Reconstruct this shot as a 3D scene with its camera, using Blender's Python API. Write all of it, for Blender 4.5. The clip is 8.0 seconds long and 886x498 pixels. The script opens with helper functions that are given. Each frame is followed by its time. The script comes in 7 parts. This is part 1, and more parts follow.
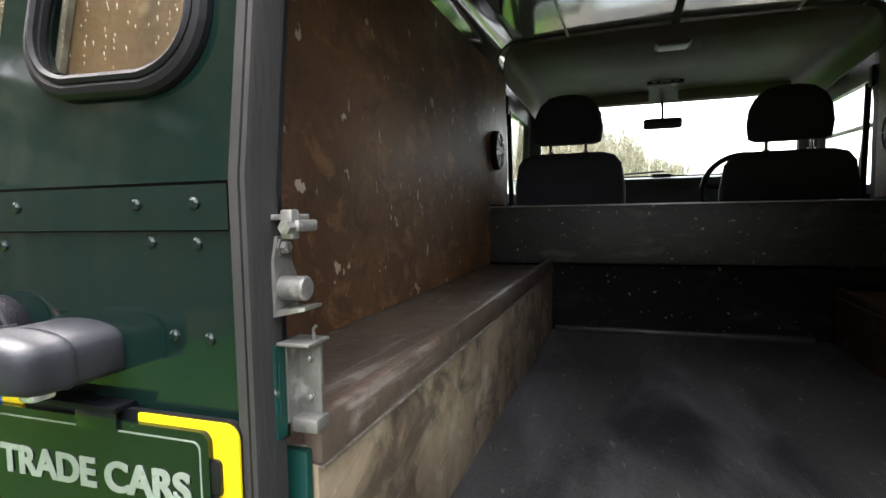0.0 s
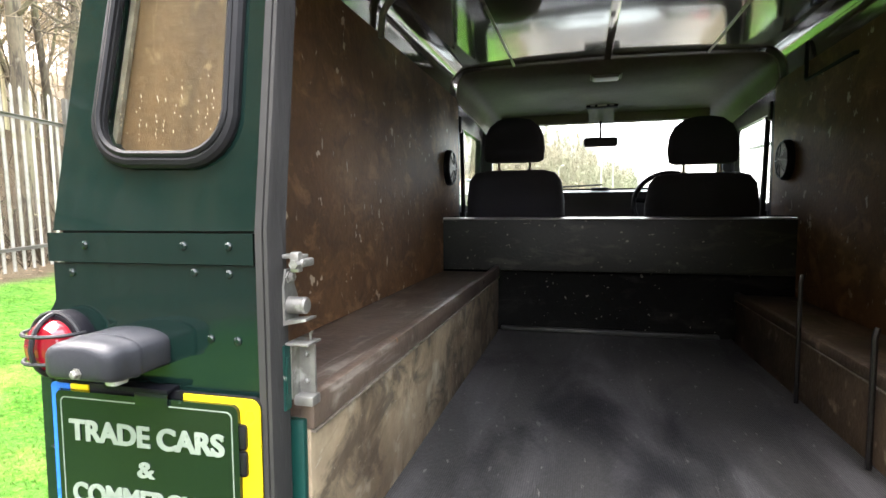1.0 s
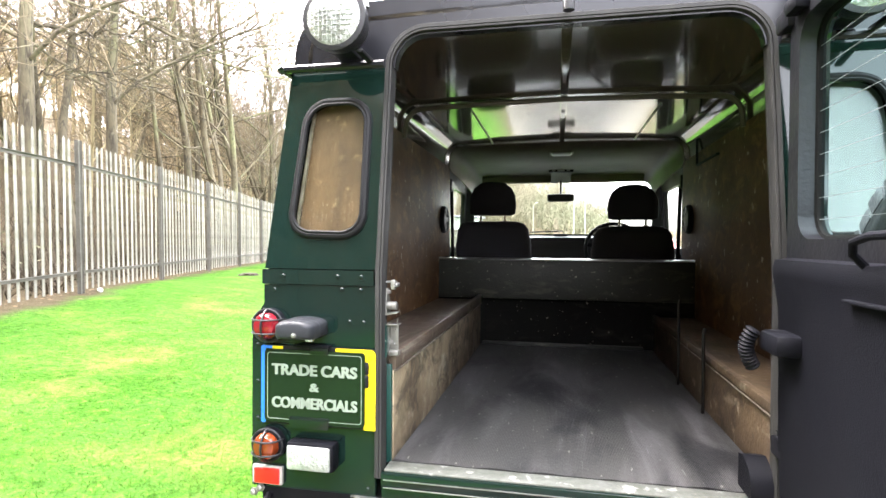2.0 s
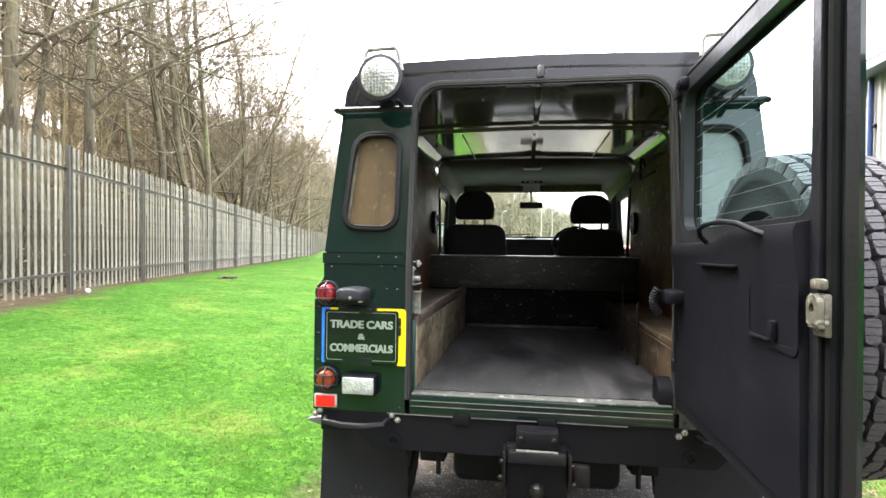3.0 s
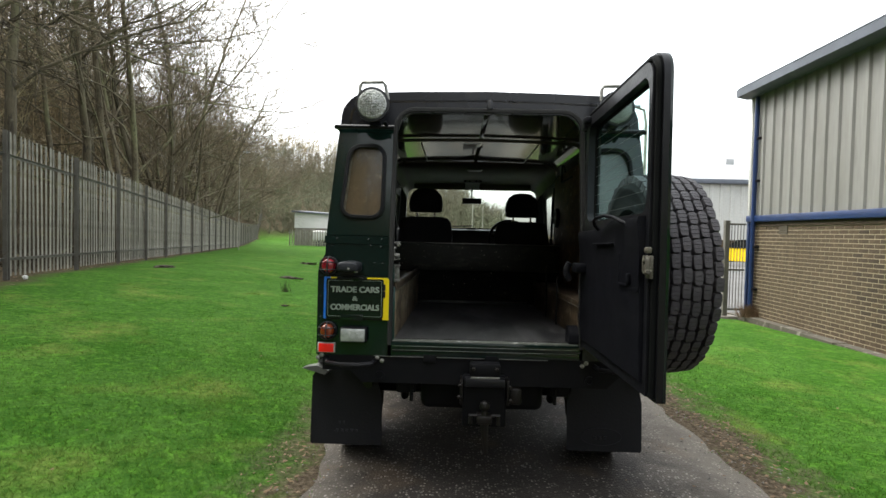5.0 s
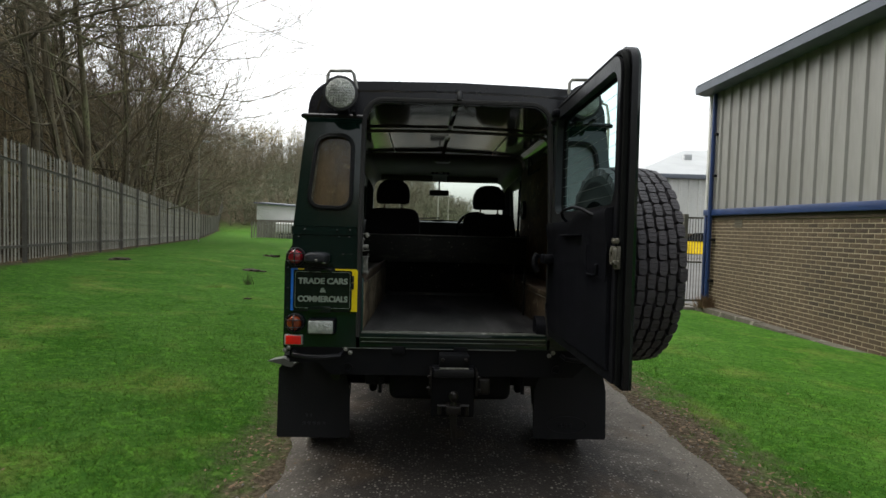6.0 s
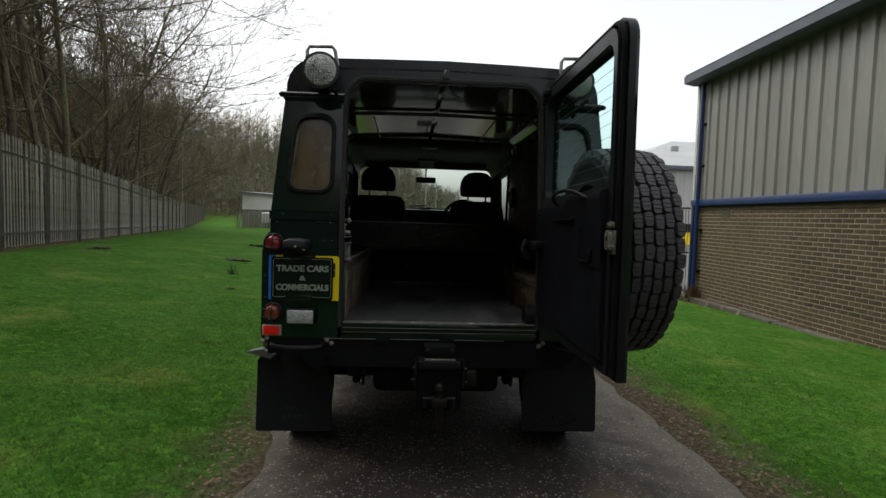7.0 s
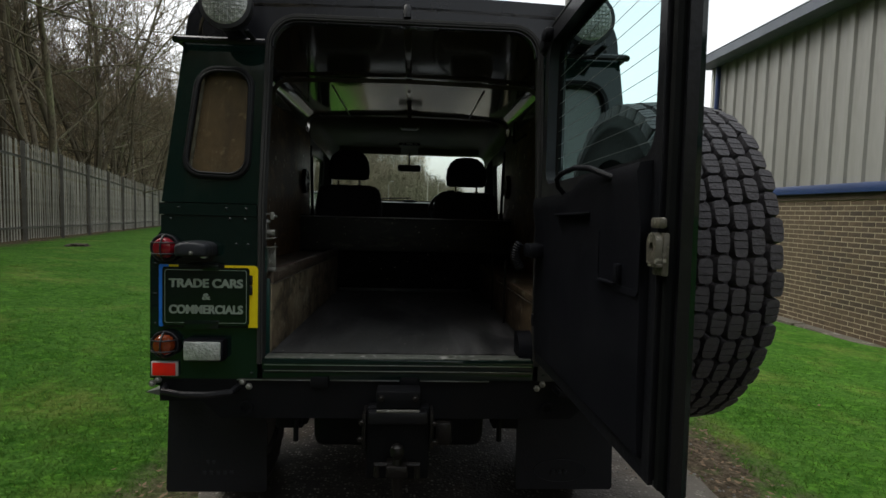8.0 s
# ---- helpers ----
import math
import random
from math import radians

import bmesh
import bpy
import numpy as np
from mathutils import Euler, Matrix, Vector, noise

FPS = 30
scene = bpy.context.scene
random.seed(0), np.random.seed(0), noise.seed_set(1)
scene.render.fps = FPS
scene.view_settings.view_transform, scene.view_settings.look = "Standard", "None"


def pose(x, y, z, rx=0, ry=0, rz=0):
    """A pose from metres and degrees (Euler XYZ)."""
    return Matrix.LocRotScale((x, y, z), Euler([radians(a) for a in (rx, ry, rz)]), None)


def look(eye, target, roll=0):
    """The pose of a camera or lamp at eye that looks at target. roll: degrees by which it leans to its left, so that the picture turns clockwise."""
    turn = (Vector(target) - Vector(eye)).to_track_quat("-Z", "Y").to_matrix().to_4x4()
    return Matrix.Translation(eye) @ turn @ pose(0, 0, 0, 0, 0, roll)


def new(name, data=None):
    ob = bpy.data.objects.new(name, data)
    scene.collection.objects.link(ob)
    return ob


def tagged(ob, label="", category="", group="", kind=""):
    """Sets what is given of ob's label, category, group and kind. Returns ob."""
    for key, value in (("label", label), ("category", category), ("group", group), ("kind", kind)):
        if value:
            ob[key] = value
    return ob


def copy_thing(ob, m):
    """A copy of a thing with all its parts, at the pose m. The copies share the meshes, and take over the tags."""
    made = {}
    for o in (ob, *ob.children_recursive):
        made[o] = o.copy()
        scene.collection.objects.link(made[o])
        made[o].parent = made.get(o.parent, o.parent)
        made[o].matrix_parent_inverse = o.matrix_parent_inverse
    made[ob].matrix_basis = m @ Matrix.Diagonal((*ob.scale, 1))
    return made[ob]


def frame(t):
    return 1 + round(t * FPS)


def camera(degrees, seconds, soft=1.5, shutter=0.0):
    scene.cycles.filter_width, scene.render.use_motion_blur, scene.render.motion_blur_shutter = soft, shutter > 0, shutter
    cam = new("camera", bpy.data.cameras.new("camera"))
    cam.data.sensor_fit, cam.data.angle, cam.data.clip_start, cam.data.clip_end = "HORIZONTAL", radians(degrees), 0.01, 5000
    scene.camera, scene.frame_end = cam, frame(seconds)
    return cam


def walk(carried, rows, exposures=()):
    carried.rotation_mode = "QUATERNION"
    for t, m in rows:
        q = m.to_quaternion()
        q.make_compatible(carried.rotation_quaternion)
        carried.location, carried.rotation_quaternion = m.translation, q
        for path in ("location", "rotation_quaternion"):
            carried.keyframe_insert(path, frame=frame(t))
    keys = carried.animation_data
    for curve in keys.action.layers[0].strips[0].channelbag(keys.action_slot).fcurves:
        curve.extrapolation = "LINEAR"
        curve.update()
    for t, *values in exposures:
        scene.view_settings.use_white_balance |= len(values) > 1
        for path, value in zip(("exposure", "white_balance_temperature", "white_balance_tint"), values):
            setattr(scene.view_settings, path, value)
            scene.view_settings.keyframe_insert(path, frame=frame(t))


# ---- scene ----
cam = camera(78.0, 8.0)
PATH = [
    (0, (-0.169, -0.384, 1.337), (-0.813, 1.5, 1.151), -1.5),
    (0.5, (-0.138, -0.396, 1.341), (-0.715, 1.51, 1.149), -1.1),
    (1, (-0.099, -0.592, 1.397), (-0.593, 1.337, 1.204), -0.7),
    (1.5, (-0.011, -0.978, 1.472), (-0.473, 0.962, 1.322), -0.3),
    (1.7, (-0.018, -1.131, 1.466), (-0.463, 0.816, 1.356), -0.1),
    (2.8, (-0.037, -1.864, 1.429), (-0.348, 0.111, 1.39), 0.4),
    (3, (-0.052, -1.975, 1.413), (-0.348, 0.003, 1.373), 0.5),
    (3.5, (-0.077, -2.242, 1.414), (-0.3, -0.254, 1.372), 0.7),
    (4, (-0.093, -2.477, 1.41), (-0.285, -0.486, 1.365), 0.9),
    (4.5, (-0.152, -2.635, 1.394), (-0.286, -0.64, 1.345), 1.0),
    (5, (-0.16, -2.694, 1.38), (-0.204, -0.695, 1.32), 1.3),
    (6.5, (-0.184, -2.685, 1.365), (-0.069, -0.691, 1.266), 1.6),
    (7, (-0.164, -2.579, 1.348), (-0.035, -0.586, 1.231), 1.7),
    (7.5, (-0.061, -2.255, 1.338), (0.07, -0.264, 1.207), 1.6),
    (8, (0.027, -1.864, 1.35), (0.144, 0.128, 1.211), 1.5),
]

# exposure follows the clip camera's automatic exposure
EXPOSURES = [(t, stops, 6600, 7.0 + 9.0 * max(0.0, min(1.0, (5 - t) / 3))) for t, stops in ((0.0, 4.30), (0.5, 4.52), (1.0, 4.90), (1.5, 5.08), (2.8, 4.34), (3.5, 3.68), (4.5, 2.66), (5.0, 2.27), (6.5, 1.27), (7.0, 1.08), (7.5, 1.02), (8.0, 1.27))]
walk(cam, [(t, look(eye, target, roll)) for t, eye, target, roll in PATH], EXPOSURES)

# ---- light: a bright overcast day ----
world = bpy.data.worlds.new("overcast_sky")
scene.world = world
world.use_nodes = True
wn, wl = world.node_tree.nodes, world.node_tree.links
sky = wn.new("ShaderNodeTexSky")
sky.sky_type = "NISHITA"
sky.sun_disc = False
sky.sun_elevation, sky.sun_rotation = radians(48), radians(-72)
sky.air_density, sky.dust_density = 1.0, 4.0
pale = wn.new("ShaderNodeHueSaturation")
pale.inputs["Saturation"].default_value = 0.22
wl.new(sky.outputs[0], pale.inputs["Color"])
wl.new(pale.outputs[0], wn["Background"].inputs["Color"])
wn["Background"].inputs["Strength"].default_value = 0.15

sun_data = bpy.data.lights.new("sun", "SUN")
sun_data.energy, sun_data.angle, sun_data.color = 0.6, radians(60), (1.0, 0.97, 0.92)
sun = new("sun", sun_data)
sun.matrix_world = look((-8, -2, 24), (0, 0, 0))


# ---- materials ----
def material(name, colour, rough=0.6, metal=0.0, second=None, scale=6.0, amount=0.5, fine=60.0, bump=0.0, bump_scale=80.0, spots=None, coat=0.0, ior=1.45, stretch=(1, 1, 1), vary=0.0, rough_vary=0.12, shine=0.5, island=0.0, streaks=()):
    """A surface with stains at a large scale and grain at a small one; spots adds a third colour in sparse patches."""
    m = bpy.data.materials.new(name)
    m.use_nodes = True
    n, l = m.node_tree.nodes, m.node_tree.links
    b = n["Principled BSDF"]
    b.inputs["Metallic"].default_value, b.inputs["IOR"].default_value = metal, ior
    b.inputs["Specular IOR Level"].default_value = shine
    b.inputs["Coat Weight"].default_value, b.inputs["Coat Roughness"].default_value = coat, 0.06
    tc, mp = n.new("ShaderNodeTexCoord"), n.new("ShaderNodeMapping")
    mp.inputs["Scale"].default_value = stretch
    l.new(tc.outputs["Object"], mp.inputs[0])
    large, small = n.new("ShaderNodeTexNoise"), n.new("ShaderNodeTexNoise")
    for node, s, d in ((large, scale, 5), (small, fine, 3)):
        node.inputs["Scale"].default_value, node.inputs["Detail"].default_value = s, d
        l.new(mp.outputs[0], node.inputs["Vector"])
    second = second or tuple(c * 0.7 for c in colour)

    def ramp(source, low, high):
        r = n.new("ShaderNodeMapRange")
        r.inputs["From Min"].default_value, r.inputs["From Max"].default_value = low, high
        l.new(source, r.inputs["Value"])
        return r.outputs[0]

    def mix(factor, a, c):
        x = n.new("ShaderNodeMix")
        x.data_type = "RGBA"
        for socket, v in ((x.inputs["Factor"], factor), (x.inputs["A"], a), (x.inputs["B"], c)):
            if isinstance(v, (tuple, float, int)):
                socket.default_value = (*v, 1) if isinstance(v, tuple) else v
            else:
                l.new(v, socket)
        return x.outputs["Result"]

    f = n.new("ShaderNodeMath")
    f.operation = "MULTIPLY"
    l.new(ramp(large.outputs[0], 0.35, 0.68), f.inputs[0])
    f.inputs[1].default_value = amount
    c = mix(f.outputs[0], tuple(colour), tuple(second))
    g = n.new("ShaderNodeMath")
    g.operation = "MULTIPLY"
    l.new(ramp(small.outputs[0], 0.3, 0.75), g.inputs[0])
    g.inputs[1].default_value = 0.45 * amount
    c = mix(g.outputs[0], c, tuple(s * 0.55 for s in second))
    if spots:
        tint, s, low, high = spots
        p = n.new("ShaderNodeTexNoise")
        p.inputs["Scale"].default_value, p.inputs["Detail"].default_value = s, 6
        l.new(mp.outputs[0], p.inputs["Vector"])
        c = mix(ramp(p.outputs[0], low, high), c, tuple(tint))
    for tint, squeeze, low, high, most in streaks:
        ms, p, k = n.new("ShaderNodeMapping"), n.new("ShaderNodeTexNoise"), n.new("ShaderNodeMath")
        ms.inputs["Scale"].default_value = squeeze
        l.new(tc.outputs["Object"], ms.inputs[0])
        p.inputs["Scale"].default_value, p.inputs["Detail"].default_value, p.inputs["Roughness"].default_value = 1.0, 8, 0.62
        p.inputs["Distortion"].default_value = 0.6
        l.new(ms.outputs[0], p.inputs["Vector"])
        k.operation = "MULTIPLY"
        l.new(ramp(p.outputs[0], low, high), k.inputs[0])
        k.inputs[1].default_value = most
        c = mix(k.outputs[0], c, tuple(tint))
    if vary or island:
        oi, hs = n.new("ShaderNodeNewGeometry" if island else "ShaderNodeObjectInfo"), n.new("ShaderNodeHueSaturation")
        r = n.new("ShaderNodeMapRange")
        spread_ = vary or island
        r.inputs["To Min"].default_value, r.inputs["To Max"].default_value = 1 - spread_, 1 + spread_
        l.new(oi.outputs["Random Per Island" if island else "Random"], r.inputs["Value"])
        l.new(r.outputs[0], hs.inputs["Value"])
        l.new(c, hs.inputs["Color"])
        c = hs.outputs[0]
    l.new(c, b.inputs["Base Color"])
    rr = n.new("ShaderNodeMapRange")
    rr.inputs["To Min"].default_value, rr.inputs["To Max"].default_value = max(0.03, rough - rough_vary), min(1, rough + rough_vary)
    l.new(large.outputs[0], rr.inputs["Value"])
    l.new(rr.outputs[0], b.inputs["Roughness"])
    if bump:
        bn, bu = n.new("ShaderNodeTexNoise"), n.new("ShaderNodeBump")
        bn.inputs["Scale"].default_value, bn.inputs["Detail"].default_value = bump_scale, 4
        l.new(mp.outputs[0], bn.inputs["Vector"])
        l.new(bn.outputs[0], bu.inputs["Height"])
        bu.inputs["Strength"].default_value, bu.inputs["Distance"].default_value = bump, 0.01
        l.new(bu.outputs[0], b.inputs["Normal"])
    return m


def glass_material(name, tint=(0.9, 0.95, 0.93), gloss=1.0):
    """Thin clear glass: see-through, with a mirror that grows at a slant."""
    m = bpy.data.materials.new(name)
    m.use_nodes = True
    n, l = m.node_tree.nodes, m.node_tree.links
    n.remove(n["Principled BSDF"])
    t, g, mx, lw = n.new("ShaderNodeBsdfTransparent"), n.new("ShaderNodeBsdfGlossy"), n.new("ShaderNodeMixShader"), n.new("ShaderNodeLayerWeight")
    t.inputs[0].default_value = (*tint, 1)
    g.inputs["Roughness"].default_value = 0.02
    lw.inputs["Blend"].default_value = 0.5
    p5, k = n.new("ShaderNodeMath"), n.new("ShaderNodeMath")
    p5.operation, k.operation = "POWER", "MULTIPLY_ADD"
    p5.inputs[1].default_value = 5.0
    k.inputs[1].default_value, k.inputs[2].default_value = 0.9 * gloss, 0.03 * gloss
    l.new(lw.outputs["Facing"], p5.inputs[0])
    l.new(p5.outputs[0], k.inputs[0])
    l.new(k.outputs[0], mx.inputs[0])
    l.new(t.outputs[0], mx.inputs[1])
    l.new(g.outputs[0], mx.inputs[2])
    l.new(mx.outputs[0], n["Material Output"].inputs["Surface"])
    return m


M = {}
M["green"] = material("green_paint", (0.0044, 0.0135, 0.0110), 0.07, second=(0.0032, 0.0100, 0.0082), amount=0.4, scale=3, fine=200, rough_vary=0.05, bump=0.07, bump_scale=6)
M["roofblack"] = material("black_roof_paint", (0.0070, 0.0076, 0.0110), 0.28, second=(0.0110, 0.0116, 0.0155), scale=5, fine=90, shine=0.45)
M["black"] = material("satin_black_paint", (0.0064, 0.0068, 0.0090), 0.36, second=(0.0115, 0.0112, 0.0125), scale=9, bump=0.1, shine=0.32)
M["chassis"] = material("dirty_chassis_paint", (0.0048, 0.0052, 0.0068), 0.55, second=(0.0085, 0.0080, 0.0080), scale=10, bump=0.08, shine=0.12)
M["plastic"] = material("grey_black_plastic", (0.014, 0.015, 0.017), 0.38, second=(0.022, 0.022, 0.024), fine=400, bump=0.15, bump_scale=500, shine=0.4)
M["trim"] = material("black_moulded_trim", (0.0046, 0.0049, 0.0070), 0.45, second=(0.0078, 0.0080, 0.0105), fine=300, bump=0.2, bump_scale=400, ior=1.2)
M["rubber"] = material("black_rubber_seal", (0.028, 0.028, 0.028), 0.5, second=(0.050, 0.049, 0.046), scale=14, stretch=(1, 1, 0.25), bump=0.25, bump_scale=60, spots=((0.08, 0.08, 0.08), 60, 0.72, 0.78), ior=1.25)
M["tyre"] = material("tyre_rubber", (0.050, 0.047, 0.054), 0.6, second=(0.072, 0.067, 0.072), scale=8, bump=0.35, bump_scale=160, shine=0.35)
M["flap"] = material("mudflap_rubber", (0.0088, 0.0092, 0.0118), 0.6, second=(0.0150, 0.0150, 0.0170), scale=7, bump=0.15, shine=0.25)
M["hardboard"] = material("brown_hardboard_lining", (0.165, 0.087, 0.038), 0.55, shine=0.22, second=(0.084, 0.042, 0.019), scale=3.2, amount=0.9, fine=45, spots=((0.46, 0.38, 0.30), 20, 0.665, 0.69), bump=0.12, streaks=(((0.060, 0.032, 0.018), (7.0, 7.0, 10.0), 0.50, 0.62, 0.7), ((0.27, 0.150, 0.070), (9.0, 8.0, 12.0), 0.54, 0.66, 0.6), ((0.48, 0.41, 0.34), (60.0, 50.0, 16.0), 0.66, 0.69, 0.8)))
M["boxply"] = material("stained_box_plywood", (0.340, 0.270, 0.178), 0.6, second=(0.15, 0.108, 0.068), scale=5, amount=0.95, fine=30, spots=((0.36, 0.32, 0.24), 9, 0.58, 0.70), bump=0.3, bump_scale=40, streaks=(((0.042, 0.031, 0.021), (8.0, 8.0, 12.0), 0.48, 0.62, 0.8), ((0.40, 0.36, 0.29), (20.0, 20.0, 60.0), 0.62, 0.72, 0.6)))
# plywood of the right wheel box, darker than boxply on the left
M["boxdark"] = material("darker_box_plywood", (0.150, 0.104, 0.062), 0.5, second=(0.066, 0.046, 0.029), scale=5, amount=0.9, fine=30, spots=((0.30, 0.25, 0.18), 16, 0.62, 0.70), bump=0.2, streaks=(((0.030, 0.021, 0.014), (8.0, 8.0, 12.0), 0.50, 0.64, 0.7), ((0.26, 0.22, 0.17), (24.0, 6.0, 24.0), 0.60, 0.70, 0.5)))
M["boxtop"] = material("worn_box_top", (0.135, 0.100, 0.076), 0.33, second=(0.066, 0.048, 0.037), scale=6, amount=0.8, fine=40, spots=((0.22, 0.19, 0.155), 14, 0.64, 0.72), bump=0.1, streaks=(((0.30, 0.27, 0.23), (30.0, 5.0, 30.0), 0.54, 0.68, 0.65), ((0.026, 0.019, 0.015), (7.0, 7.0, 7.0), 0.52, 0.66, 0.6), ((0.30, 0.13, 0.045), (18.0, 14.0, 18.0), 0.68, 0.73, 0.8)))
M["mat"] = material("rubber_bay_mat", (0.036, 0.036, 0.036), 0.50, shine=0.3, second=(0.060, 0.059, 0.057), scale=3.2, amount=0.8, fine=60, spots=((0.19, 0.185, 0.170), 34, 0.66, 0.71), stretch=(2.2, 0.6, 1), bump=0.2, bump_scale=90, streaks=(((0.105, 0.101, 0.105), (8.0, 1.4, 1.0), 0.49, 0.68, 0.72), ((0.013, 0.013, 0.015), (5.0, 2.0, 1.0), 0.50, 0.64, 0.88), ((0.20, 0.20, 0.20), (70.0, 6.0, 1.0), 0.66, 0.72, 0.5)))
rib_nodes, rib_links = M["mat"].node_tree.nodes, M["mat"].node_tree.links
ribs_, rib_bump, rib_at = rib_nodes.new("ShaderNodeTexWave"), rib_nodes.new("ShaderNodeBump"), rib_nodes.new("ShaderNodeTexCoord")
ribs_.bands_direction = "X"
ribs_.inputs["Scale"].default_value = 70
rib_bump.inputs["Strength"].default_value, rib_bump.inputs["Distance"].default_value = 0.45, 0.002
rib_links.new(rib_at.outputs["Object"], ribs_.inputs["Vector"])
rib_links.new(ribs_.outputs["Fac"], rib_bump.inputs["Height"])
rib_links.new(next(k for k in rib_nodes if k.bl_idname == "ShaderNodeBump" and k != rib_bump).outputs[0], rib_bump.inputs["Normal"])
rib_links.new(rib_bump.outputs[0], rib_nodes["Principled BSDF"].inputs["Normal"])
# base darkened for shade under the upper bulkhead; pale spots are scuffs
M["bulklow"] = material("shade_darkened_bulkhead", (0.0055, 0.0058, 0.0050), 0.85, second=(0.004, 0.004, 0.004), scale=5, amount=0.8, spots=((0.15, 0.145, 0.125), 52, 0.685, 0.73), bump=0.15, shine=0.1, streaks=(((0.024, 0.022, 0.019), (6.0, 6.0, 16.0), 0.56, 0.68, 0.5),))
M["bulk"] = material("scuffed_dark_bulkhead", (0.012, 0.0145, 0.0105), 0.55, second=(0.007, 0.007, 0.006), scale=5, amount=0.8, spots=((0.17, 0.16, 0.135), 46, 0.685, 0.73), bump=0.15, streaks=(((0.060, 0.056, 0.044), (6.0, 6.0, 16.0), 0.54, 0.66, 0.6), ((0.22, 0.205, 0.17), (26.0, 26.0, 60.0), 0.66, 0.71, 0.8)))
M["lining"] = material("gloss_roof_lining", (0.095, 0.081, 0.057), 0.12, second=(0.066, 0.056, 0.040), scale=2, amount=0.7, rough_vary=0.04, coat=1.0, shine=0.8, bump=0.035, bump_scale=4)
M["hoop"] = material("olive_roof_hoop_paint", (0.100, 0.092, 0.066), 0.35, second=(0.066, 0.060, 0.043), scale=6)
M["railpale"] = material("sky_glint_roof_rail", (0.30, 0.295, 0.27), 0.3, 0.35, second=(0.16, 0.155, 0.14), scale=9)
M["headliner"] = material("grey_vinyl_headliner", (0.104, 0.090, 0.064), 0.55, second=(0.066, 0.058, 0.042), scale=3, amount=0.6, bump=0.15, bump_scale=15)
M["alloy"] = material("bare_alloy_rail", (0.36, 0.36, 0.35), 0.36, 0.9, second=(0.20, 0.20, 0.19), scale=12, bump=0.05)
M["zinc"] = material("zinc_plated_steel", (0.25, 0.25, 0.23), 0.42, 0.5, second=(0.12, 0.115, 0.10), scale=30, bump=0.15, spots=((0.38, 0.38, 0.36), 45, 0.58, 0.68))
M["galv"] = material("weathered_galvanised_steel", (0.315, 0.304, 0.256), 0.6, 0.1, second=(0.150, 0.144, 0.114), scale=4, amount=0.8, fine=35, spots=((0.20, 0.19, 0.11), 5, 0.55, 0.75), bump=0.08, vary=0.25)
M["seat"] = material("charcoal_seat_cloth", (0.017, 0.017, 0.024), 0.85, second=(0.025, 0.025, 0.033), fine=300, bump=0.25, bump_scale=300)
M["dash"] = material("black_dashboard_vinyl", (0.013, 0.013, 0.017), 0.6, second=(0.020, 0.020, 0.024), bump=0.15, bump_scale=200)
M["steel"] = material("rusty_hitch_steel", (0.0065, 0.0062, 0.0064), 0.42, 0.3, second=(0.0125, 0.0090, 0.0070), scale=18, amount=0.6, bump=0.2)
M["chrome"] = material("bright_steel", (0.7, 0.7, 0.7), 0.18, 1.0, second=(0.5, 0.5, 0.5), amount=0.3)
M["red"] = material("red_lens", (0.22, 0.006, 0.014), 0.12, second=(0.14, 0.003, 0.009), amount=0.4, coat=1.0)
M["redref"] = material("red_reflector", (0.90, 0.016, 0.010), 0.35, second=(0.72, 0.010, 0.007), amount=0.3, fine=500, coat=0.2)
M["orange"] = material("amber_lens", (0.19, 0.033, 0.008), 0.12, second=(0.10, 0.016, 0.005), amount=0.5, coat=1.0)
M["lens"] = material("clear_ribbed_lens", (0.42, 0.44, 0.41), 0.12, 0.55, second=(0.22, 0.235, 0.22), amount=0.7, scale=22, coat=1.0, bump=0.6, bump_scale=90)
M["platebase"] = material("dark_green_sign_plate", (0.004, 0.010, 0.007), 0.15, second=(0.005, 0.012, 0.008), coat=0.0, spots=((0.05, 0.07, 0.05), 60, 0.74, 0.78))
M["letters"] = material("pale_green_letters", (0.245, 0.285, 0.245), 0.3, second=(0.18, 0.215, 0.18), amount=0.6, scale=30, shine=0.8)
M["yellow"] = material("yellow_plate_edge", (0.78, 0.60, 0.01), 0.3, second=(0.66, 0.50, 0.01), amount=0.3, coat=0.4)
M["blue"] = material("blue_plate_edge", (0.02, 0.16, 0.60), 0.3, second=(0.02, 0.12, 0.45), amount=0.3, coat=0.4)
M["teal"] = material("teal_painted_edge", (0.004, 0.050, 0.040), 0.4, second=(0.005, 0.022, 0.018), spots=((0.25, 0.26, 0.22), 50, 0.66, 0.72))
M["brick"] = material("buff_brown_brick", (0.063, 0.042, 0.022), 0.85, second=(0.034, 0.023, 0.0125), scale=7, amount=0.8, fine=90, bump=0.4, bump_scale=70, vary=0.38)
M["mortar"] = material("sandy_mortar", (0.330, 0.290, 0.200), 0.9, second=(0.205, 0.176, 0.118), scale=1.5, amount=0.8, fine=60, bump=0.3)
M["cladding"] = material("grey_profiled_cladding", (0.205, 0.204, 0.192), 0.5, second=(0.152, 0.150, 0.138), scale=0.8, amount=0.6, fine=20, stretch=(1, 1, 0.15), streaks=(((0.132, 0.130, 0.114), (3.0, 3.0, 0.35), 0.52, 0.72, 0.6),))
M["bluepaint"] = material("blue_flashing", (0.0105, 0.028, 0.098), 0.4, second=(0.0075, 0.020, 0.068), scale=3, amount=0.6)
M["gutter"] = material("grey_blue_fascia", (0.095, 0.108, 0.135), 0.45, second=(0.07, 0.08, 0.10), scale=3)
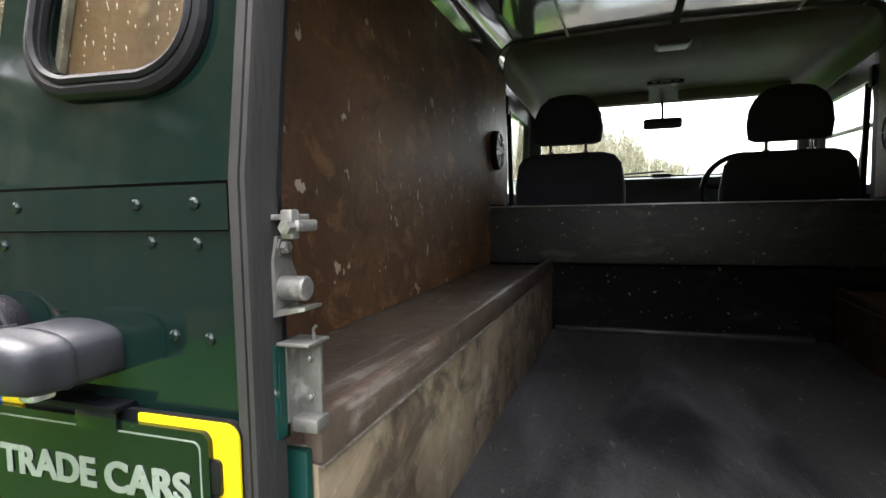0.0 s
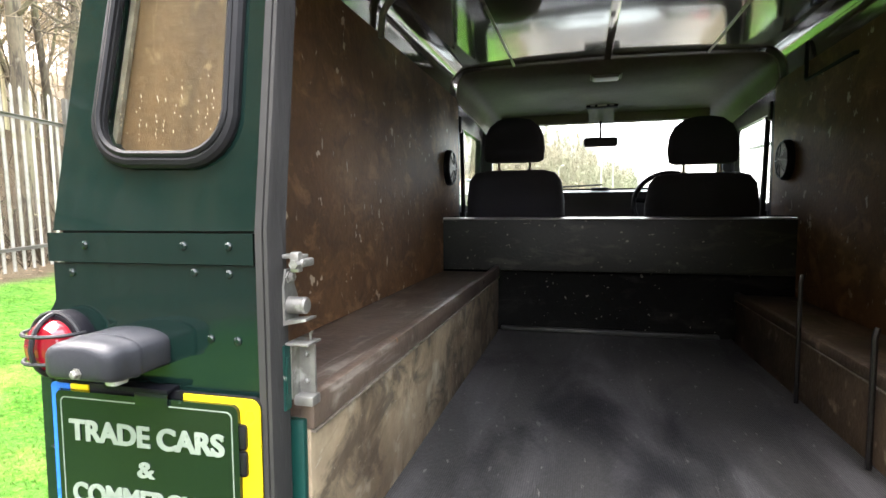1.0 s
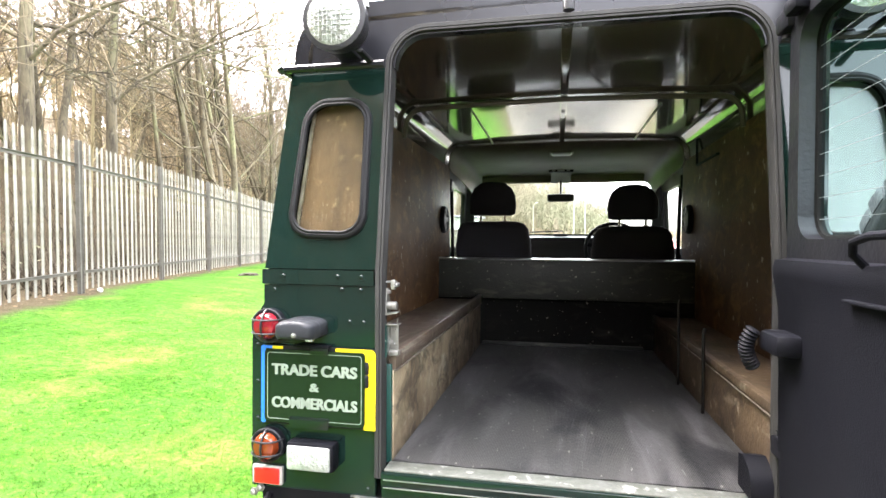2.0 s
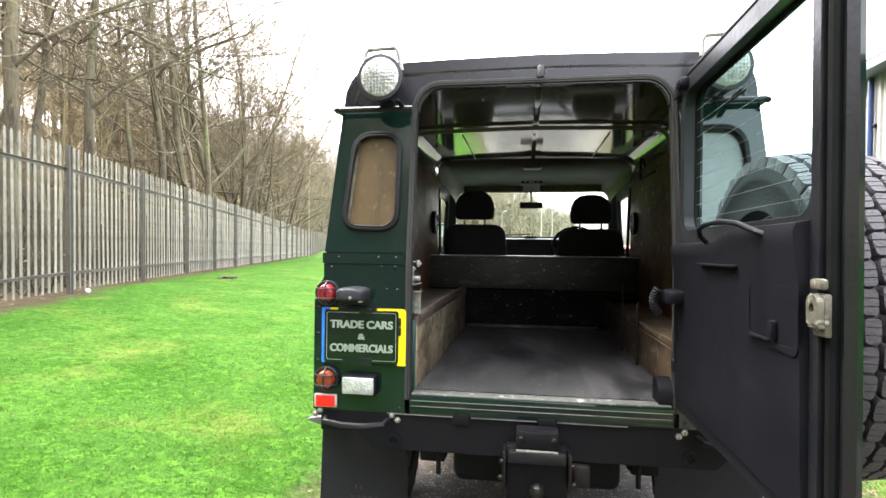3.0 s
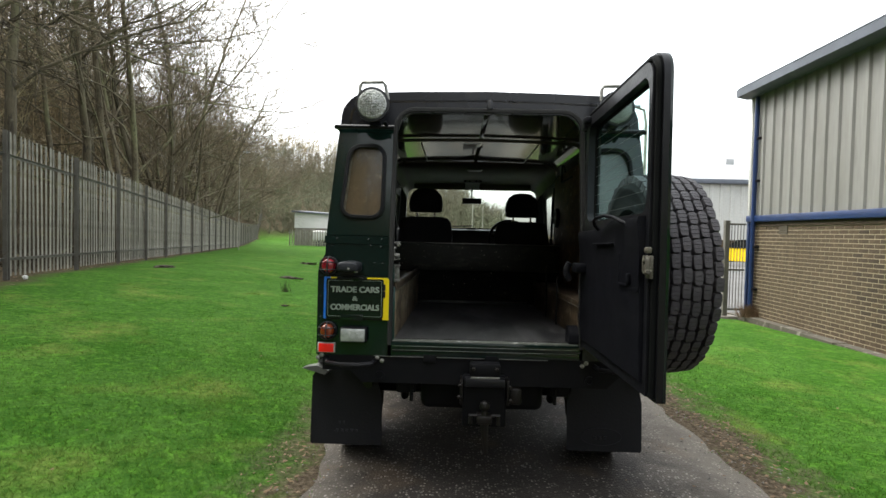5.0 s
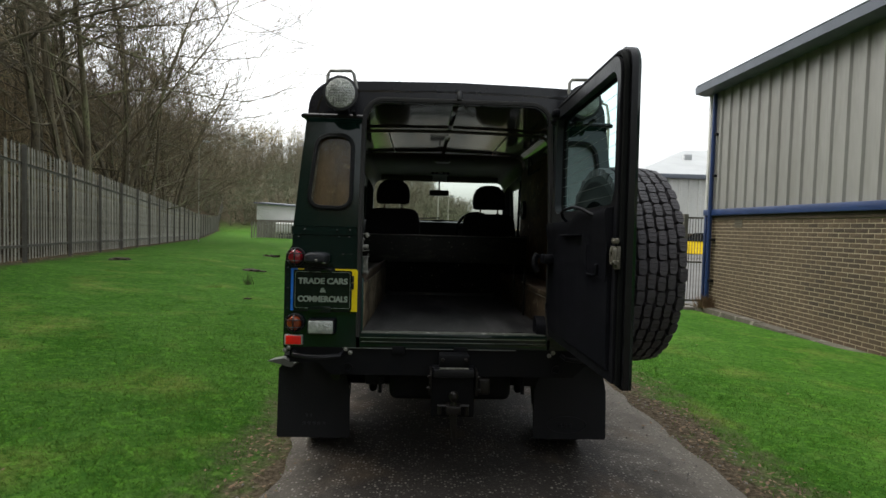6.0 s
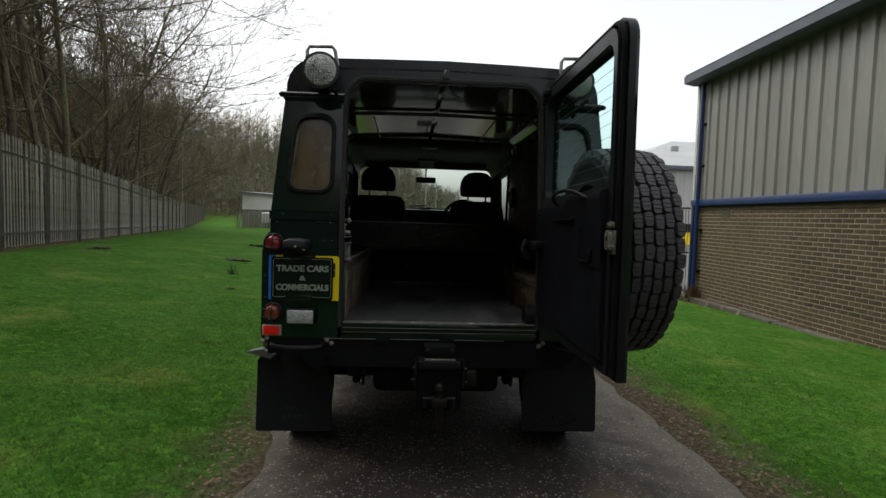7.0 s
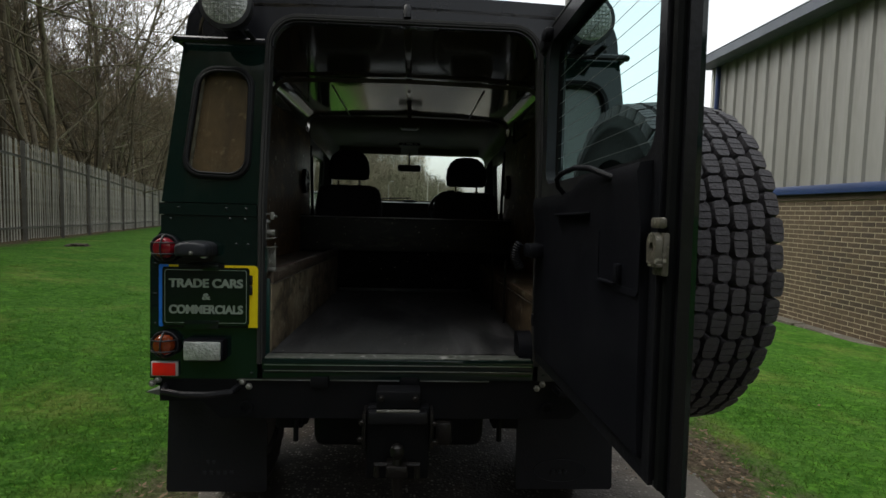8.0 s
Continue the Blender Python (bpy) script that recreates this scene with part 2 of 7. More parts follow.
M["roofgrey"] = material("pale_roof_sheet", (0.30, 0.31, 0.315), 0.5, second=(0.25, 0.26, 0.265), scale=0.5)
M["concrete"] = material("stained_concrete", (0.26, 0.24, 0.21), 0.9, second=(0.13, 0.115, 0.10), scale=2.5, amount=0.8, bump=0.4, bump_scale=40)
M["whitewall"] = material("off_white_wall", (0.62, 0.62, 0.60), 0.7, second=(0.48, 0.48, 0.46), scale=0.8)
M["bark"] = material("grey_brown_bark", (0.150, 0.128, 0.080), 0.95, second=(0.064, 0.053, 0.034), scale=3, amount=0.9, fine=25, spots=((0.165, 0.165, 0.088), 1.5, 0.50, 0.66), bump=1.0, bump_scale=16, streaks=(((0.026, 0.021, 0.016), (16.0, 16.0, 2.5), 0.50, 0.62, 0.75), ((0.190, 0.175, 0.130), (9.0, 9.0, 3.0), 0.60, 0.70, 0.5)), stretch=(1, 1, 0.3), vary=0.3)
M["birch"] = material("pale_birch_bark", (0.36, 0.33, 0.27), 0.9, second=(0.16, 0.14, 0.11), scale=4, amount=0.9, fine=20, stretch=(1, 1, 2.5), bump=0.4, bump_scale=20)
M["twig"] = material("bare_twigs", (0.185, 0.146, 0.088), 0.9, second=(0.112, 0.088, 0.053), scale=0.6, amount=0.7, vary=0.25)
M["farwood"] = material("far_bare_woodland", (0.345, 0.280, 0.168), 0.95, second=(0.220, 0.182, 0.108), scale=0.05, amount=0.9, fine=0.6, spots=((0.230, 0.225, 0.125), 0.04, 0.52, 0.68), island=0.5)
M["ivy"] = material("dark_undergrowth", (0.045, 0.062, 0.022), 0.8, second=(0.10, 0.075, 0.040), scale=1.2, amount=0.9)
M["leaf"] = material("fallen_leaves", (0.170, 0.108, 0.060), 0.8, second=(0.095, 0.062, 0.036), scale=9, amount=0.8)
M["bramble"] = material("dead_bramble_stems", (0.082, 0.064, 0.041), 0.9, second=(0.044, 0.035, 0.022), scale=2, amount=0.9, island=0.4)
M["stone"] = material("loose_stone", (0.17, 0.16, 0.145), 0.8, second=(0.09, 0.085, 0.078), scale=20, amount=0.9, island=0.4)
M["yellowcar"] = material("yellow_car_paint", (0.75, 0.52, 0.02), 0.25, second=(0.7, 0.48, 0.02), coat=0.8)
M["redcar"] = material("red_car_paint", (0.45, 0.02, 0.02), 0.25, second=(0.4, 0.02, 0.02), coat=0.8)
M["darkglass"] = material("dark_car_glass", (0.012, 0.014, 0.016), 0.06, second=(0.012, 0.014, 0.016), coat=0.5)
M["glass"] = glass_material("clear_glass", (0.88, 0.90, 0.87), 0.9)
M["tinted"] = glass_material("tinted_door_glass", (0.84, 0.955, 0.945), 0.10)
M["screen"] = glass_material("windscreen_glass", (0.86, 0.90, 0.88), 0.5)
M["grille"] = material("speaker_grille", (0.02, 0.02, 0.022), 0.5, second=(0.05, 0.05, 0.05), fine=500)
M["lamp_white"] = material("opal_lamp_lens", (0.15, 0.148, 0.125), 0.3, second=(0.11, 0.108, 0.09))
M["reflim"] = material("pale_reflector_rim", (0.42, 0.41, 0.38), 0.4, second=(0.30, 0.29, 0.27))
M["footing"] = material("mossy_dirty_footing", (0.090, 0.080, 0.062), 0.95, second=(0.050, 0.046, 0.030), scale=3, amount=0.9, bump=0.6, bump_scale=30, spots=((0.19, 0.175, 0.15), 7, 0.58, 0.70))
M["revlens"] = material("white_reversing_lens", (0.50, 0.53, 0.50), 0.2, 0.3, second=(0.27, 0.29, 0.28), amount=0.8, scale=25, coat=0.8, bump=0.5, bump_scale=120)
M["treadstrip"] = material("dirty_alloy_tread_strip", (0.156, 0.162, 0.150), 0.55, 0.3, second=(0.10, 0.11, 0.09), scale=20, amount=0.9, fine=80, spots=((0.40, 0.40, 0.38), 30, 0.6, 0.7), bump=0.15)
M["faded"] = material("faded_grey_plastic", (0.115, 0.115, 0.112), 0.35, second=(0.06, 0.06, 0.059), scale=9, amount=0.7, bump=0.1)
M["post"] = material("dull_steel_post", (0.120, 0.112, 0.096), 0.7, 0.1, second=(0.075, 0.070, 0.058), scale=4, amount=0.8, fine=35, bump=0.08, vary=0.15)
M["plytan"] = material("pale_plywood_lining", (0.145, 0.085, 0.040), 0.6, second=(0.082, 0.047, 0.022), scale=4, amount=0.7, fine=40, bump=0.1, spots=((0.24, 0.17, 0.09), 22, 0.62, 0.70), streaks=(((0.045, 0.026, 0.013), (14.0, 3.0, 2.0), 0.50, 0.66, 0.7), ((0.28, 0.21, 0.12), (40.0, 10.0, 8.0), 0.64, 0.70, 0.7)))
M["lampgrey"] = material("grey_lamp_plastic", (0.026, 0.028, 0.032), 0.40, second=(0.018, 0.019, 0.022), scale=12, fine=300, bump=0.05, bump_scale=400, ior=1.25)
M["lockzinc"] = material("dull_lock_zinc", (0.120, 0.112, 0.088), 0.45, 0.3, second=(0.050, 0.046, 0.036), scale=40, amount=0.8, bump=0.2, spots=((0.28, 0.27, 0.225), 60, 0.58, 0.68))
M["windowseal"] = material("polished_window_rubber", (0.008, 0.0085, 0.009), 0.42, second=(0.013, 0.0132, 0.014), scale=14, bump=0.08, bump_scale=40, ior=1.22)
M["waterdrop"] = material("water_drop", (0.29, 0.25, 0.165), 0.08, second=(0.17, 0.14, 0.085), scale=60, coat=1.0)
M["seal"] = material("black_window_rubber", (0.0045, 0.005, 0.005), 0.6, second=(0.008, 0.009, 0.009), scale=10, bump=0.1, ior=1.12)
M["sidewall"] = material("dark_tyre_sidewall", (0.011, 0.0115, 0.013), 0.7, second=(0.018, 0.018, 0.019), scale=12, bump=0.2, bump_scale=120, shine=0.2)
M["farpark"] = material("grey_car_park_tarmac", (0.115, 0.113, 0.110), 0.9, second=(0.075, 0.074, 0.072), scale=0.8, amount=0.8, fine=20, bump=0.3, bump_scale=40)
M["soil"] = material("dark_crumbly_soil", (0.050, 0.037, 0.025), 0.95, second=(0.028, 0.020, 0.013), scale=30, amount=0.9, bump=0.8, bump_scale=60)
M["hillwood"] = material("hill_bare_woodland", (0.165, 0.142, 0.098), 0.95, second=(0.120, 0.108, 0.070), scale=0.05, amount=0.9, fine=0.6, spots=((0.095, 0.110, 0.062), 0.03, 0.46, 0.62))
M["arris"] = material("pale_edge_line", (0.27, 0.235, 0.185), 0.6, second=(0.13, 0.105, 0.08), scale=30, amount=0.9)
M["farcladding"] = material("pale_far_cladding", (0.47, 0.47, 0.45), 0.5, second=(0.40, 0.40, 0.38), scale=0.5, amount=0.6, fine=10)
M["palereflect"] = material("pale_glass_reflection_panel", (0.135, 0.155, 0.165), 0.5, second=(0.085, 0.100, 0.108), scale=3, amount=0.5, fine=40)
M["heat"] = material("heater_line", (0.10, 0.12, 0.12), 0.6)


def ground_material():
    """Lawn, with leaf litter beyond the fence line and worn patches."""
    m = material("lawn", (0.061, 0.139, 0.0225), 0.9, second=(0.035, 0.093, 0.0148), scale=0.7, amount=0.95, fine=26, bump=1.0, bump_scale=30, spots=((0.126, 0.150, 0.037), 1.1, 0.54, 0.76), shine=0.03, streaks=(((0.019, 0.070, 0.005), (2.6, 2.6, 2.6), 0.46, 0.64, 0.7), ((0.072, 0.180, 0.019), (11.0, 11.0, 11.0), 0.50, 0.62, 0.65), ((0.013, 0.052, 0.004), (15.0, 15.0, 15.0), 0.50, 0.62, 0.7), ((0.094, 0.194, 0.028), (34.0, 34.0, 34.0), 0.54, 0.68, 0.62), ((0.013, 0.048, 0.004), (44.0, 44.0, 44.0), 0.54, 0.68, 0.68)))
    n, l = m.node_tree.nodes, m.node_tree.links
    b = n["Principled BSDF"]
    grass = b.inputs["Base Color"].links[0].from_socket
    next(k for k in n if k.bl_idname == "ShaderNodeBump").inputs["Distance"].default_value = 0.03
    tc = next(k for k in n if k.bl_idname == "ShaderNodeTexCoord")
    dot, wob, add, rng, mx = n.new("ShaderNodeVectorMath"), n.new("ShaderNodeTexNoise"), n.new("ShaderNodeMath"), n.new("ShaderNodeMapRange"), n.new("ShaderNodeMix")
    dot.operation = "DOT_PRODUCT"
    dot.inputs[1].default_value = (-FENCE_N[0], -FENCE_N[1], 0)
    l.new(tc.outputs["Object"], dot.inputs[0])
    wob.inputs["Scale"].default_value, wob.inputs["Detail"].default_value = 1.3, 4
    l.new(tc.outputs["Object"], wob.inputs["Vector"])
    add.operation = "ADD"
    l.new(dot.outputs["Value"], add.inputs[0])
    l.new(wob.outputs[0], add.inputs[1])
    at = -(FENCE_A[0] * FENCE_N[0] + FENCE_A[1] * FENCE_N[1])
    rng.inputs["From Min"].default_value, rng.inputs["From Max"].default_value = at + 0.05, at + 0.45
    l.new(add.outputs[0], rng.inputs["Value"])
    mx.data_type = "RGBA"
    lit, lr = n.new("ShaderNodeTexNoise"), n.new("ShaderNodeMix")
    lit.inputs["Scale"].default_value, lit.inputs["Detail"].default_value = 7, 6
    l.new(tc.outputs["Object"], lit.inputs["Vector"])
    lr.data_type = "RGBA"
    lr.inputs["A"].default_value, lr.inputs["B"].default_value = (0.030, 0.027, 0.016, 1), (0.100, 0.078, 0.050, 1)
    l.new(lit.outputs[0], lr.inputs["Factor"])
    sep, ahead, behind, most, most2 = n.new("ShaderNodeSeparateXYZ"), n.new("ShaderNodeMapRange"), n.new("ShaderNodeMapRange"), n.new("ShaderNodeMath"), n.new("ShaderNodeMath")
    l.new(tc.outputs["Object"], sep.inputs[0])
    for node, a, c in ((ahead, 84, 92), (behind, -22, -27)):
        node.inputs["From Min"].default_value, node.inputs["From Max"].default_value = a, c
        l.new(sep.outputs["Y"], node.inputs["Value"])
    most.operation = most2.operation = "MAXIMUM"
    l.new(ahead.outputs[0], most.inputs[0])
    l.new(behind.outputs[0], most.inputs[1])
    l.new(most.outputs[0], most2.inputs[0])
    l.new(rng.outputs[0], most2.inputs[1])
    l.new(most2.outputs[0], mx.inputs["Factor"])
    l.new(grass, mx.inputs["A"])
    l.new(lr.outputs["Result"], mx.inputs["B"])
    # bare soil and leaf crumbs along both edges of the track
    off, away, edge, rim, soil = n.new("ShaderNodeMath"), n.new("ShaderNodeMath"), n.new("ShaderNodeMath"), n.new("ShaderNodeMapRange"), n.new("ShaderNodeMix")
    off.operation, away.operation, edge.operation = "SUBTRACT", "ABSOLUTE", "MULTIPLY_ADD"
    off.inputs[1].default_value = (ROAD_L + ROAD_R) / 2 + 0.09
    l.new(sep.outputs["X"], off.inputs[0])
    l.new(off.outputs[0], away.inputs[0])
    fray = n.new("ShaderNodeTexNoise")
    fray.inputs["Scale"].default_value, fray.inputs["Detail"].default_value, fray.inputs["Roughness"].default_value = 3.0, 7, 0.7
    l.new(tc.outputs["Object"], fray.inputs["Vector"])
    l.new(fray.outputs[0], edge.inputs[0])
    edge.inputs[1].default_value = 1.6
    l.new(away.outputs[0], edge.inputs[2])
    rim.inputs["From Min"].default_value, rim.inputs["From Max"].default_value = 2.58, 2.14
    l.new(edge.outputs[0], rim.inputs["Value"])
    soil.data_type = "RGBA"
    l.new(rim.outputs[0], soil.inputs["Factor"])
    l.new(mx.outputs["Result"], soil.inputs["A"])
    grit, gr = n.new("ShaderNodeTexNoise"), n.new("ShaderNodeMix")
    grit.inputs["Scale"].default_value, grit.inputs["Detail"].default_value, grit.inputs["Roughness"].default_value = 30, 6, 0.75
    l.new(tc.outputs["Object"], grit.inputs["Vector"])
    gl = n.new("ShaderNodeMapRange")
    gl.inputs["From Min"].default_value, gl.inputs["From Max"].default_value = 0.36, 0.66
    l.new(grit.outputs[0], gl.inputs["Value"])
    gr.data_type = "RGBA"
    gr.inputs["A"].default_value, gr.inputs["B"].default_value = (0.026, 0.020, 0.013, 1), (0.125, 0.100, 0.070, 1)
    l.new(gl.outputs[0], gr.inputs["Factor"])
    l.new(gr.outputs["Result"], soil.inputs["B"])
    l.new(soil.outputs["Result"], b.inputs["Base Color"])
    return m


def road_material():
    """Wet, worn tarmac with pale chippings showing through; its middle is darkened for the vehicle's shade."""
    m = material("worn_wet_shaded_tarmac", (0.040, 0.035, 0.031), 0.75, second=(0.022, 0.019, 0.017), scale=1.4, amount=0.8, fine=30, bump=0.8, bump_scale=70, spots=((0.085, 0.062, 0.042), 1.8, 0.54, 0.72), rough_vary=0.15, shine=0.22)
    n, l = m.node_tree.nodes, m.node_tree.links
    b = n["Principled BSDF"]
    base = b.inputs["Base Color"].links[0].from_socket
    tc = next(k for k in n if k.bl_idname == "ShaderNodeTexCoord")
    v, r, mx, dn, rm = n.new("ShaderNodeTexVoronoi"), n.new("ShaderNodeMapRange"), n.new("ShaderNodeMix"), n.new("ShaderNodeTexNoise"), n.new("ShaderNodeMath")
    v.inputs["Scale"].default_value = 58
    l.new(tc.outputs["Object"], v.inputs["Vector"])
    r.inputs["From Min"].default_value, r.inputs["From Max"].default_value = 0.46, 0.26
    l.new(v.outputs["Distance"], r.inputs["Value"])
    dn.inputs["Scale"].default_value, dn.inputs["Detail"].default_value = 6, 5
    l.new(tc.outputs["Object"], dn.inputs["Vector"])
    dr = n.new("ShaderNodeMapRange")
    dr.inputs["From Min"].default_value, dr.inputs["From Max"].default_value = 0.34, 0.56
    l.new(dn.outputs[0], dr.inputs["Value"])
    rm.operation = "MULTIPLY"
    pick, sc, rk = n.new("ShaderNodeMapRange"), n.new("ShaderNodeSeparateColor"), n.new("ShaderNodeMath")
    l.new(v.outputs["Color"], sc.inputs[0])
    pick.inputs["From Min"].default_value, pick.inputs["From Max"].default_value = 0.45, 1.0
    l.new(sc.outputs[0], pick.inputs["Value"])
    rk.operation = "MULTIPLY"
    l.new(r.outputs[0], rk.inputs[0])
    l.new(pick.outputs[0], rk.inputs[1])
    l.new(rk.outputs[0], rm.inputs[0])
    l.new(dr.outputs[0], rm.inputs[1])
    mx.data_type = "RGBA"
    mx.inputs["B"].default_value = (0.29, 0.270, 0.24, 1)
    l.new(rm.outputs[0], mx.inputs["Factor"])
    # middle darker than the edges: wetness, plus the vehicle's shade put into the colour
    sx, dx, ab, wob, edge, dry = n.new("ShaderNodeSeparateXYZ"), n.new("ShaderNodeMath"), n.new("ShaderNodeMath"), n.new("ShaderNodeMath"), n.new("ShaderNodeMapRange"), n.new("ShaderNodeMix")
    l.new(tc.outputs["Object"], sx.inputs[0])
    dx.operation, ab.operation, wob.operation = "SUBTRACT", "ABSOLUTE", "MULTIPLY_ADD"
    dx.inputs[1].default_value = 0.18
    l.new(sx.outputs["X"], dx.inputs[0])
    l.new(dx.outputs[0], ab.inputs[0])
    l.new(dn.outputs[0], wob.inputs[0])
    wob.inputs[1].default_value = 0.7
    l.new(ab.outputs[0], wob.inputs[2])
    edge.inputs["From Min"].default_value, edge.inputs["From Max"].default_value = 1.02, 1.60
    edge.inputs["To Max"].default_value = 0.7
    l.new(wob.outputs[0], edge.inputs["Value"])
    dry.data_type = "RGBA"
    dry.inputs["B"].default_value = (0.150, 0.134, 0.112, 1)
    l.new(edge.outputs[0], dry.inputs["Factor"])
    l.new(base, dry.inputs["A"])
    l.new(dry.outputs["Result"], mx.inputs["A"])
    l.new(mx.outputs["Result"], b.inputs["Base Color"])
    return m


# ---- mesh helpers ----
def finish(name, bm, mat, smooth=True, angle=35):
    bmesh.ops.recalc_face_normals(bm, faces=bm.faces[:])
    me = bpy.data.meshes.new(name)
    if smooth:
        lim = radians(angle)
        for f in bm.faces:
            f.smooth = True
        for e in bm.edges:
            e.smooth = len(e.link_faces) == 2 and e.calc_face_angle(0) < lim
    bm.to_mesh(me)
    bm.free()
    me.materials.append(M[mat] if isinstance(mat, str) else mat)
    return me


def part(name, bm, mat, parent, label="", smooth=True, angle=35):
    """One mesh object under a thing or a part."""
    ob = new(name, finish(name, bm, mat, smooth, angle))
    ob.parent = parent
    return tagged(ob, label)


def share(name, me, parent, m):
    ob = new(name, me)
    ob.parent = parent
    ob.matrix_basis = m
    return ob


def thing(name, label, category, group="", kind="", m=None):
    ob = new(name)
    if m is not None:
        ob.matrix_basis = m
    return tagged(ob, label, category, group, kind)


def box(bm, x0, x1, y0, y1, z0, z1, bevel=0.0, seg=2, m=None):
    vs = [bm.verts.new((x, y, z)) for x in (x0, x1) for y in (y0, y1) for z in (z0, z1)]
    idx = ((0, 1, 3, 2), (4, 6, 7, 5), (0, 4, 5, 1), (2, 3, 7, 6), (0, 2, 6, 4), (1, 5, 7, 3))
    fs = [bm.faces.new([vs[i] for i in q]) for q in idx]
    if bevel:
        es = list({e for f in fs for e in f.edges})
        r = bmesh.ops.bevel(bm, geom=es, offset=bevel, segments=seg, affect="EDGES", profile=0.5)
        vs = list({v for f in r["faces"] for v in f.verts} | {v for v in vs if v.is_valid})
    if m is not None:
        bmesh.ops.transform(bm, matrix=m, verts=[v for v in vs if v.is_valid])
    return bm


def boxed(*a, **k):
    return box(bmesh.new(), *a, **k)


def ring_axes(d):
    d = Vector(d).normalized()
    u = d.cross(Vector((0, 0, 1)) if abs(d.z) < 0.9 else Vector((1, 0, 0))).normalized()
    return d, u, d.cross(u)


def tube(bm, pts, r, n=8, closed=False, caps=True):
    """A round bar along points; r a number or one for each point."""
    pts = [Vector(p) for p in pts]
    rs = r if isinstance(r, (list, tuple)) else [r] * len(pts)
    rings, u = [], None
    for i, p in enumerate(pts):
        a = pts[i - 1] if i or closed else p
        b = pts[(i + 1) % len(pts)] if i < len(pts) - 1 or closed else p
        d = (b - a).normalized()
        if u is None:
            _, u, _ = ring_axes(d)
        u = (u - d * u.dot(d)).normalized()
        w = d.cross(u)
        rings.append([bm.verts.new(p + rs[i] * (math.cos(k * math.tau / n) * u + math.sin(k * math.tau / n) * w)) for k in range(n)])
    m = len(rings)
    for i in range(m if closed else m - 1):
        a, b = rings[i], rings[(i + 1) % m]
        for k in range(n):
            bm.faces.new((a[k], a[(k + 1) % n], b[(k + 1) % n], b[k]))
    if caps and not closed:
        bm.faces.new(rings[0][::-1])
        bm.faces.new(rings[-1])
    return bm


def lathe(bm, profile, centre, axis, n=32, closed=False):
    """Turns (radius, along) points about an axis."""
    d, u, w = ring_axes(axis)
    c = Vector(centre)
    rings = []
    for r, h in profile:
        rings.append([bm.verts.new(c + d * h + max(r, 1e-4) * (math.cos(k * math.tau / n) * u + math.sin(k * math.tau / n) * w)) for k in range(n)])
    m = len(rings)
    for i in range(m if closed else m - 1):
        a, b = rings[i], rings[(i + 1) % m]
        for k in range(n):
            bm.faces.new((a[k], a[(k + 1) % n], b[(k + 1) % n], b[k]))
    if not closed:
        bm.faces.new(rings[0][::-1])
        bm.faces.new(rings[-1])
    return bm


def rounded(x0, x1, z0, z1, r, n=6):
    rs = r if isinstance(r, (tuple, list)) else (r, r, r, r)
    out = []
    for (cx, cz, a0), rr in zip((((x1, z0, -90)), (x1, z1, 0), (x0, z1, 90), (x0, z0, 180)), rs):
        sx, sz = (-1 if cx == x1 else 1), (-1 if cz == z1 else 1)
        for k in range(n + 1):
            a = radians(a0 + 90 * k / n)
            out.append((cx + sx * rr + rr * math.cos(a), cz + sz * rr + rr * math.sin(a)))
    return out


def sheet(bm, loops, place, w0, w1):
    """A flat plate with holes: loops of (u, v), the first outside; place(u, v, w) gives the point; w0 to w1 is its thickness."""
    tmp = bmesh.new()
    ids, edges = [], []
    for lp in loops:
        vs = [tmp.verts.new((u, v, 0)) for u, v in lp]
        ids.append(vs)
        edges += [tmp.edges.new((vs[i], vs[(i + 1) % len(vs)])) for i in range(len(vs))]
    bmesh.ops.triangle_fill(tmp, use_beauty=True, use_dissolve=False, edges=edges)
    tmp.verts.index_update()
    lo = [bm.verts.new(place(v.co.x, v.co.y, w0)) for v in tmp.verts]
    hi = [bm.verts.new(place(v.co.x, v.co.y, w1)) for v in tmp.verts]
    for f in tmp.faces:
        q = [v.index for v in f.verts]
        bm.faces.new([lo[i] for i in q])
        bm.faces.new([hi[i] for i in q[::-1]])
    for vs in ids:
        for i, v in enumerate(vs):
            a, b = v.index, vs[(i + 1) % len(vs)].index
            bm.faces.new((lo[a], lo[b], hi[b], hi[a]))
    tmp.free()
    return bm


def extrude(bm, outline, place, w0, w1, steps=1):
    """A closed outline of (u, v), drawn out from w0 to w1."""
    rows = [[bm.verts.new(place(u, v, w0 + (w1 - w0) * k / steps)) for u, v in outline] for k in range(steps + 1)]
    n = len(outline)
    for a, b in zip(rows, rows[1:]):
        for i in range(n):
            bm.faces.new((a[i], a[(i + 1) % n], b[(i + 1) % n], b[i]))
    bm.faces.new(rows[0][::-1])
    bm.faces.new(rows[-1])
    return bm


def xz(u, v, w):
    return (u, w, v)


def yz(u, v, w):
    return (w, u, v)


def arc(cx, cz, r, a0, a1, n=6):
    return [(cx + r * math.cos(radians(a0 + (a1 - a0) * k / n)), cz + r * math.sin(radians(a0 + (a1 - a0) * k / n))) for k in range(n + 1)]


def raw(name, verts, faces, mat, smooth=False):
    me = bpy.data.meshes.new(name)
    me.from_pydata(verts, [], faces)
    me.materials.append(M[mat] if isinstance(mat, str) else mat)
    if smooth:
        me.shade_smooth()
    return me


# ---- ground ----
FENCE_A = (-7.29, 5.75)
FENCE_D = (-0.2992, 0.9542)
FENCE_N = (FENCE_D[1], -FENCE_D[0])
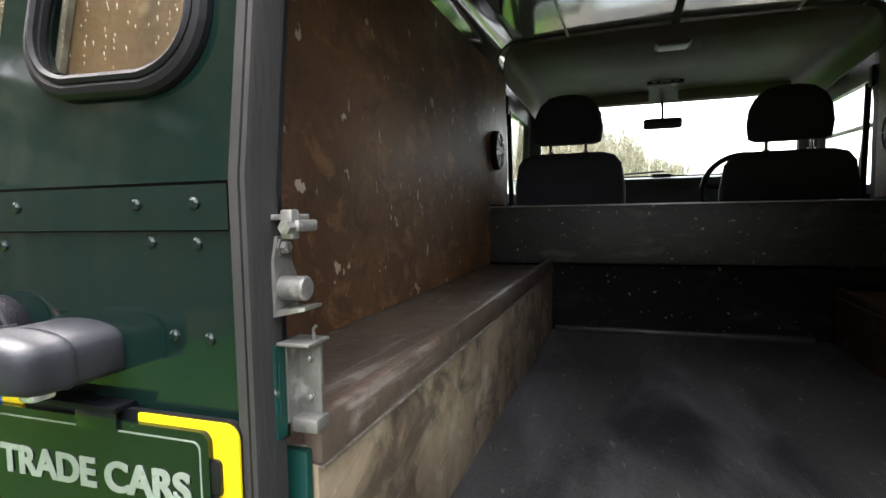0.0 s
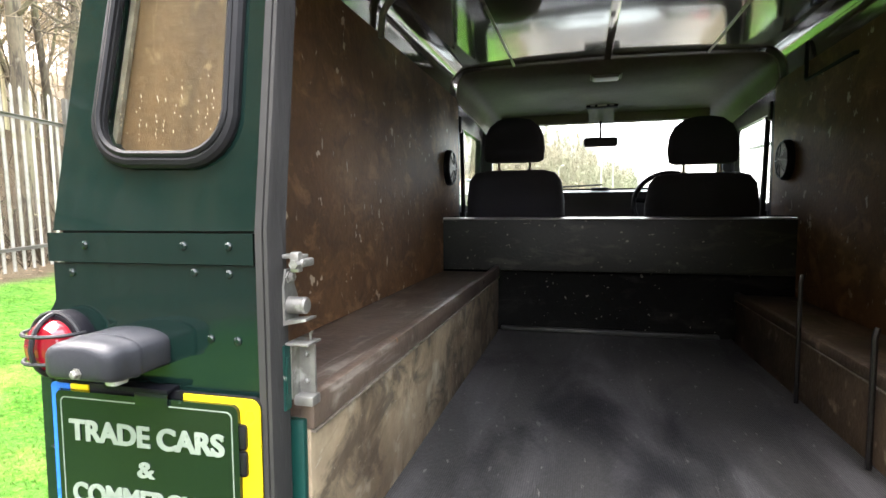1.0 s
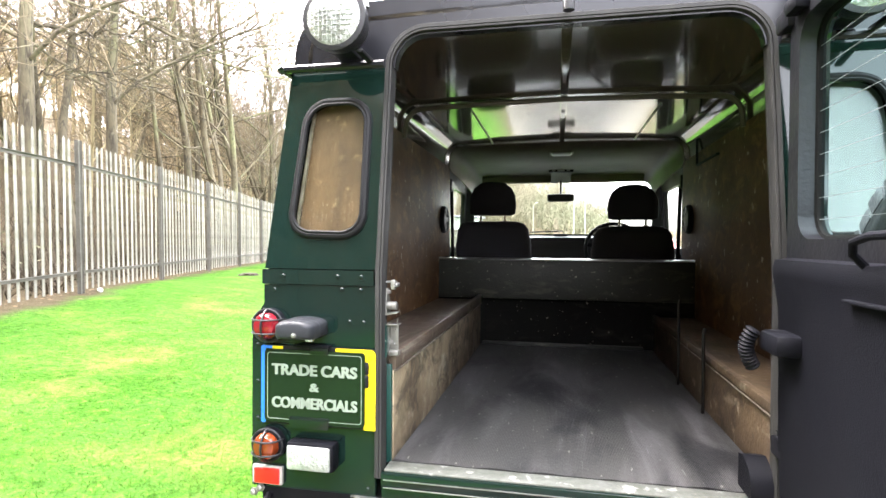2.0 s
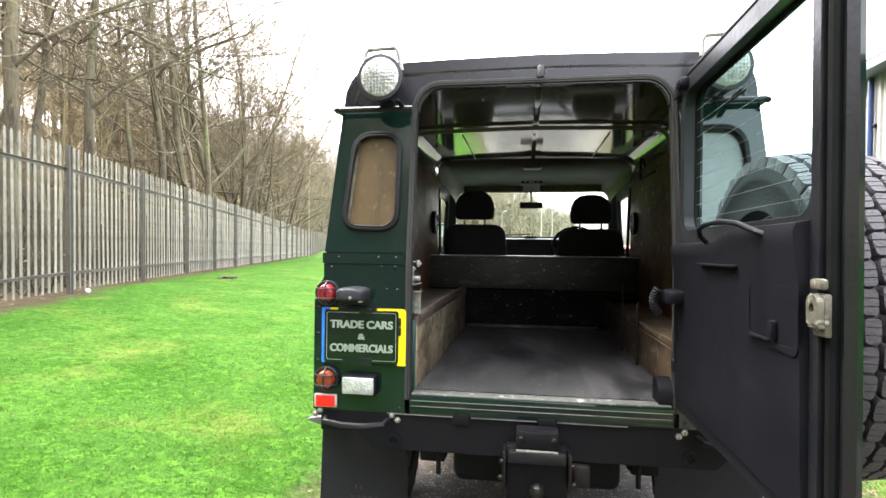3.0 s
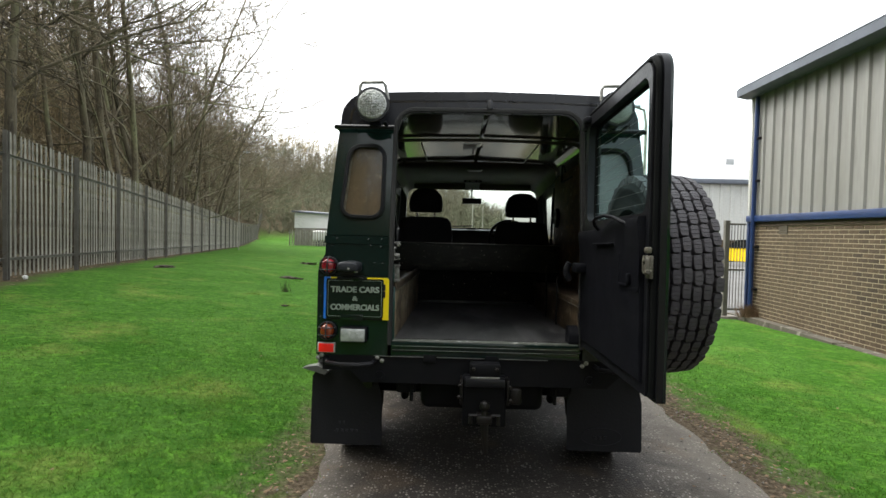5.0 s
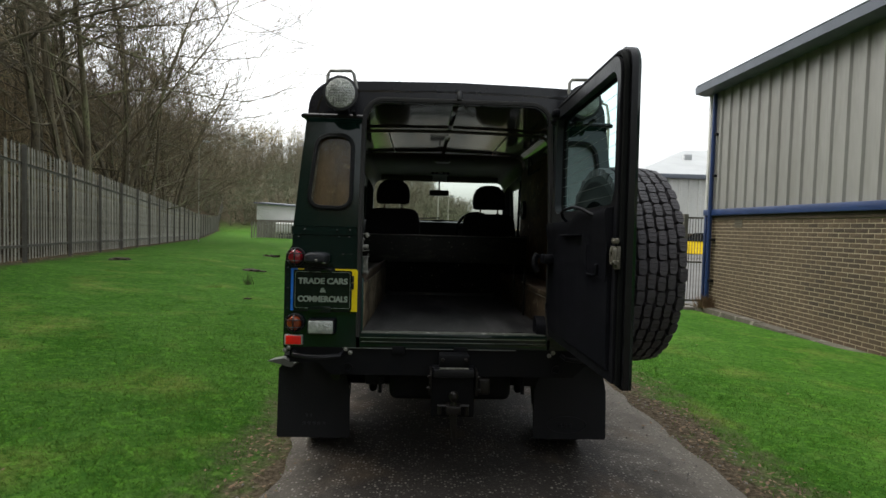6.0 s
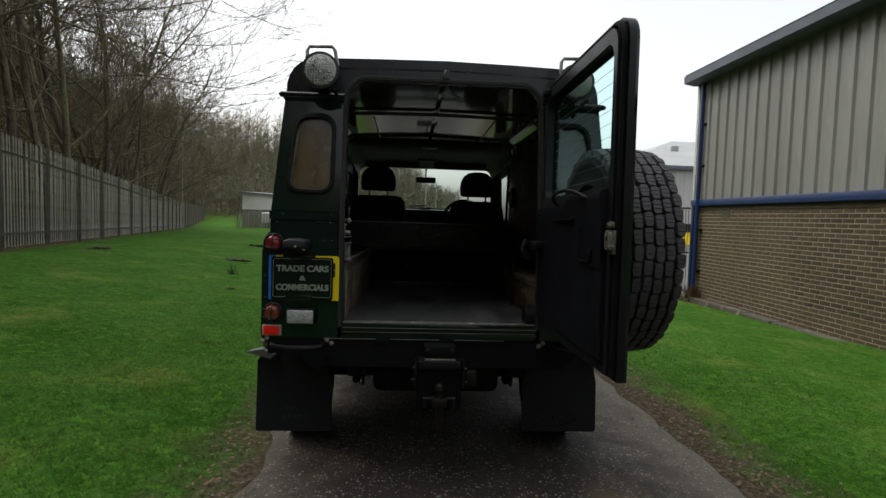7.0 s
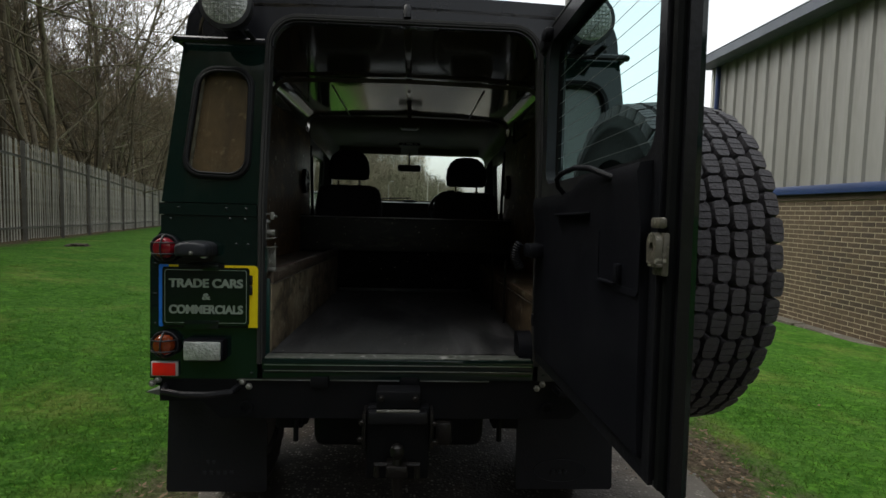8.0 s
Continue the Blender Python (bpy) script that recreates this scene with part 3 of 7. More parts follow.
ROAD_L, ROAD_R = -1.06, 1.66


def ramp01(v, a, b):
    t = min(1.0, max(0.0, (v - a) / (b - a)))
    return t * t * (3 - 2 * t)


def ground_z(x, y):
    z = -0.021 * min(48.0, max(0.0, y - 2.0)) + 0.006 * max(-12.0, min(0.0, y))
    if x < ROAD_L:
        z += min(0.56, 0.092 * (ROAD_L - x))
    if x > ROAD_R:
        z -= min(0.22, 0.05 * (x - ROAD_R))
    d = -((x - FENCE_A[0]) * FENCE_N[0] + (y - FENCE_A[1]) * FENCE_N[1])
    if d > 0.6:
        z += 0.42 * (min(d, 70.0) - 0.6) * ramp01(d, 0.6, 9.0)
    if x > 3 and y > 11:
        z += 0.65 * ramp01(x, 3, 8) * ramp01(y, 11, 24) * (1 - ramp01(y, 70, 90))
    if y > 85:
        z += 0.24 * min(88.0, y - 85) * (1 - ramp01(x, -25, 30)) * (1 - ramp01(d, 0, 60))
    if y < -30:
        z += 0.08 * min(80.0, -30 - y)
    return z + 0.03 * noise.noise((x * 0.6, y * 0.6, 0)) * (0 if -1.3 < x < 1.9 else 1)


def steps_out(a, b, fine, far, grow=1.22):
    mid = list(np.arange(a, b + 1e-6, fine))
    lo, hi, s = [a], [b], fine
    while hi[-1] < far:
        s *= grow
        hi.append(hi[-1] + s)
        lo.append(lo[-1] - s)
    return np.array(lo[:0:-1] + mid + hi[1:])


def build_ground():
    xs, ys = steps_out(-11, 7, 0.3, 1800), steps_out(-5, 16, 0.35, 1800)
    verts = [(x, y, ground_z(x, y) if abs(x) < 400 and -100 < y < 500 else ground_z(max(-400, min(400, x)), max(-100, min(500, y)))) for y in ys for x in xs]
    w = len(xs)
    faces = [(j * w + i, j * w + i + 1, (j + 1) * w + i + 1, (j + 1) * w + i) for j in range(len(ys) - 1) for i in range(w - 1)]
    ob = new("ground", raw("ground", verts, faces, ground_material(), True))
    tagged(ob, "green mown lawn sloping gently, with leaf litter under the trees", "ground", kind="structure")


def build_road():
    rnd = random.Random(4)
    verts, faces, cols = [], [], 13
    ys = list(np.arange(-40, -4, 1.0)) + list(np.arange(-4, 10, 0.14)) + list(np.arange(10, 90, 1.5))
    for y in ys:
        jl = 0.07 * noise.noise((0.0, y * 1.7, 3)) + 0.05 * noise.noise((5.0, y * 6, 3))
        jr = 0.09 * noise.noise((9.0, y * 1.5, 3)) + 0.06 * noise.noise((2.0, y * 6, 3))
        for i in range(cols):
            t = i / (cols - 1)
            x = ROAD_L + jl + (ROAD_R + jr - ROAD_L - jl) * t
            z = ground_z(x, y) + 0.012 + 0.02 * (1 - (2 * t - 1) ** 2) + 0.006 * noise.noise((x * 3, y * 3, 7))
            verts.append((x, y, z - (0.03 if i in (0, cols - 1) else 0)))
    for j in range(len(ys) - 1):
        for i in range(cols - 1):
            a = j * cols + i
            faces.append((a, a + 1, a + cols + 1, a + cols))
    ob = new("road", raw("road", verts, faces, road_material(), True))
    tagged(ob, "narrow worn tarmac track, damp, middle darkened for shade, with chippings and leafy edges", "road", kind="structure")


build_ground()
build_road()


# ---- the vehicle: origin on the ground under its rear face, nose along +y, sloping down with the track ----
TILT_CAR = Matrix.Translation((-0.003, -0.008, 1.1)) @ pose(0, 0, 0, -1.3) @ Matrix.Translation((0, 0, -1.1))
car = thing("off_road_vehicle", "dark green boxy off-road hardtop with black roof and open rear door", "vehicle", m=TILT_CAR)
DOOR_X, SILL, HEAD = 0.455, 0.845, 1.985
WAIST = 1.357
LEAN_TOP = 0.075


def lean(u, v, w):
    """Rear face: upright to the waist, then leaning forwards."""
    return (u, w + LEAN_TOP * min(1.0, max(0.0, v - WAIST) / (1.90 - WAIST)), v)


def side_x(z):
    """Half width of the body at a height."""
    if z < 1.165:
        return 0.832
    if z < 1.262:
        return 0.832 - 0.035 * ramp01(z, 1.15, 1.275)
    return 0.797 - 0.040 * max(0.0, (z - WAIST)) / (1.90 - WAIST)


rivet_bm = bmesh.new()
lathe(rivet_bm, [(0.0058, 0), (0.0055, 0.0018), (0.0032, 0.0034)], (0, 0, 0), (0, -1, 0), 8)
RIVET = finish("rivet", rivet_bm, "green")
bolt_bm = bmesh.new()
lathe(bolt_bm, [(0.012, 0), (0.012, 0.003), (0.0085, 0.003), (0.0085, 0.010), (0.006, 0.012)], (0, 0, 0), (0, -1, 0), 6)
BOLT = finish("bolt", bolt_bm, "zinc", smooth=False)
DARKBOLT = BOLT.copy()
DARKBOLT.materials[0] = M["steel"]


def rounded_poly(pts, r, n=6, inset=0.0):
    """A convex polygon with rounded corners, drawn in by inset."""
    c = Vector((sum(p[0] for p in pts) / len(pts), sum(p[1] for p in pts) / len(pts)))
    out, m = [], len(pts)
    for i in range(m):
        p, a, b = Vector(pts[i]), Vector(pts[i - 1]), Vector(pts[(i + 1) % m])
        da, db = (a - p).normalized(), (b - p).normalized()
        q0, q1 = p + da * r, p + db * r
        for k in range(n + 1):
            t = k / n
            v = (1 - t) ** 2 * q0 + 2 * t * (1 - t) * (p * 0.75 + 0.125 * (q0 + q1)) + t * t * q1
            out.append(v)
    if inset:
        out = [v + (c - v).normalized() * inset for v in out]
    return [(v.x, v.y) for v in out]


def build_rear_corner(s):
    """Lower tub corner, capping and hardtop quarter of one side (s = -1 left, 1 right)."""
    def mir(lp):
        return [(s * u, v) for u, v in lp]
    bm = bmesh.new()
    lower = [(0.480, 0.766), (0.832, 0.766), (0.832, 1.165), (0.827, 1.200), (0.814, 1.235), (0.797, 1.262), (0.797, 1.3135), (0.480, 1.3135)]
    sheet(bm, [mir(lower)], lean, 0.0, 0.025)
    part("rear_corner_panel", bm, "green", car)
    bm = bmesh.new()
    sheet(bm, [mir([(0.485, 1.315), (0.801, 1.315), (0.801, WAIST - 0.003), (0.485, WAIST - 0.003)])], lean, -0.004, 0.03)
    cap = part("waist_capping", bm, "green", car)
    part("joint_backing", boxed(min(s * 0.487, s * 0.790), max(s * 0.487, s * 0.790), 0.010, 0.034, 1.300, 1.372), "black", car)
    for x, z in ((0.519, 1.338), (0.584, 1.338), (0.738, 1.338)):
        share("rivet", RIVET, cap, pose(s * x, -0.004, z))
    for x, z in ((0.522, 1.303), (0.573, 1.304), (0.766, 1.300), (0.513, 1.219), (0.552, 1.220), (0.815, 1.15), (0.815, 1.05), (0.815, 0.95), (0.50, 0.785)):
        share("rivet", RIVET, car, pose(s * x, 0.0, z))
    bm = bmesh.new()
    outer = [(0.480, WAIST), (0.795, WAIST), (0.755, 1.90), (0.480, 1.90)]
    win = [(0.523, 1.447), (0.727, 1.453), (0.694, 1.808), (0.523, 1.808)]
    rw = rounded_poly(win, 0.055)
    sheet(bm, [mir(outer), mir(rw)], lean, 0.0, 0.02)
    quarter = part("hardtop_quarter_panel", bm, "green", car)
    bm = bmesh.new()
    tube(bm, [lean(s * u, v, -0.004) for u, v in rounded_poly(win, 0.055, 8, -0.004)], 0.0098, 10, closed=True)
    tube(bm, [lean(s * u, v, -0.012) for u, v in rounded_poly(win, 0.055, 8, 0.005)], 0.0045, 6, closed=True)
    part("window_rubber", bm, "windowseal", quarter, "black rubber window seal")
    bm = bmesh.new()
    sheet(bm, [mir(rounded_poly(win, 0.055, 6, 0.004))], lean, 0.004, 0.008)
    pane = part("pane", bm, "glass", quarter, "tinted rear quarter glass")
    pane.visible_shadow = False
    bm = bmesh.new()
    sheet(bm, [mir([(0.475, 1.39), (0.775, 1.39), (0.735, 1.86), (0.475, 1.86)])], lean, 0.021, 0.027)
    # right side: an added pale panel stands for sky reflected in the glass
    part("quarter_lining", bm, "plytan" if s < 0 else "palereflect", quarter, "brown plywood fixed behind the quarter glass" if s < 0 else "added pale panel behind the quarter glass, coloured as sky reflection")
    if s < 0:
        part("lining_batten", sheet(bmesh.new(), [mir([(0.714, 1.440), (0.7225, 1.440), (0.688, 1.82), (0.6795, 1.82)])], lean, 0.012, 0.019), "arris", quarter, "pale timber edge behind the quarter glass")
        # condensation: beads strung down a few runs on the glass
        wet, bm = random.Random(7), bmesh.new()
        runs = [(0.532 + 0.012 * k + wet.uniform(-0.004, 0.004), wet.uniform(1.50, 1.62)) for k in range(15)]
        for u, top in runs:
            v = top
            while v > 1.468:
                if wet.random() < 0.36:
                    long, wide = wet.uniform(0.0010, 0.0034), wet.uniform(0.0006, 0.0012)
                    at = Vector(lean(s * (u + wet.uniform(-0.0015, 0.0015)), v, 0.0035))
                    bmesh.ops.create_icosphere(bm, subdivisions=1, radius=1.0, matrix=Matrix.Translation(at) @ Matrix.Diagonal((wide, 0.0007, long, 1)))
                v -= wet.uniform(0.004, 0.011)
        tagged(part("condensation", bm, "waterdrop", pane), "beads of water on the glass", kind="stuff")
    bm = bmesh.new()
    tube(bm, [(s * 0.765, 0.03, 1.895), (s * 0.765, 0.045, 1.902), (s * 0.60, 0.045, 1.902), (s * 0.475, 0.045, 1.902)], 0.011, 8)
    part("rain_gutter", bm, "roofblack", car)
    # jamb between the rear face and the bay
    bm = bmesh.new()
    sheet(bm, [mir([(0.487, 0.80), (0.535, 0.80), (0.535, WAIST), (0.535, 1.90), (0.487, 1.90), (0.487, WAIST)])], lean, 0.027, 0.075)
    part("door_jamb", bm, "black", car)


for side in (-1, 1):
    build_rear_corner(side)


def roof_profile(off=0.0, n=9):
    """Half roof section from the gutter over the shoulder to the middle, and mirrored."""
    h = [(0.755 - off, 1.90)] + [(0.610 + (0.140 - off) * math.cos(a), 1.945 + (0.140 - off) * math.sin(a)) for a in np.linspace(0.05, math.pi / 2, n)]
    h += [(0.35, 2.093 - off), (0.0, 2.099 - off)]
    return h + [(-x, z) for x, z in h[-2::-1]]


bm = bmesh.new()
outer, inner = roof_profile(0.0), roof_profile(0.022)
extrude(bm, outer + inner[::-1], lambda u, v, w: (u, w, v), 0.082, 2.96, 6)
part("roof_panel", bm, "roofblack", car, "black painted hardtop roof")
bm = bmesh.new()
opening = [(DOOR_X, 1.90)] + arc(DOOR_X - 0.085, HEAD - 0.085, 0.085, 0, 90, 8) + arc(-DOOR_X + 0.085, HEAD - 0.085, 0.085, 90, 180, 8) + [(-DOOR_X, 1.90)]
sheet(bm, [roof_profile(0.004) + opening[::-1]], lean, 0.0, 0.03)
part("rear_header", bm, "roofblack", car)
for s in (-1, 1):
    bm = bmesh.new()
    tube(bm, [(s * 0.762, y, 1.90) for y in (0.05, 1.0, 2.95)], 0.011, 8)
    part("side_gutter", bm, "roofblack", car)

# black rubber seal round the door opening
def band(bm, path, place, inside, outside, back, front):
    """A rounded strip along an open path: inside and outside of it, from back to front."""
    pts = [Vector(p) for p in path]
    wide = outside + inside
    prof = [(-inside, back), (-inside, front * 0.5), (-inside + 0.08 * wide, front), (-inside + 0.30 * wide, front), (-inside + 0.36 * wide, front * 0.55), (-inside + 0.42 * wide, front), (-inside + 0.86 * wide, front * 0.95), (outside, front * 0.4), (outside, back)]
    rows = []
    for i, p in enumerate(pts):
        d = (pts[min(i + 1, len(pts) - 1)] - pts[max(i - 1, 0)]).normalized()
        nrm = Vector((-d.y, d.x))
        rows.append([bm.verts.new(place(p.x + nrm.x * o, p.y + nrm.y * o, w)) for o, w in prof])
    for a, b in zip(rows, rows[1:]):
        for k in range(len(prof)):
            bm.faces.new((a[k], a[(k + 1) % len(prof)], b[(k + 1) % len(prof)], b[k]))
    bm.faces.new(rows[0])
    bm.faces.new(rows[-1][::-1])
    return bm


bm = bmesh.new()
path = [(-DOOR_X, 0.82), (-DOOR_X, 1.2), (-DOOR_X, WAIST), (-DOOR_X, 1.6)] + opening[::-1] + [(DOOR_X, 1.6), (DOOR_X, WAIST), (DOOR_X, 1.2), (DOOR_X, 0.82)]
band(bm, path, lean, -0.005, 0.0265, 0.03, -0.010)
part("door_seal", bm, "rubber", car, "black rubber door seal")

# sill with three bright edges
bm = bmesh.new()
box(bm, -0.462, 0.462, -0.012, 0.06, 0.800, 0.838, 0.004)
sill = part("sill", bm, "green", car, "dark green sill with bright worn edges")
for k, (y0, y1, z0, z1, mt) in enumerate(((-0.008, 0.05, 0.838, 0.844, "treadstrip"), (-0.015, -0.012, 0.818, 0.820, "alloy"), (-0.016, -0.012, 0.798, 0.8005, "alloy"))):
    part("sill_strip", boxed(-0.455, 0.455, y0, y1, z0, z1, 0.002), mt, sill)
bm = bmesh.new()
box(bm, -0.462, 0.462, -0.006, 0.04, 0.766, 0.800, 0.004)
part("rear_valance", bm, "green", car)


def build_sides():
    for s in (-1, 1):
        bm = bmesh.new()
        archc, archr = 0.86, 0.47
        lp = [(0.025, 0.735), (archc - archr, 0.735)] + [(archc + archr * math.cos(radians(a)), 0.50 + 0.50 * math.sin(radians(a))) for a in range(150, 20, -10)] + [(archc + archr, 0.62), (1.98, 0.62), (1.98, 1.165), (0.025, 1.165)]
        sheet(bm, [lp], yz, s * 0.832, s * 0.812)
        part("tub_side", bm, "green", car)
        bm = bmesh.new()
        pts = [(side_x(z), z) for z in (1.165, 1.19, 1.215, 1.24, 1.262, 1.30, 1.34, WAIST, 1.6, 1.9)]
        pts = [(s * x, z) for x, z in pts] + [(s * (x - 0.015), z) for x, z in pts[::-1]]
        extrude(bm, pts, lambda u, v, w: (u, max(w, lean(0, v, 0.022)[1]), v), 0.022, 1.98, 4)
        part("hardtop_side", bm, "green", car)
        # moulded arch lip
        bm = bmesh.new()
        tube(bm, [(s * 0.885, archc + (archr + 0.02) * math.cos(radians(a)), 0.50 + 0.52 * math.sin(radians(a))) for a in range(165, 10, -10)], 0.035, 8)
        part("wheel_arch", bm, "plastic", car)
        # cab door with its window frame
        bm = bmesh.new()
        sheet(bm, [[(2.0, 0.62), (2.93, 0.62), (2.93, 1.36), (2.0, 1.36)]], yz, s * 0.832, s * 0.780)
        cab = part("front_door", bm, "green", car)
        bm = bmesh.new()
        fr = [(2.03, 1.36), (2.98, 1.36), (2.86, 1.90), (2.03, 1.90)]
        hole = rounded_poly([(2.20, 1.40), (2.92, 1.40), (2.82, 1.80), (2.20, 1.80)], 0.04)
        sheet(bm, [fr, hole], lambda u, v, w: (s * (0.79 - 0.05 * (v - 1.36) / 0.54) - s * w, u, v), 0.0, 0.03)
        part("window_frame", bm, "black", cab)
        bm = bmesh.new()
        sheet(bm, [hole], lambda u, v, w: (s * (0.775 - 0.05 * (v - 1.36) / 0.54) - s * w, u, v), 0.0, 0.005)
        g = part("side_pane", bm, "screen", cab)
        g.visible_shadow = False
        bm = bmesh.new()
        box(bm, min(s * 0.70, s * 0.76), max(s * 0.70, s * 0.76), 2.05, 2.13, 1.30, 1.95, 0.01)
        part("b_pillar", bm, "trim", car)
        bm = bmesh.new()
        tube(bm, [(s * 0.69, 2.17, 1.31), (s * 0.695, 2.17, 1.55), (s * 0.70, 2.17, 1.78)], 0.012, 6)
        tube(bm, [(s * 0.695, 2.22, 1.33), (s * 0.70, 2.22, 1.50), (s * 0.71, 2.18, 1.76)], 0.006, 6)
        box(bm, min(s * 0.69, s * 0.72), max(s * 0.69, s * 0.72), 2.11, 2.15, 1.76, 1.84, 0.006)
        part("seat_belt", bm, "trim", car, "black seat belt hanging from its anchor")
        # front wing, front wheel arch
        bm = bmesh.new()
        lp = [(2.95, 0.62), (3.12, 0.62)] + [(3.60 + 0.47 * math.cos(radians(a)), 0.50 + 0.47 * math.sin(radians(a))) for a in range(165, 10, -15)] + [(4.08, 0.62), (4.20, 0.62), (4.20, 1.18), (2.95, 1.24)]
        sheet(bm, [lp], yz, s * 0.832, s * 0.80)
        part("front_wing", bm, "green", car)
        bm = bmesh.new()
        box(bm, min(s * 0.50, s * 0.83), max(s * 0.50, s * 0.83), 2.97, 4.19, 1.17, 1.20, 0.01)
        part("wing_top", bm, "green", car)
        bm = bmesh.new()
        lathe(bm, [(0.09, 0), (0.09, 0.03), (0.06, 0.05), (0.0, 0.055)], (s * 0.64, 4.20, 0.98), (0, 1, 0), 24)
        part("headlamp", bm, "lens", car)


build_sides()


def build_front():
    bm = bmesh.new()
    extrude(bm, [(-0.50, 1.19), (-0.46, 1.25), (-0.30, 1.285), (0.30, 1.285), (0.46, 1.25), (0.50, 1.19)], lambda u, v, w: (u, w, v - 0.06 * (w - 2.98)), 2.98, 4.18, 4)
    part("bonnet", bm, "green", car)
    part("front_panel", boxed(-0.5, 0.5, 4.10, 4.16, 0.68, 1.16, 0.02), "black", car)
    gr = part("grille", boxed(-0.38, 0.38, 4.16, 4.19, 0.80, 1.12, 0.01), "plastic", car)
    for k in range(6):
        part("grille_bar", boxed(-0.36, 0.36, 4.19, 4.205, 0.825 + k * 0.048, 0.845 + k * 0.048, 0.004), "black", gr)
    part("front_bumper", boxed(-0.80, 0.80, 4.28, 4.40, 0.56, 0.70, 0.02), "black", car)
    # windscreen surround, sloping back
    def scr(u, v, w):
        return (u, 3.02 - 0.16 * (v - 1.42) / 0.55 + w, v)
    bm = bmesh.new()
    hole = rounded_poly([(-0.675, 1.500), (0.675, 1.500), (0.66, 1.905), (-0.66, 1.905)], 0.05)
    sheet(bm, [[(-0.76, 1.26), (0.76, 1.26), (0.735, 1.99), (-0.735, 1.99)], hole], scr, 0.0, 0.04)
    ws = part("windscreen_frame", bm, "black", car)
    bm = bmesh.new()
    sheet(bm, [hole], scr, 0.015, 0.020)
    g = part("windscreen", bm, "screen", ws)
    g.visible_shadow = False
    for x in (-0.28, 0.30):
        bm = bmesh.new()
        tube(bm, [scr(x, 1.49, 0.05), scr(x + 0.05, 1.515, 0.05), scr(x + 0.30, 1.525, 0.045)], 0.006, 6)
        part("wiper", bm, "black", ws)
    # dashboard
    bm = bmesh.new()
    prof = [(2.98, 1.46), (2.85, 1.485), (2.72, 1.47), (2.69, 1.40), (2.72, 1.20), (2.80, 1.0), (2.98, 1.0)]
    extrude(bm, prof, yz, -0.74, 0.74, 1)
    dash = part("dashboard", bm, "dash", car)
    part("dash_vent", boxed(-0.05, 0.05, 2.80, 2.86, 1.485, 1.50, 0.006), "trim", dash)
    bm = bmesh.new()
    tube(bm, [(0.36 + 0.19 * math.cos(a), 2.55 + 0.06 * math.sin(a), 1.392 + 0.175 * math.sin(a)) for a in np.linspace(0, math.tau, 33)[:-1]], 0.014, 8, closed=True)
    tube(bm, [(0.18, 2.55, 1.42), (0.36, 2.58, 1.40), (0.54, 2.55, 1.42)], 0.014, 6)
    tube(bm, [(0.36, 2.58, 1.40), (0.36, 2.80, 1.30)], 0.025, 8)
    part("steering_wheel", bm, "trim", car, "black four-spoke steering wheel")
    bm = bmesh.new()
    tube(bm, [(0, 2.86, 1.935), (0, 2.84, 1.85), (0, 2.82, 1.790)], [0.012, 0.007, 0.007], 8)
    box(bm, -0.098, 0.098, 2.795, 2.83, 1.738, 1.796, 0.016, 3)
    part("rear_view_mirror", bm, "plastic", car, "black rear-view mirror on a short stalk")
    for s in (-1, 1):
        bm = bmesh.new()
        box(bm, min(s * 0.07, s * 0.58), max(s * 0.07, s * 0.58), 2.74, 2.765, 1.872, 1.93, 0.010, 3)
        part("sun_visor", bm, "headliner", car, "folded grey vinyl sun visor")


build_front()


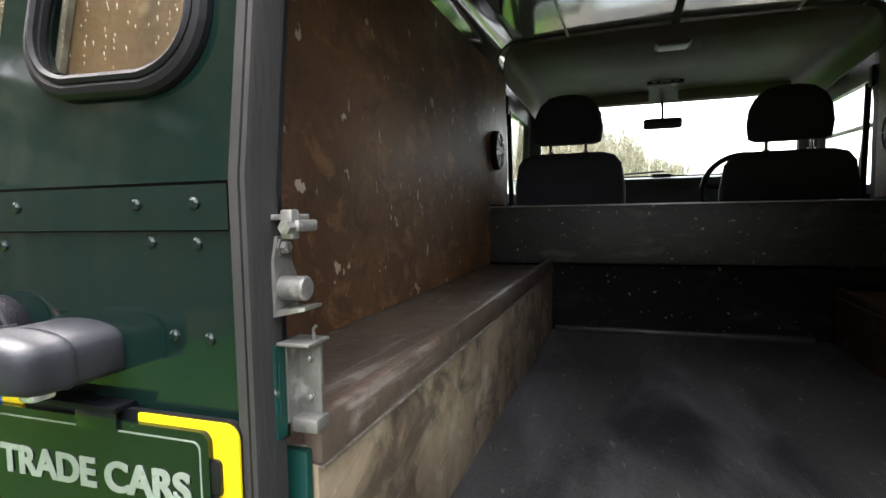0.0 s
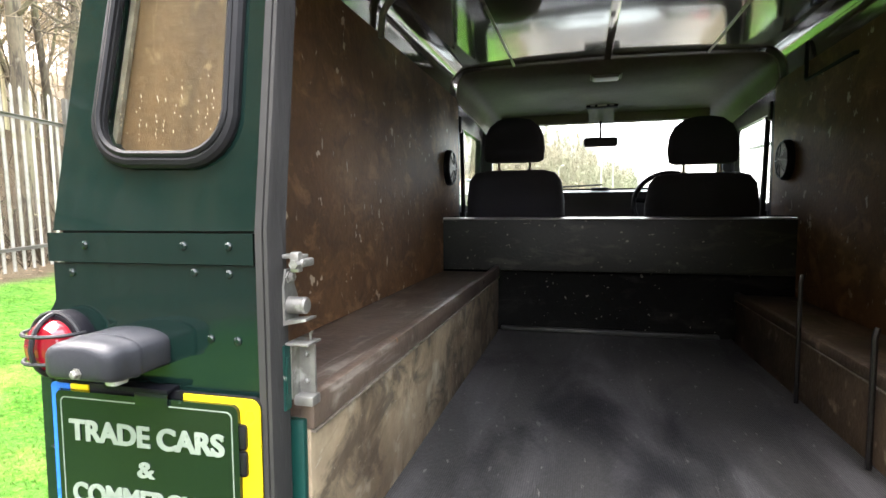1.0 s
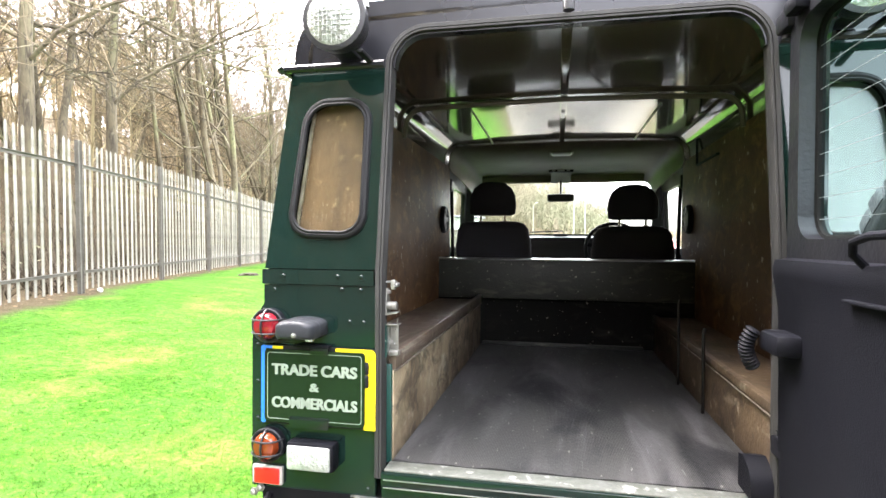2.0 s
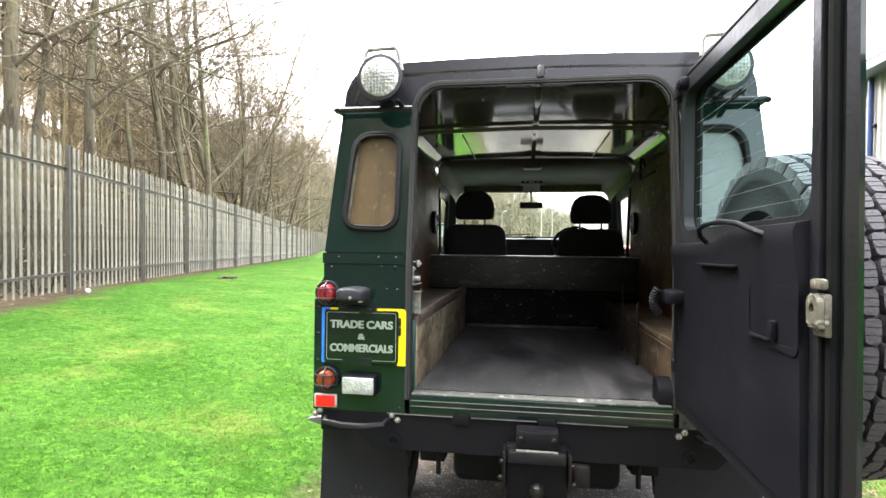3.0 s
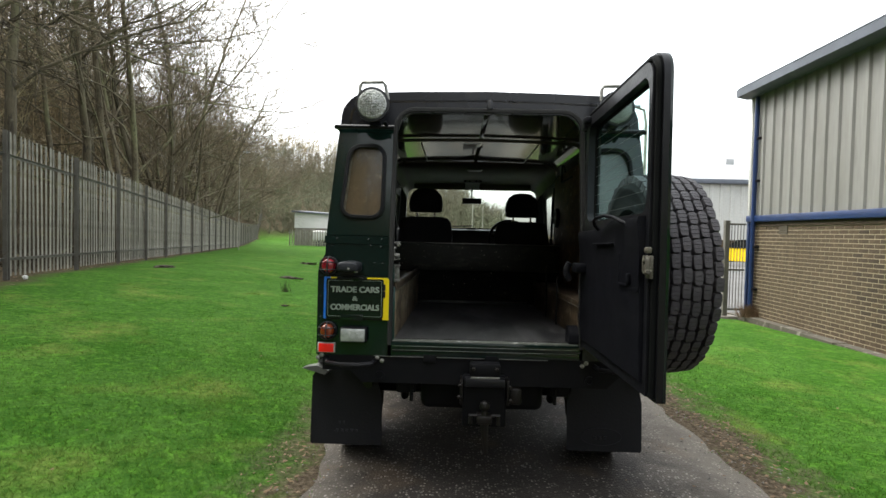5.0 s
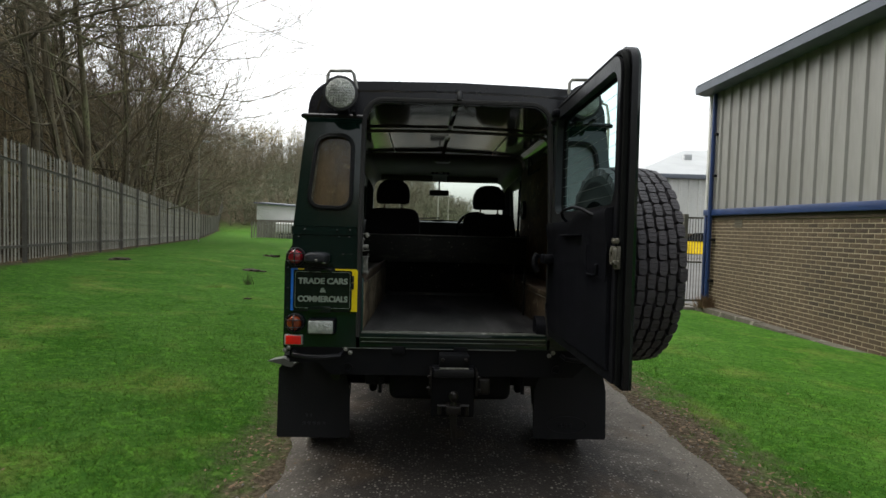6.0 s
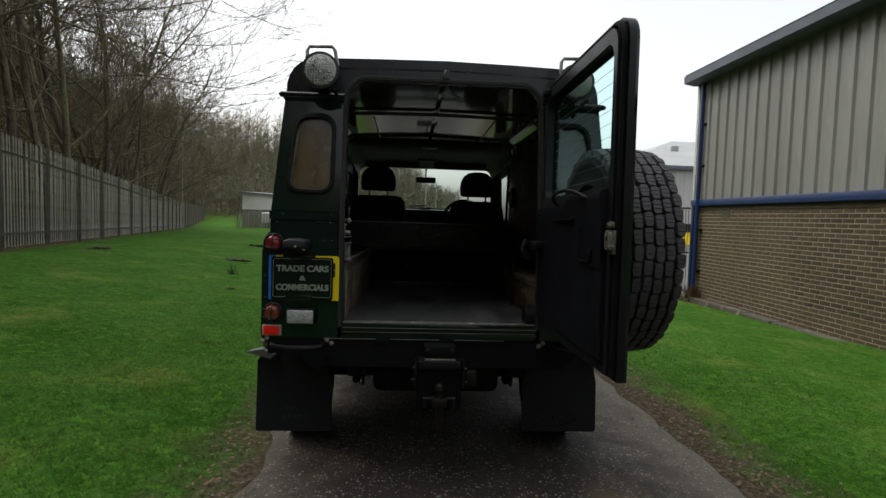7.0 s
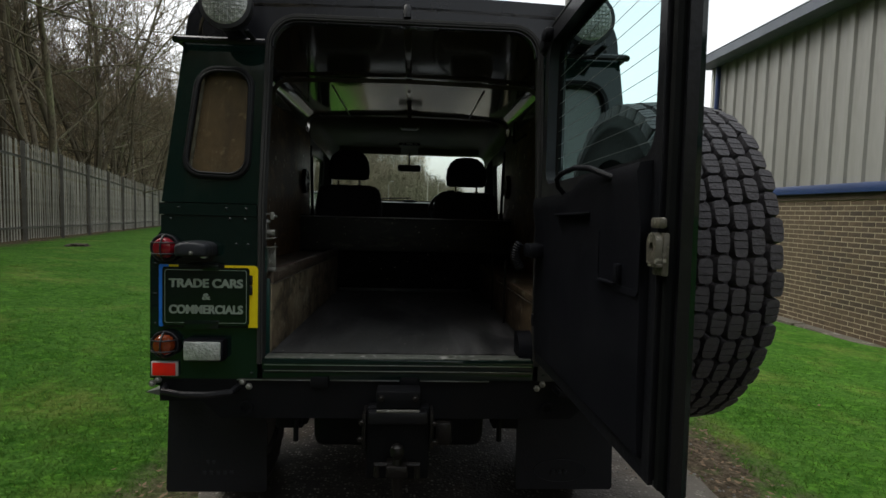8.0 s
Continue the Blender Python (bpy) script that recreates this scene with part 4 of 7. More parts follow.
def wheel_meshes():
    """Tread, sidewalls and rim of one wheel; its axis is local x."""
    bm = bmesh.new()
    # tread: four ribs and two shoulders of siped blocks between deep grooves
    blocks = 46
    fracs = ((0.0, 2), (0.080, 2), (0.100, 0), (0.18, 0), (0.38, 0), (0.39, 1), (0.415, 1), (0.425, 0), (0.66, 0), (0.67, 1), (0.695, 1), (0.705, 0), (0.90, 0), (0.98, 0))
    n = blocks * len(fracs)
    ribs = ((-0.102, -0.0785, 0.50), (-0.0635, -0.0415, 0.12), (-0.0285, -0.0065, 0.0), (0.0065, 0.0285, 0.16), (0.0415, 0.0635, 0.04), (0.0785, 0.102, 0.56))
    section = []
    for x0, x1, ph in ribs:
        section.append((x0 - 0.0025, "groove", ph, 0) if x0 > -0.09 else (-0.106, "side", ph, 0))
        section += [(x0, "block", ph, -1), ((x0 + x1) / 2, "block", ph, 0), (x1, "block", ph, 1)]
        section.append((x1 + 0.0025, "groove", ph, 0) if x1 < 0.09 else (0.106, "side", ph, 0))
    rings = []
    for x, kind, ph, edge in section:
        ring = []
        for k in range(n):
            fr, low = fracs[k % len(fracs)]
            a = (k // len(fracs) + fr + ph) * math.tau / blocks
            xx = x
            if kind == "block":
                r = 0.388 - 0.9 * x * x - (0.0, 0.0025, 0.016)[low]
                xx += edge * (0.0026 * math.sin(fr * math.pi) - 0.0035 * (fr < 0.15 or fr > 0.95)) + 0.0016 * (1 if (k // len(fracs)) % 2 else -1)
            elif kind == "groove":
                r = 0.366 - 0.9 * x * x
            else:
                r = 0.353 if low < 2 else 0.346
            ring.append(bm.verts.new((xx, r * math.cos(a), r * math.sin(a))))
        rings.append(ring)
    for a, b in zip(rings, rings[1:] + rings[:1]):
        for k in range(n):
            bm.faces.new((a[k], a[(k + 1) % n], b[(k + 1) % n], b[k]))
    tread = finish("tread", bm, "tyre", angle=30)
    bm = bmesh.new()
    for s in (-1, 1):
        lathe(bm, [(r, s * x) for r, x in ((0.354, 0.1045), (0.346, 0.1065), (0.338, 0.1065), (0.334, 0.1090), (0.322, 0.1095), (0.318, 0.1075), (0.290, 0.1080), (0.262, 0.1030), (0.257, 0.1048), (0.248, 0.1040), (0.243, 0.0995), (0.225, 0.0900), (0.215, 0.0800))], (0, 0, 0), (1, 0, 0), 64, closed=True)
    walls = finish("sidewall", bm, "sidewall")
    bm = lathe(bmesh.new(), [(0.216, -0.09), (0.205, -0.085), (0.20, -0.03), (0.17, 0.03), (0.12, 0.045), (0.09, 0.03), (0.03, 0.03), (0.0, 0.03)], (0, 0, 0), (1, 0, 0), 40)
    lathe(bm, [(0.216, 0.09), (0.208, 0.095), (0.20, 0.05), (0.18, 0.03)], (0, 0, 0), (1, 0, 0), 40)
    for k in range(8):
        box(bm, -0.045, 0.028, 0.05, 0.195, -0.012, 0.012, 0.004, 1, pose(0, 0, 0, 45 * k))
    lathe(bm, [(0.0, -0.060), (0.055, -0.060), (0.062, -0.045), (0.062, 0.02), (0.0, 0.02)], (0, 0, 0), (1, 0, 0), 24)
    return tread, walls, finish("rim", bm, "black")


TREAD, SIDEWALL, RIM = wheel_meshes()


def build_wheel(name, m, parent):
    wheel = new(name)
    wheel.parent = parent
    wheel.matrix_basis = m
    tagged(share("tyre", TREAD, wheel, Matrix()), "black all-terrain tyre with siped tread blocks")
    tagged(share("sidewall", SIDEWALL, wheel, Matrix()), "dark ribbed tyre sidewall")
    tagged(share("rim", RIM, wheel, Matrix()), "dark steel rim")
    return wheel


for x, y in ((-0.745, 0.86), (0.745, 0.86), (-0.745, 3.62), (0.745, 3.62)):
    build_wheel("wheel", pose(x, y, 0.388 + 0.0227 * y, 0, 0, 0 if x > 0 else 180), car)


def build_back_lights():
    for s in (-1, 1):
        for z, mt, lab in ((1.205, "red", "round red tail lamp behind a wire guard"), (0.885, "orange", "round amber indicator behind a wire guard")):
            x = s * 0.775
            bm = lathe(bmesh.new(), [(0.045, 0.0), (0.045, -0.018), (0.041, -0.025), (0.031, -0.025)], (x, 0, z), (0, 1, 0), 24)
            lamp = part("tail_lamp" if mt == "red" else "indicator_lamp", bm, "trim", car, lab)
            bm = lathe(bmesh.new(), [(0.036, -0.020), (0.035, -0.034), (0.028, -0.044), (0.012, -0.049), (0.0, -0.050)], (x, 0, z), (0, 1, 0), 24)
            part("lens", bm, mt, lamp, "red lens" if mt == "red" else "amber lens")
            bm = bmesh.new()
            for dz in (-0.018, 0.018):
                tube(bm, [(x + 0.043 * math.cos(a), -0.016 - 0.040 * math.sin(a), z + dz) for a in np.linspace(0.0, math.pi, 11)], 0.0026, 6)
            tube(bm, [(x, -0.016 - 0.041 * math.sin(a), z + 0.043 * math.cos(a)) for a in np.linspace(0.0, math.pi, 11)], 0.0032, 6)
            tube(bm, [(x + 0.044 * math.cos(a), -0.022, z + 0.044 * math.sin(a)) for a in np.linspace(0, math.tau, 25)[:-1]], 0.003, 6, closed=True)
            part("wire_guard", bm, "plastic", lamp, "black wire lamp guard")
        bm = bmesh.new()
        box(bm, s * 0.780 - 0.044, s * 0.780 + 0.044, -0.014, 0.0, 0.776, 0.826, 0.004)
        ref = part("reflector", bm, "reflim", car, "red rectangular reflector with a pale rim")
        part("reflector_face", boxed(s * 0.780 - 0.037, s * 0.780 + 0.037, -0.018, -0.013, 0.780, 0.822, 0.003), "redref", ref, "bright red reflector face")
    # reversing lamp
    bm = boxed(-0.709, -0.578, -0.046, 0.0, 0.834, 0.908, 0.008)
    rev = part("reversing_lamp", bm, "trim", car, "rectangular reversing lamp with a clear lens")
    bm = boxed(-0.703, -0.584, -0.056, -0.044, 0.840, 0.902, 0.006)
    part("lens", bm, "revlens", rev, "clear white lens")
    bm = boxed(0.603, 0.680, -0.050, 0.0, 0.838, 0.902, 0.008)
    rev = part("fog_lamp", bm, "trim", car, "rectangular rear fog lamp")
    part("lens", boxed(0.609, 0.674, -0.058, -0.046, 0.844, 0.896, 0.006), "red", rev, "red lens")
    # plate lamp above the sign plate: a crowned housing and a tapering cover
    def crowned(stations):
        bm, rings = bmesh.new(), []
        half, low, side, top = 0.055, 1.181, 1.212, 1.231
        outline = [(half * 0.5 * k / 2, low) for k in range(-2, 3)] + [(half * 0.9, low + 0.001), (half, low + 0.007), (half, side - 0.004)]
        outline += [(half * math.cos(a), side + (top - side) * math.sin(a) ** 0.8) for a in np.linspace(0.12, math.pi - 0.12, 13)]
        outline += [(-half, side - 0.004), (-half, low + 0.007), (-half * 0.9, low + 0.001)]
        for y, k in stations:
            rings.append([bm.verts.new((-0.669 + u * k, y, 1.203 + (v - 1.203) * k)) for u, v in outline])
        for a, b in zip(rings, rings[1:]):
            for q in range(len(a)):
                bm.faces.new((a[q], a[q - 1], b[q - 1], b[q]))
        bm.faces.new(rings[0])
        bm.faces.new(rings[-1][::-1])
        bmesh.ops.recalc_face_normals(bm, faces=bm.faces[:])
        return bm
    pl = part("plate_lamp", crowned(((0.0, 1.0), (-0.003, 1.015), (-0.006, 1.0), (-0.046, 1.0), (-0.048, 0.96))), "lampgrey", car, "grey plastic plate lamp housing", angle=50)
    part("lamp_cover", crowned(((-0.047, 0.97), (-0.0485, 1.03), (-0.054, 1.03), (-0.056, 0.995), (-0.072, 0.975), (-0.083, 0.91), (-0.089, 0.80), (-0.092, 0.62))), "lampgrey", pl, "rounded grey plastic lamp cover", angle=50)
    part("lamp_window", boxed(-0.640, -0.622, -0.080, -0.058, 1.1765, 1.193, 0.004), "revlens", pl, "small clear lamp window")
    share("bolt", BOLT, pl, pose(-0.664, -0.0915, 1.194) @ Matrix.Scale(0.6, 4))
    part("lamp_bracket", boxed(-0.700, -0.601, -0.024, -0.001, 1.151, 1.157, 0.001), "trim", pl, "black bracket under the lamp")


build_back_lights()


def build_plate():
    bm = bmesh.new()
    sheet(bm, [rounded(-0.797, -0.476, 0.942, 1.152, 0.012)], xz, -0.012, -0.006)
    backing = part("plate_holder", bm, "black", car, "black plate holder with blue and yellow edges")
    part("blue_edge", sheet(bmesh.new(), [rounded(-0.797, -0.784, 0.944, 1.151, 0.005)], xz, -0.0145, -0.010), "blue", backing, "blue edge strip")
    corner = [(-0.507, 0.943), (-0.476, 0.943)] + arc(-0.490, 1.1365, 0.014, 0, 90, 6) + [(-0.585, 1.1505), (-0.585, 1.1425)] + arc(-0.519, 1.1305, 0.012, 90, 0, 6)
    part("yellow_edge", sheet(bmesh.new(), [corner], xz, -0.0145, -0.010), "yellow", backing, "yellow edge strip turning the corner")
    part("yellow_edge", boxed(-0.765, -0.735, -0.0145, -0.010, 1.143, 1.1505, 0.001), "yellow", backing)
    part("blue_edge", boxed(-0.79, -0.765, -0.0145, -0.010, 1.143, 1.1505, 0.001), "blue", backing)
    for z0, z1 in ((1.053, 1.085), (1.087, 1.119)):
        part("plate_clip", boxed(-0.510, -0.4935, -0.0185, -0.0142, z0, z1, 0.0040), "black", backing)
    part("plate_clip", boxed(-0.652, -0.602, -0.0235, -0.0209, 1.134, 1.151, 0.001), "platebase", backing)
    part("plate_clip", boxed(-0.712, -0.600, -0.0235, -0.0209, 0.938, 0.967, 0.001), "platebase", backing)
    bm = bmesh.new()
    sheet(bm, [rounded(-0.784, -0.503, 0.950, 1.143, 0.010)], xz, -0.020, -0.013)
    sign = part("sign_plate", bm, "platebase", car, "dark green dealer sign plate with pale lettering")
    bm = bmesh.new()
    o, i = rounded(-0.776, -0.511, 0.958, 1.135, 0.008), rounded(-0.7745, -0.5125, 0.9595, 1.1335, 0.007)
    sheet(bm, [o, i], xz, -0.0206, -0.0198)
    part("border_line", bm, "letters", sign)
    for text, z, size, width in (("TRADE CARS", 1.077, 0.039, 0.238), ("&", 1.036, 0.030, 0.026), ("COMMERCIALS", 0.990, 0.039, 0.238)):
        cu = bpy.data.curves.new("lettering", "FONT")
        cu.body, cu.size, cu.extrude, cu.offset = text, size, 0.0004, 0.0010 if len(text) > 1 else 0.0005
        cu.align_x = "CENTER"
        tmp = new("lettering", cu)
        dg = bpy.context.evaluated_depsgraph_get()
        me = bpy.data.meshes.new_from_object(tmp.evaluated_get(dg))
        bpy.data.objects.remove(tmp)
        xs = [v.co.x for v in me.vertices]
        k = width / (max(xs) - min(xs))
        strike = bmesh.new()
        strike.from_mesh(me)
        heavy = bmesh.ops.duplicate(strike, geom=strike.verts[:] + strike.edges[:] + strike.faces[:])["geom"]
        bmesh.ops.translate(strike, verts=[g for g in heavy if isinstance(g, bmesh.types.BMVert)], vec=(0.0022 / k, 0.0006, 0.0002))
        strike.to_mesh(me)
        strike.free()
        me.materials.clear()
        me.materials.append(M["letters"])
        share("lettering", me, sign, pose(-0.6435, -0.0207, z, 90) @ Matrix.Diagonal((k, 1.0, 1.0, 1)))


build_plate()


def build_spot(x):
    """Round work lamp with a wire loop over it."""
    c = (x, -0.045, 1.988)
    bm = lathe(bmesh.new(), [(0.03, 0.075), (0.065, 0.055), (0.080, 0.012), (0.083, -0.012), (0.083, -0.022), (0.074, -0.024)], c, (0, 1, 0), 32)
    lamp = part("work_lamp", bm, "plastic", car, "round rear work lamp with patterned glass")
    bm = lathe(bmesh.new(), [(0.076, -0.014), (0.070, -0.024), (0.045, -0.031), (0.0, -0.034)], c, (0, 1, 0), 32)
    part("lens", bm, "lens", lamp, "patterned clear glass lens")
    bm = bmesh.new()
    for k in range(-5, 6):
        h = math.sqrt(max(0.0, 0.066 ** 2 - (k * 0.012) ** 2))
        if h > 0.02:
            tube(bm, [(x + k * 0.012, -0.045 - 0.034 + 0.010 * (k / 5.5) ** 2, 1.988 - h), (x + k * 0.012, -0.0805 + 0.010 * (k / 5.5) ** 2, 1.988), (x + k * 0.012, -0.079 + 0.010 * (k / 5.5) ** 2, 1.988 + h)], 0.0012, 4)
            tube(bm, [(x - h, -0.076, 1.988 + k * 0.012), (x, -0.0815, 1.988 + k * 0.012), (x + h, -0.076, 1.988 + k * 0.012)], 0.0012, 4)
    part("lens_pattern", bm, "lens", lamp)
    bm = bmesh.new()
    tube(bm, [(x - 0.068, -0.03, 2.03), (x - 0.066, -0.025, 2.085), (x - 0.055, -0.025, 2.103), (x + 0.045, -0.025, 2.106), (x + 0.058, -0.025, 2.09), (x + 0.072, -0.03, 2.02)], 0.0085, 8)
    part("lamp_hoop", bm, "zinc", lamp, "grey wire hoop over the lamp")
    bm = boxed(x + 0.050, x + 0.068, -0.045, 0.05, 1.905, 1.915, 0.003)
    box(bm, x - 0.03, x + 0.03, -0.02, 0.06, 1.918, 1.94, 0.004)
    part("lamp_bracket", bm, "black", lamp)


for x in (-0.572, 0.600):
    build_spot(x)
bm = lathe(bmesh.new(), [(0.014, 0.0), (0.014, 0.03), (0.009, 0.042), (0.004, 0.044)], (0, 0.02, 1.995), (0, 0, 1), 12)
part("washer_jet", bm, "plastic", car, "small grey washer jet above the door")


def build_under():
    bm = bmesh.new()
    lp = [(-0.80, 0.766), (-0.80, 0.690), (-0.66, 0.690), (-0.60, 0.632), (0.60, 0.632), (0.66, 0.690), (0.80, 0.690), (0.80, 0.766)]
    sheet(bm, [lp], xz, 0.0, 0.09)
    part("rear_crossmember", bm, "chassis", car, "black steel rear crossmember")
    for x, z in ((-0.822, 0.750), (-0.803, 0.763), (-0.527, 0.758), (-0.505, 0.742), (0.478, 0.742), (0.497, 0.756), (0.80, 0.750)):
        share("bolt", BOLT, car, pose(x, -0.004, z))
    for a, b in ((-0.545, -0.30), (-0.235, 0.0), (0.07, 0.31)):
        part("crossmember_edge", boxed(a, b, -0.010, 0.0, 0.7640, 0.7660, 0.0006), "alloy", car)
    for x in (-0.27, 0.035):
        part("hinge_lug", boxed(x - 0.03, x + 0.03, -0.014, 0.0, 0.740, 0.778, 0.003), "chassis", car)
    for s in (-1, 1):
        bm = bmesh.new()
        tube(bm, [(s * 0.78, 0.0, 0.742), (s * 0.77, -0.045, 0.735), (s * 0.70, -0.062, 0.730), (s * 0.62, -0.062, 0.730), (s * 0.55, -0.045, 0.735), (s * 0.54, 0.0, 0.742)], 0.011, 8)
        part("corner_loop", bm, "black", car, "black tubular corner step")
        bm = lathe(bmesh.new(), [(0.024, 0), (0.024, -0.012), (0.015, -0.012), (0.013, -0.002)], (s * 0.515, 0.0, 0.668), (0, 1, 0), 20)
        part("jack_point", bm, "chassis", car)
        # wheel arch end lip, mudflap
        bm = bmesh.new()
        extrude(bm, [(s * 0.84, 0.640), (s * 0.90, 0.668), (s * 0.945, 0.662), (s * 0.988, 0.652), (s * 0.945, 0.642), (s * 0.86, 0.618)], lambda u, v, w: (u, w, v - 0.028 - 0.10 * (w - 0.30)), 0.30, 0.44)
        part("arch_lip", bm, "faded" if s < 0 else "plastic", car, "faded grey plastic wheel arch lip" if s < 0 else "")
        x0, x1 = (-0.962, -0.552) if s < 0 else (0.505, 0.928)
        bm = bmesh.new()
        sheet(bm, [[(x0 + 0.008, 0.165), (x1 - 0.008, 0.165), (x1, 0.175), (x1 - 0.005 if s < 0 else x1, 0.44), (x1 - 0.06 if s < 0 else x1 - 0.03, 0.60), (x0 + 0.04 if s < 0 else x0 + 0.06, 0.60), (x0, 0.55 if s < 0 else 0.44), (x0, 0.175)]], lambda u, v, w: (u, w - 0.06 * (0.6 - v) + 0.008 * math.sin(u * 14), v), 0.455, 0.463)
        flap = part("mudflap", bm, "flap", car, "black rubber mudflap with a worn embossed badge")
        cx = (x0 + x1) / 2
        if s > 0:
            bm = bmesh.new()
            tube(bm, [(cx - 0.02 + 0.115 * math.cos(a), 0.455 - 0.06 * (0.35 - 0.05 * math.sin(a)) - 0.004, 0.250 + 0.048 * math.sin(a)) for a in np.linspace(0, math.tau, 33)[:-1]], 0.0018, 4, closed=True)
            part("worn_badge", bm, "lampgrey", flap, "worn oval badge outline")
        bars = [(-0.06 + k * 0.028, 0.015, 0.428, 0.235, 0.017) for k in range(3 if s > 0 else 5)]
        bars += [(-0.045 + k * 0.024, 0.012, 0.431, 0.275, 0.022) for k in range(2 if s < 0 else 0)]
        for bx, bw, by, bz, bh in bars:
            part("worn_bar", boxed(cx + bx, cx + bx + bw, by - 0.002, by + 0.006, bz, bz + bh, 0.001), "lampgrey", flap)
        # chassis rails and springs
        part("chassis_rail", boxed(min(s * 0.34, s * 0.44), max(s * 0.34, s * 0.44), 0.09, 4.2, 0.56, 0.70, 0.01), "chassis", car)
        bm = bmesh.new()
        tube(bm, [(s * 0.47 + 0.055 * math.cos(a), 0.88 + 0.055 * math.sin(a), 0.44 + 0.007 * a) for a in np.linspace(0, math.tau * 5, 60)], 0.009, 6)
        part("coil_spring", bm, "chassis", car)
        bm = bmesh.new()
        tube(bm, [(s * 0.40, 0.35, 0.62), (s * 0.44, 0.62, 0.40)], 0.025, 8)
        part("damper", bm, "chassis", car)
        bm = bmesh.new()
        tube(bm, [(s * 0.36, 0.06, 0.61), (s * 0.36, 0.06, 0.53)], 0.010, 6)
        part("tie_lug", bm, "chassis", car)
    bm = bmesh.new()
    tube(bm, [(-0.70, 0.86, 0.405), (-0.2, 0.86, 0.405), (0.7, 0.86, 0.405)], 0.045, 12)
    lathe(bm, [(0.03, -0.12), (0.11, -0.09), (0.145, 0.0), (0.11, 0.09), (0.04, 0.14)], (0.12, 0.86, 0.405), (0, 1, 0), 20)
    part("rear_axle", bm, "chassis", car)
    part("fuel_tank", boxed(-0.32, 0.32, 0.16, 0.68, 0.46, 0.66, 0.04, 3), "chassis", car)
    bm = bmesh.new()
    tube(bm, [(-0.30, 2.6, 0.5), (-0.34, 1.6, 0.5), (-0.52, 1.2, 0.55), (-0.52, 0.6, 0.60), (-0.62, 0.30, 0.55)], 0.03, 10)
    part("exhaust_pipe", bm, "steel", car)
    part("gearbox", boxed(-0.22, 0.22, 2.2, 3.6, 0.42, 0.72, 0.06), "chassis", car)
    part("under_floor", boxed(-0.80, 0.80, 0.09, 4.1, 0.70, 0.73), "chassis", car)
    bm = bmesh.new()
    tube(bm, [(-0.70, 3.62, 0.44), (0.7, 3.62, 0.44)], 0.045, 12)
    part("front_axle", bm, "chassis", car)


build_under()


def build_hitch():
    hb = boxed(-0.105, 0.105, -0.055, 0.0, 0.445, 0.690, 0.008)
    hitch = part("tow_hitch", hb, "chassis", car, "black adjustable tow hitch with drop plate and ball")
    part("hitch_top", boxed(-0.072, 0.072, -0.10, -0.02, 0.700, 0.757, 0.006), "chassis", hitch)
    part("hitch_slot", boxed(-0.098, 0.098, -0.105, -0.055, 0.648, 0.690, 0.008), "black", hitch)
    part("hitch_bar", boxed(-0.070, 0.070, -0.108, -0.100, 0.690, 0.698, 0.002), "zinc", hitch)
    for x, z in ((-0.055, 0.735), (0.055, 0.735), (-0.118, 0.655), (0.118, 0.652), (-0.122, 0.600), (0.122, 0.590)):
        share("bolt", DARKBOLT, hitch, pose(x, -0.10, z) @ Matrix.Scale(0.95, 4))
    for s in (-1, 1):
        part("side_plate", boxed(min(s * 0.105, s * 0.117), max(s * 0.105, s * 0.117), -0.09, 0.0, 0.56, 0.68, 0.003), "steel", hitch)
    bm = boxed(-0.035, 0.035, -0.13, -0.055, 0.48, 0.52, 0.006)
    tube(bm, [(0, -0.11, 0.52), (0, -0.11, 0.545)], [0.016, 0.013], 12)
    lathe(bm, [(0.012, 0.0), (0.022, 0.010), (0.025, 0.024), (0.020, 0.040), (0.008, 0.048)], (0, -0.11, 0.540), (0, 0, 1), 20)
    part("tow_ball", bm, "steel", hitch, "worn steel tow ball")
    bm = bmesh.new()
    tube(bm, [(-0.075, -0.10, 0.515), (0.075, -0.10, 0.515)], 0.008, 8)
    tube(bm, [(-0.065, -0.10, 0.515), (-0.066, -0.10, 0.475)], 0.010, 8)
    tube(bm, [(0.065, -0.10, 0.515), (0.066, -0.10, 0.470)], 0.010, 8)
    part("shackle", bm, "steel", hitch)
    bm = bmesh.new()
    tube(bm, [(0, -0.10, 0.48), (0.004, -0.10, 0.40), (0.012, -0.10, 0.335)], [0.022, 0.016, 0.010], 10)
    part("drop_pin", bm, "steel", hitch)
    bm = boxed(0.125, 0.185, -0.02, 0.03, 0.545, 0.625, 0.01)
    part("tow_socket", bm, "steel", hitch, "round trailer socket")


build_hitch()


# ---- load bay ----
BAY_Y = 1.76
LINING_X = 0.690


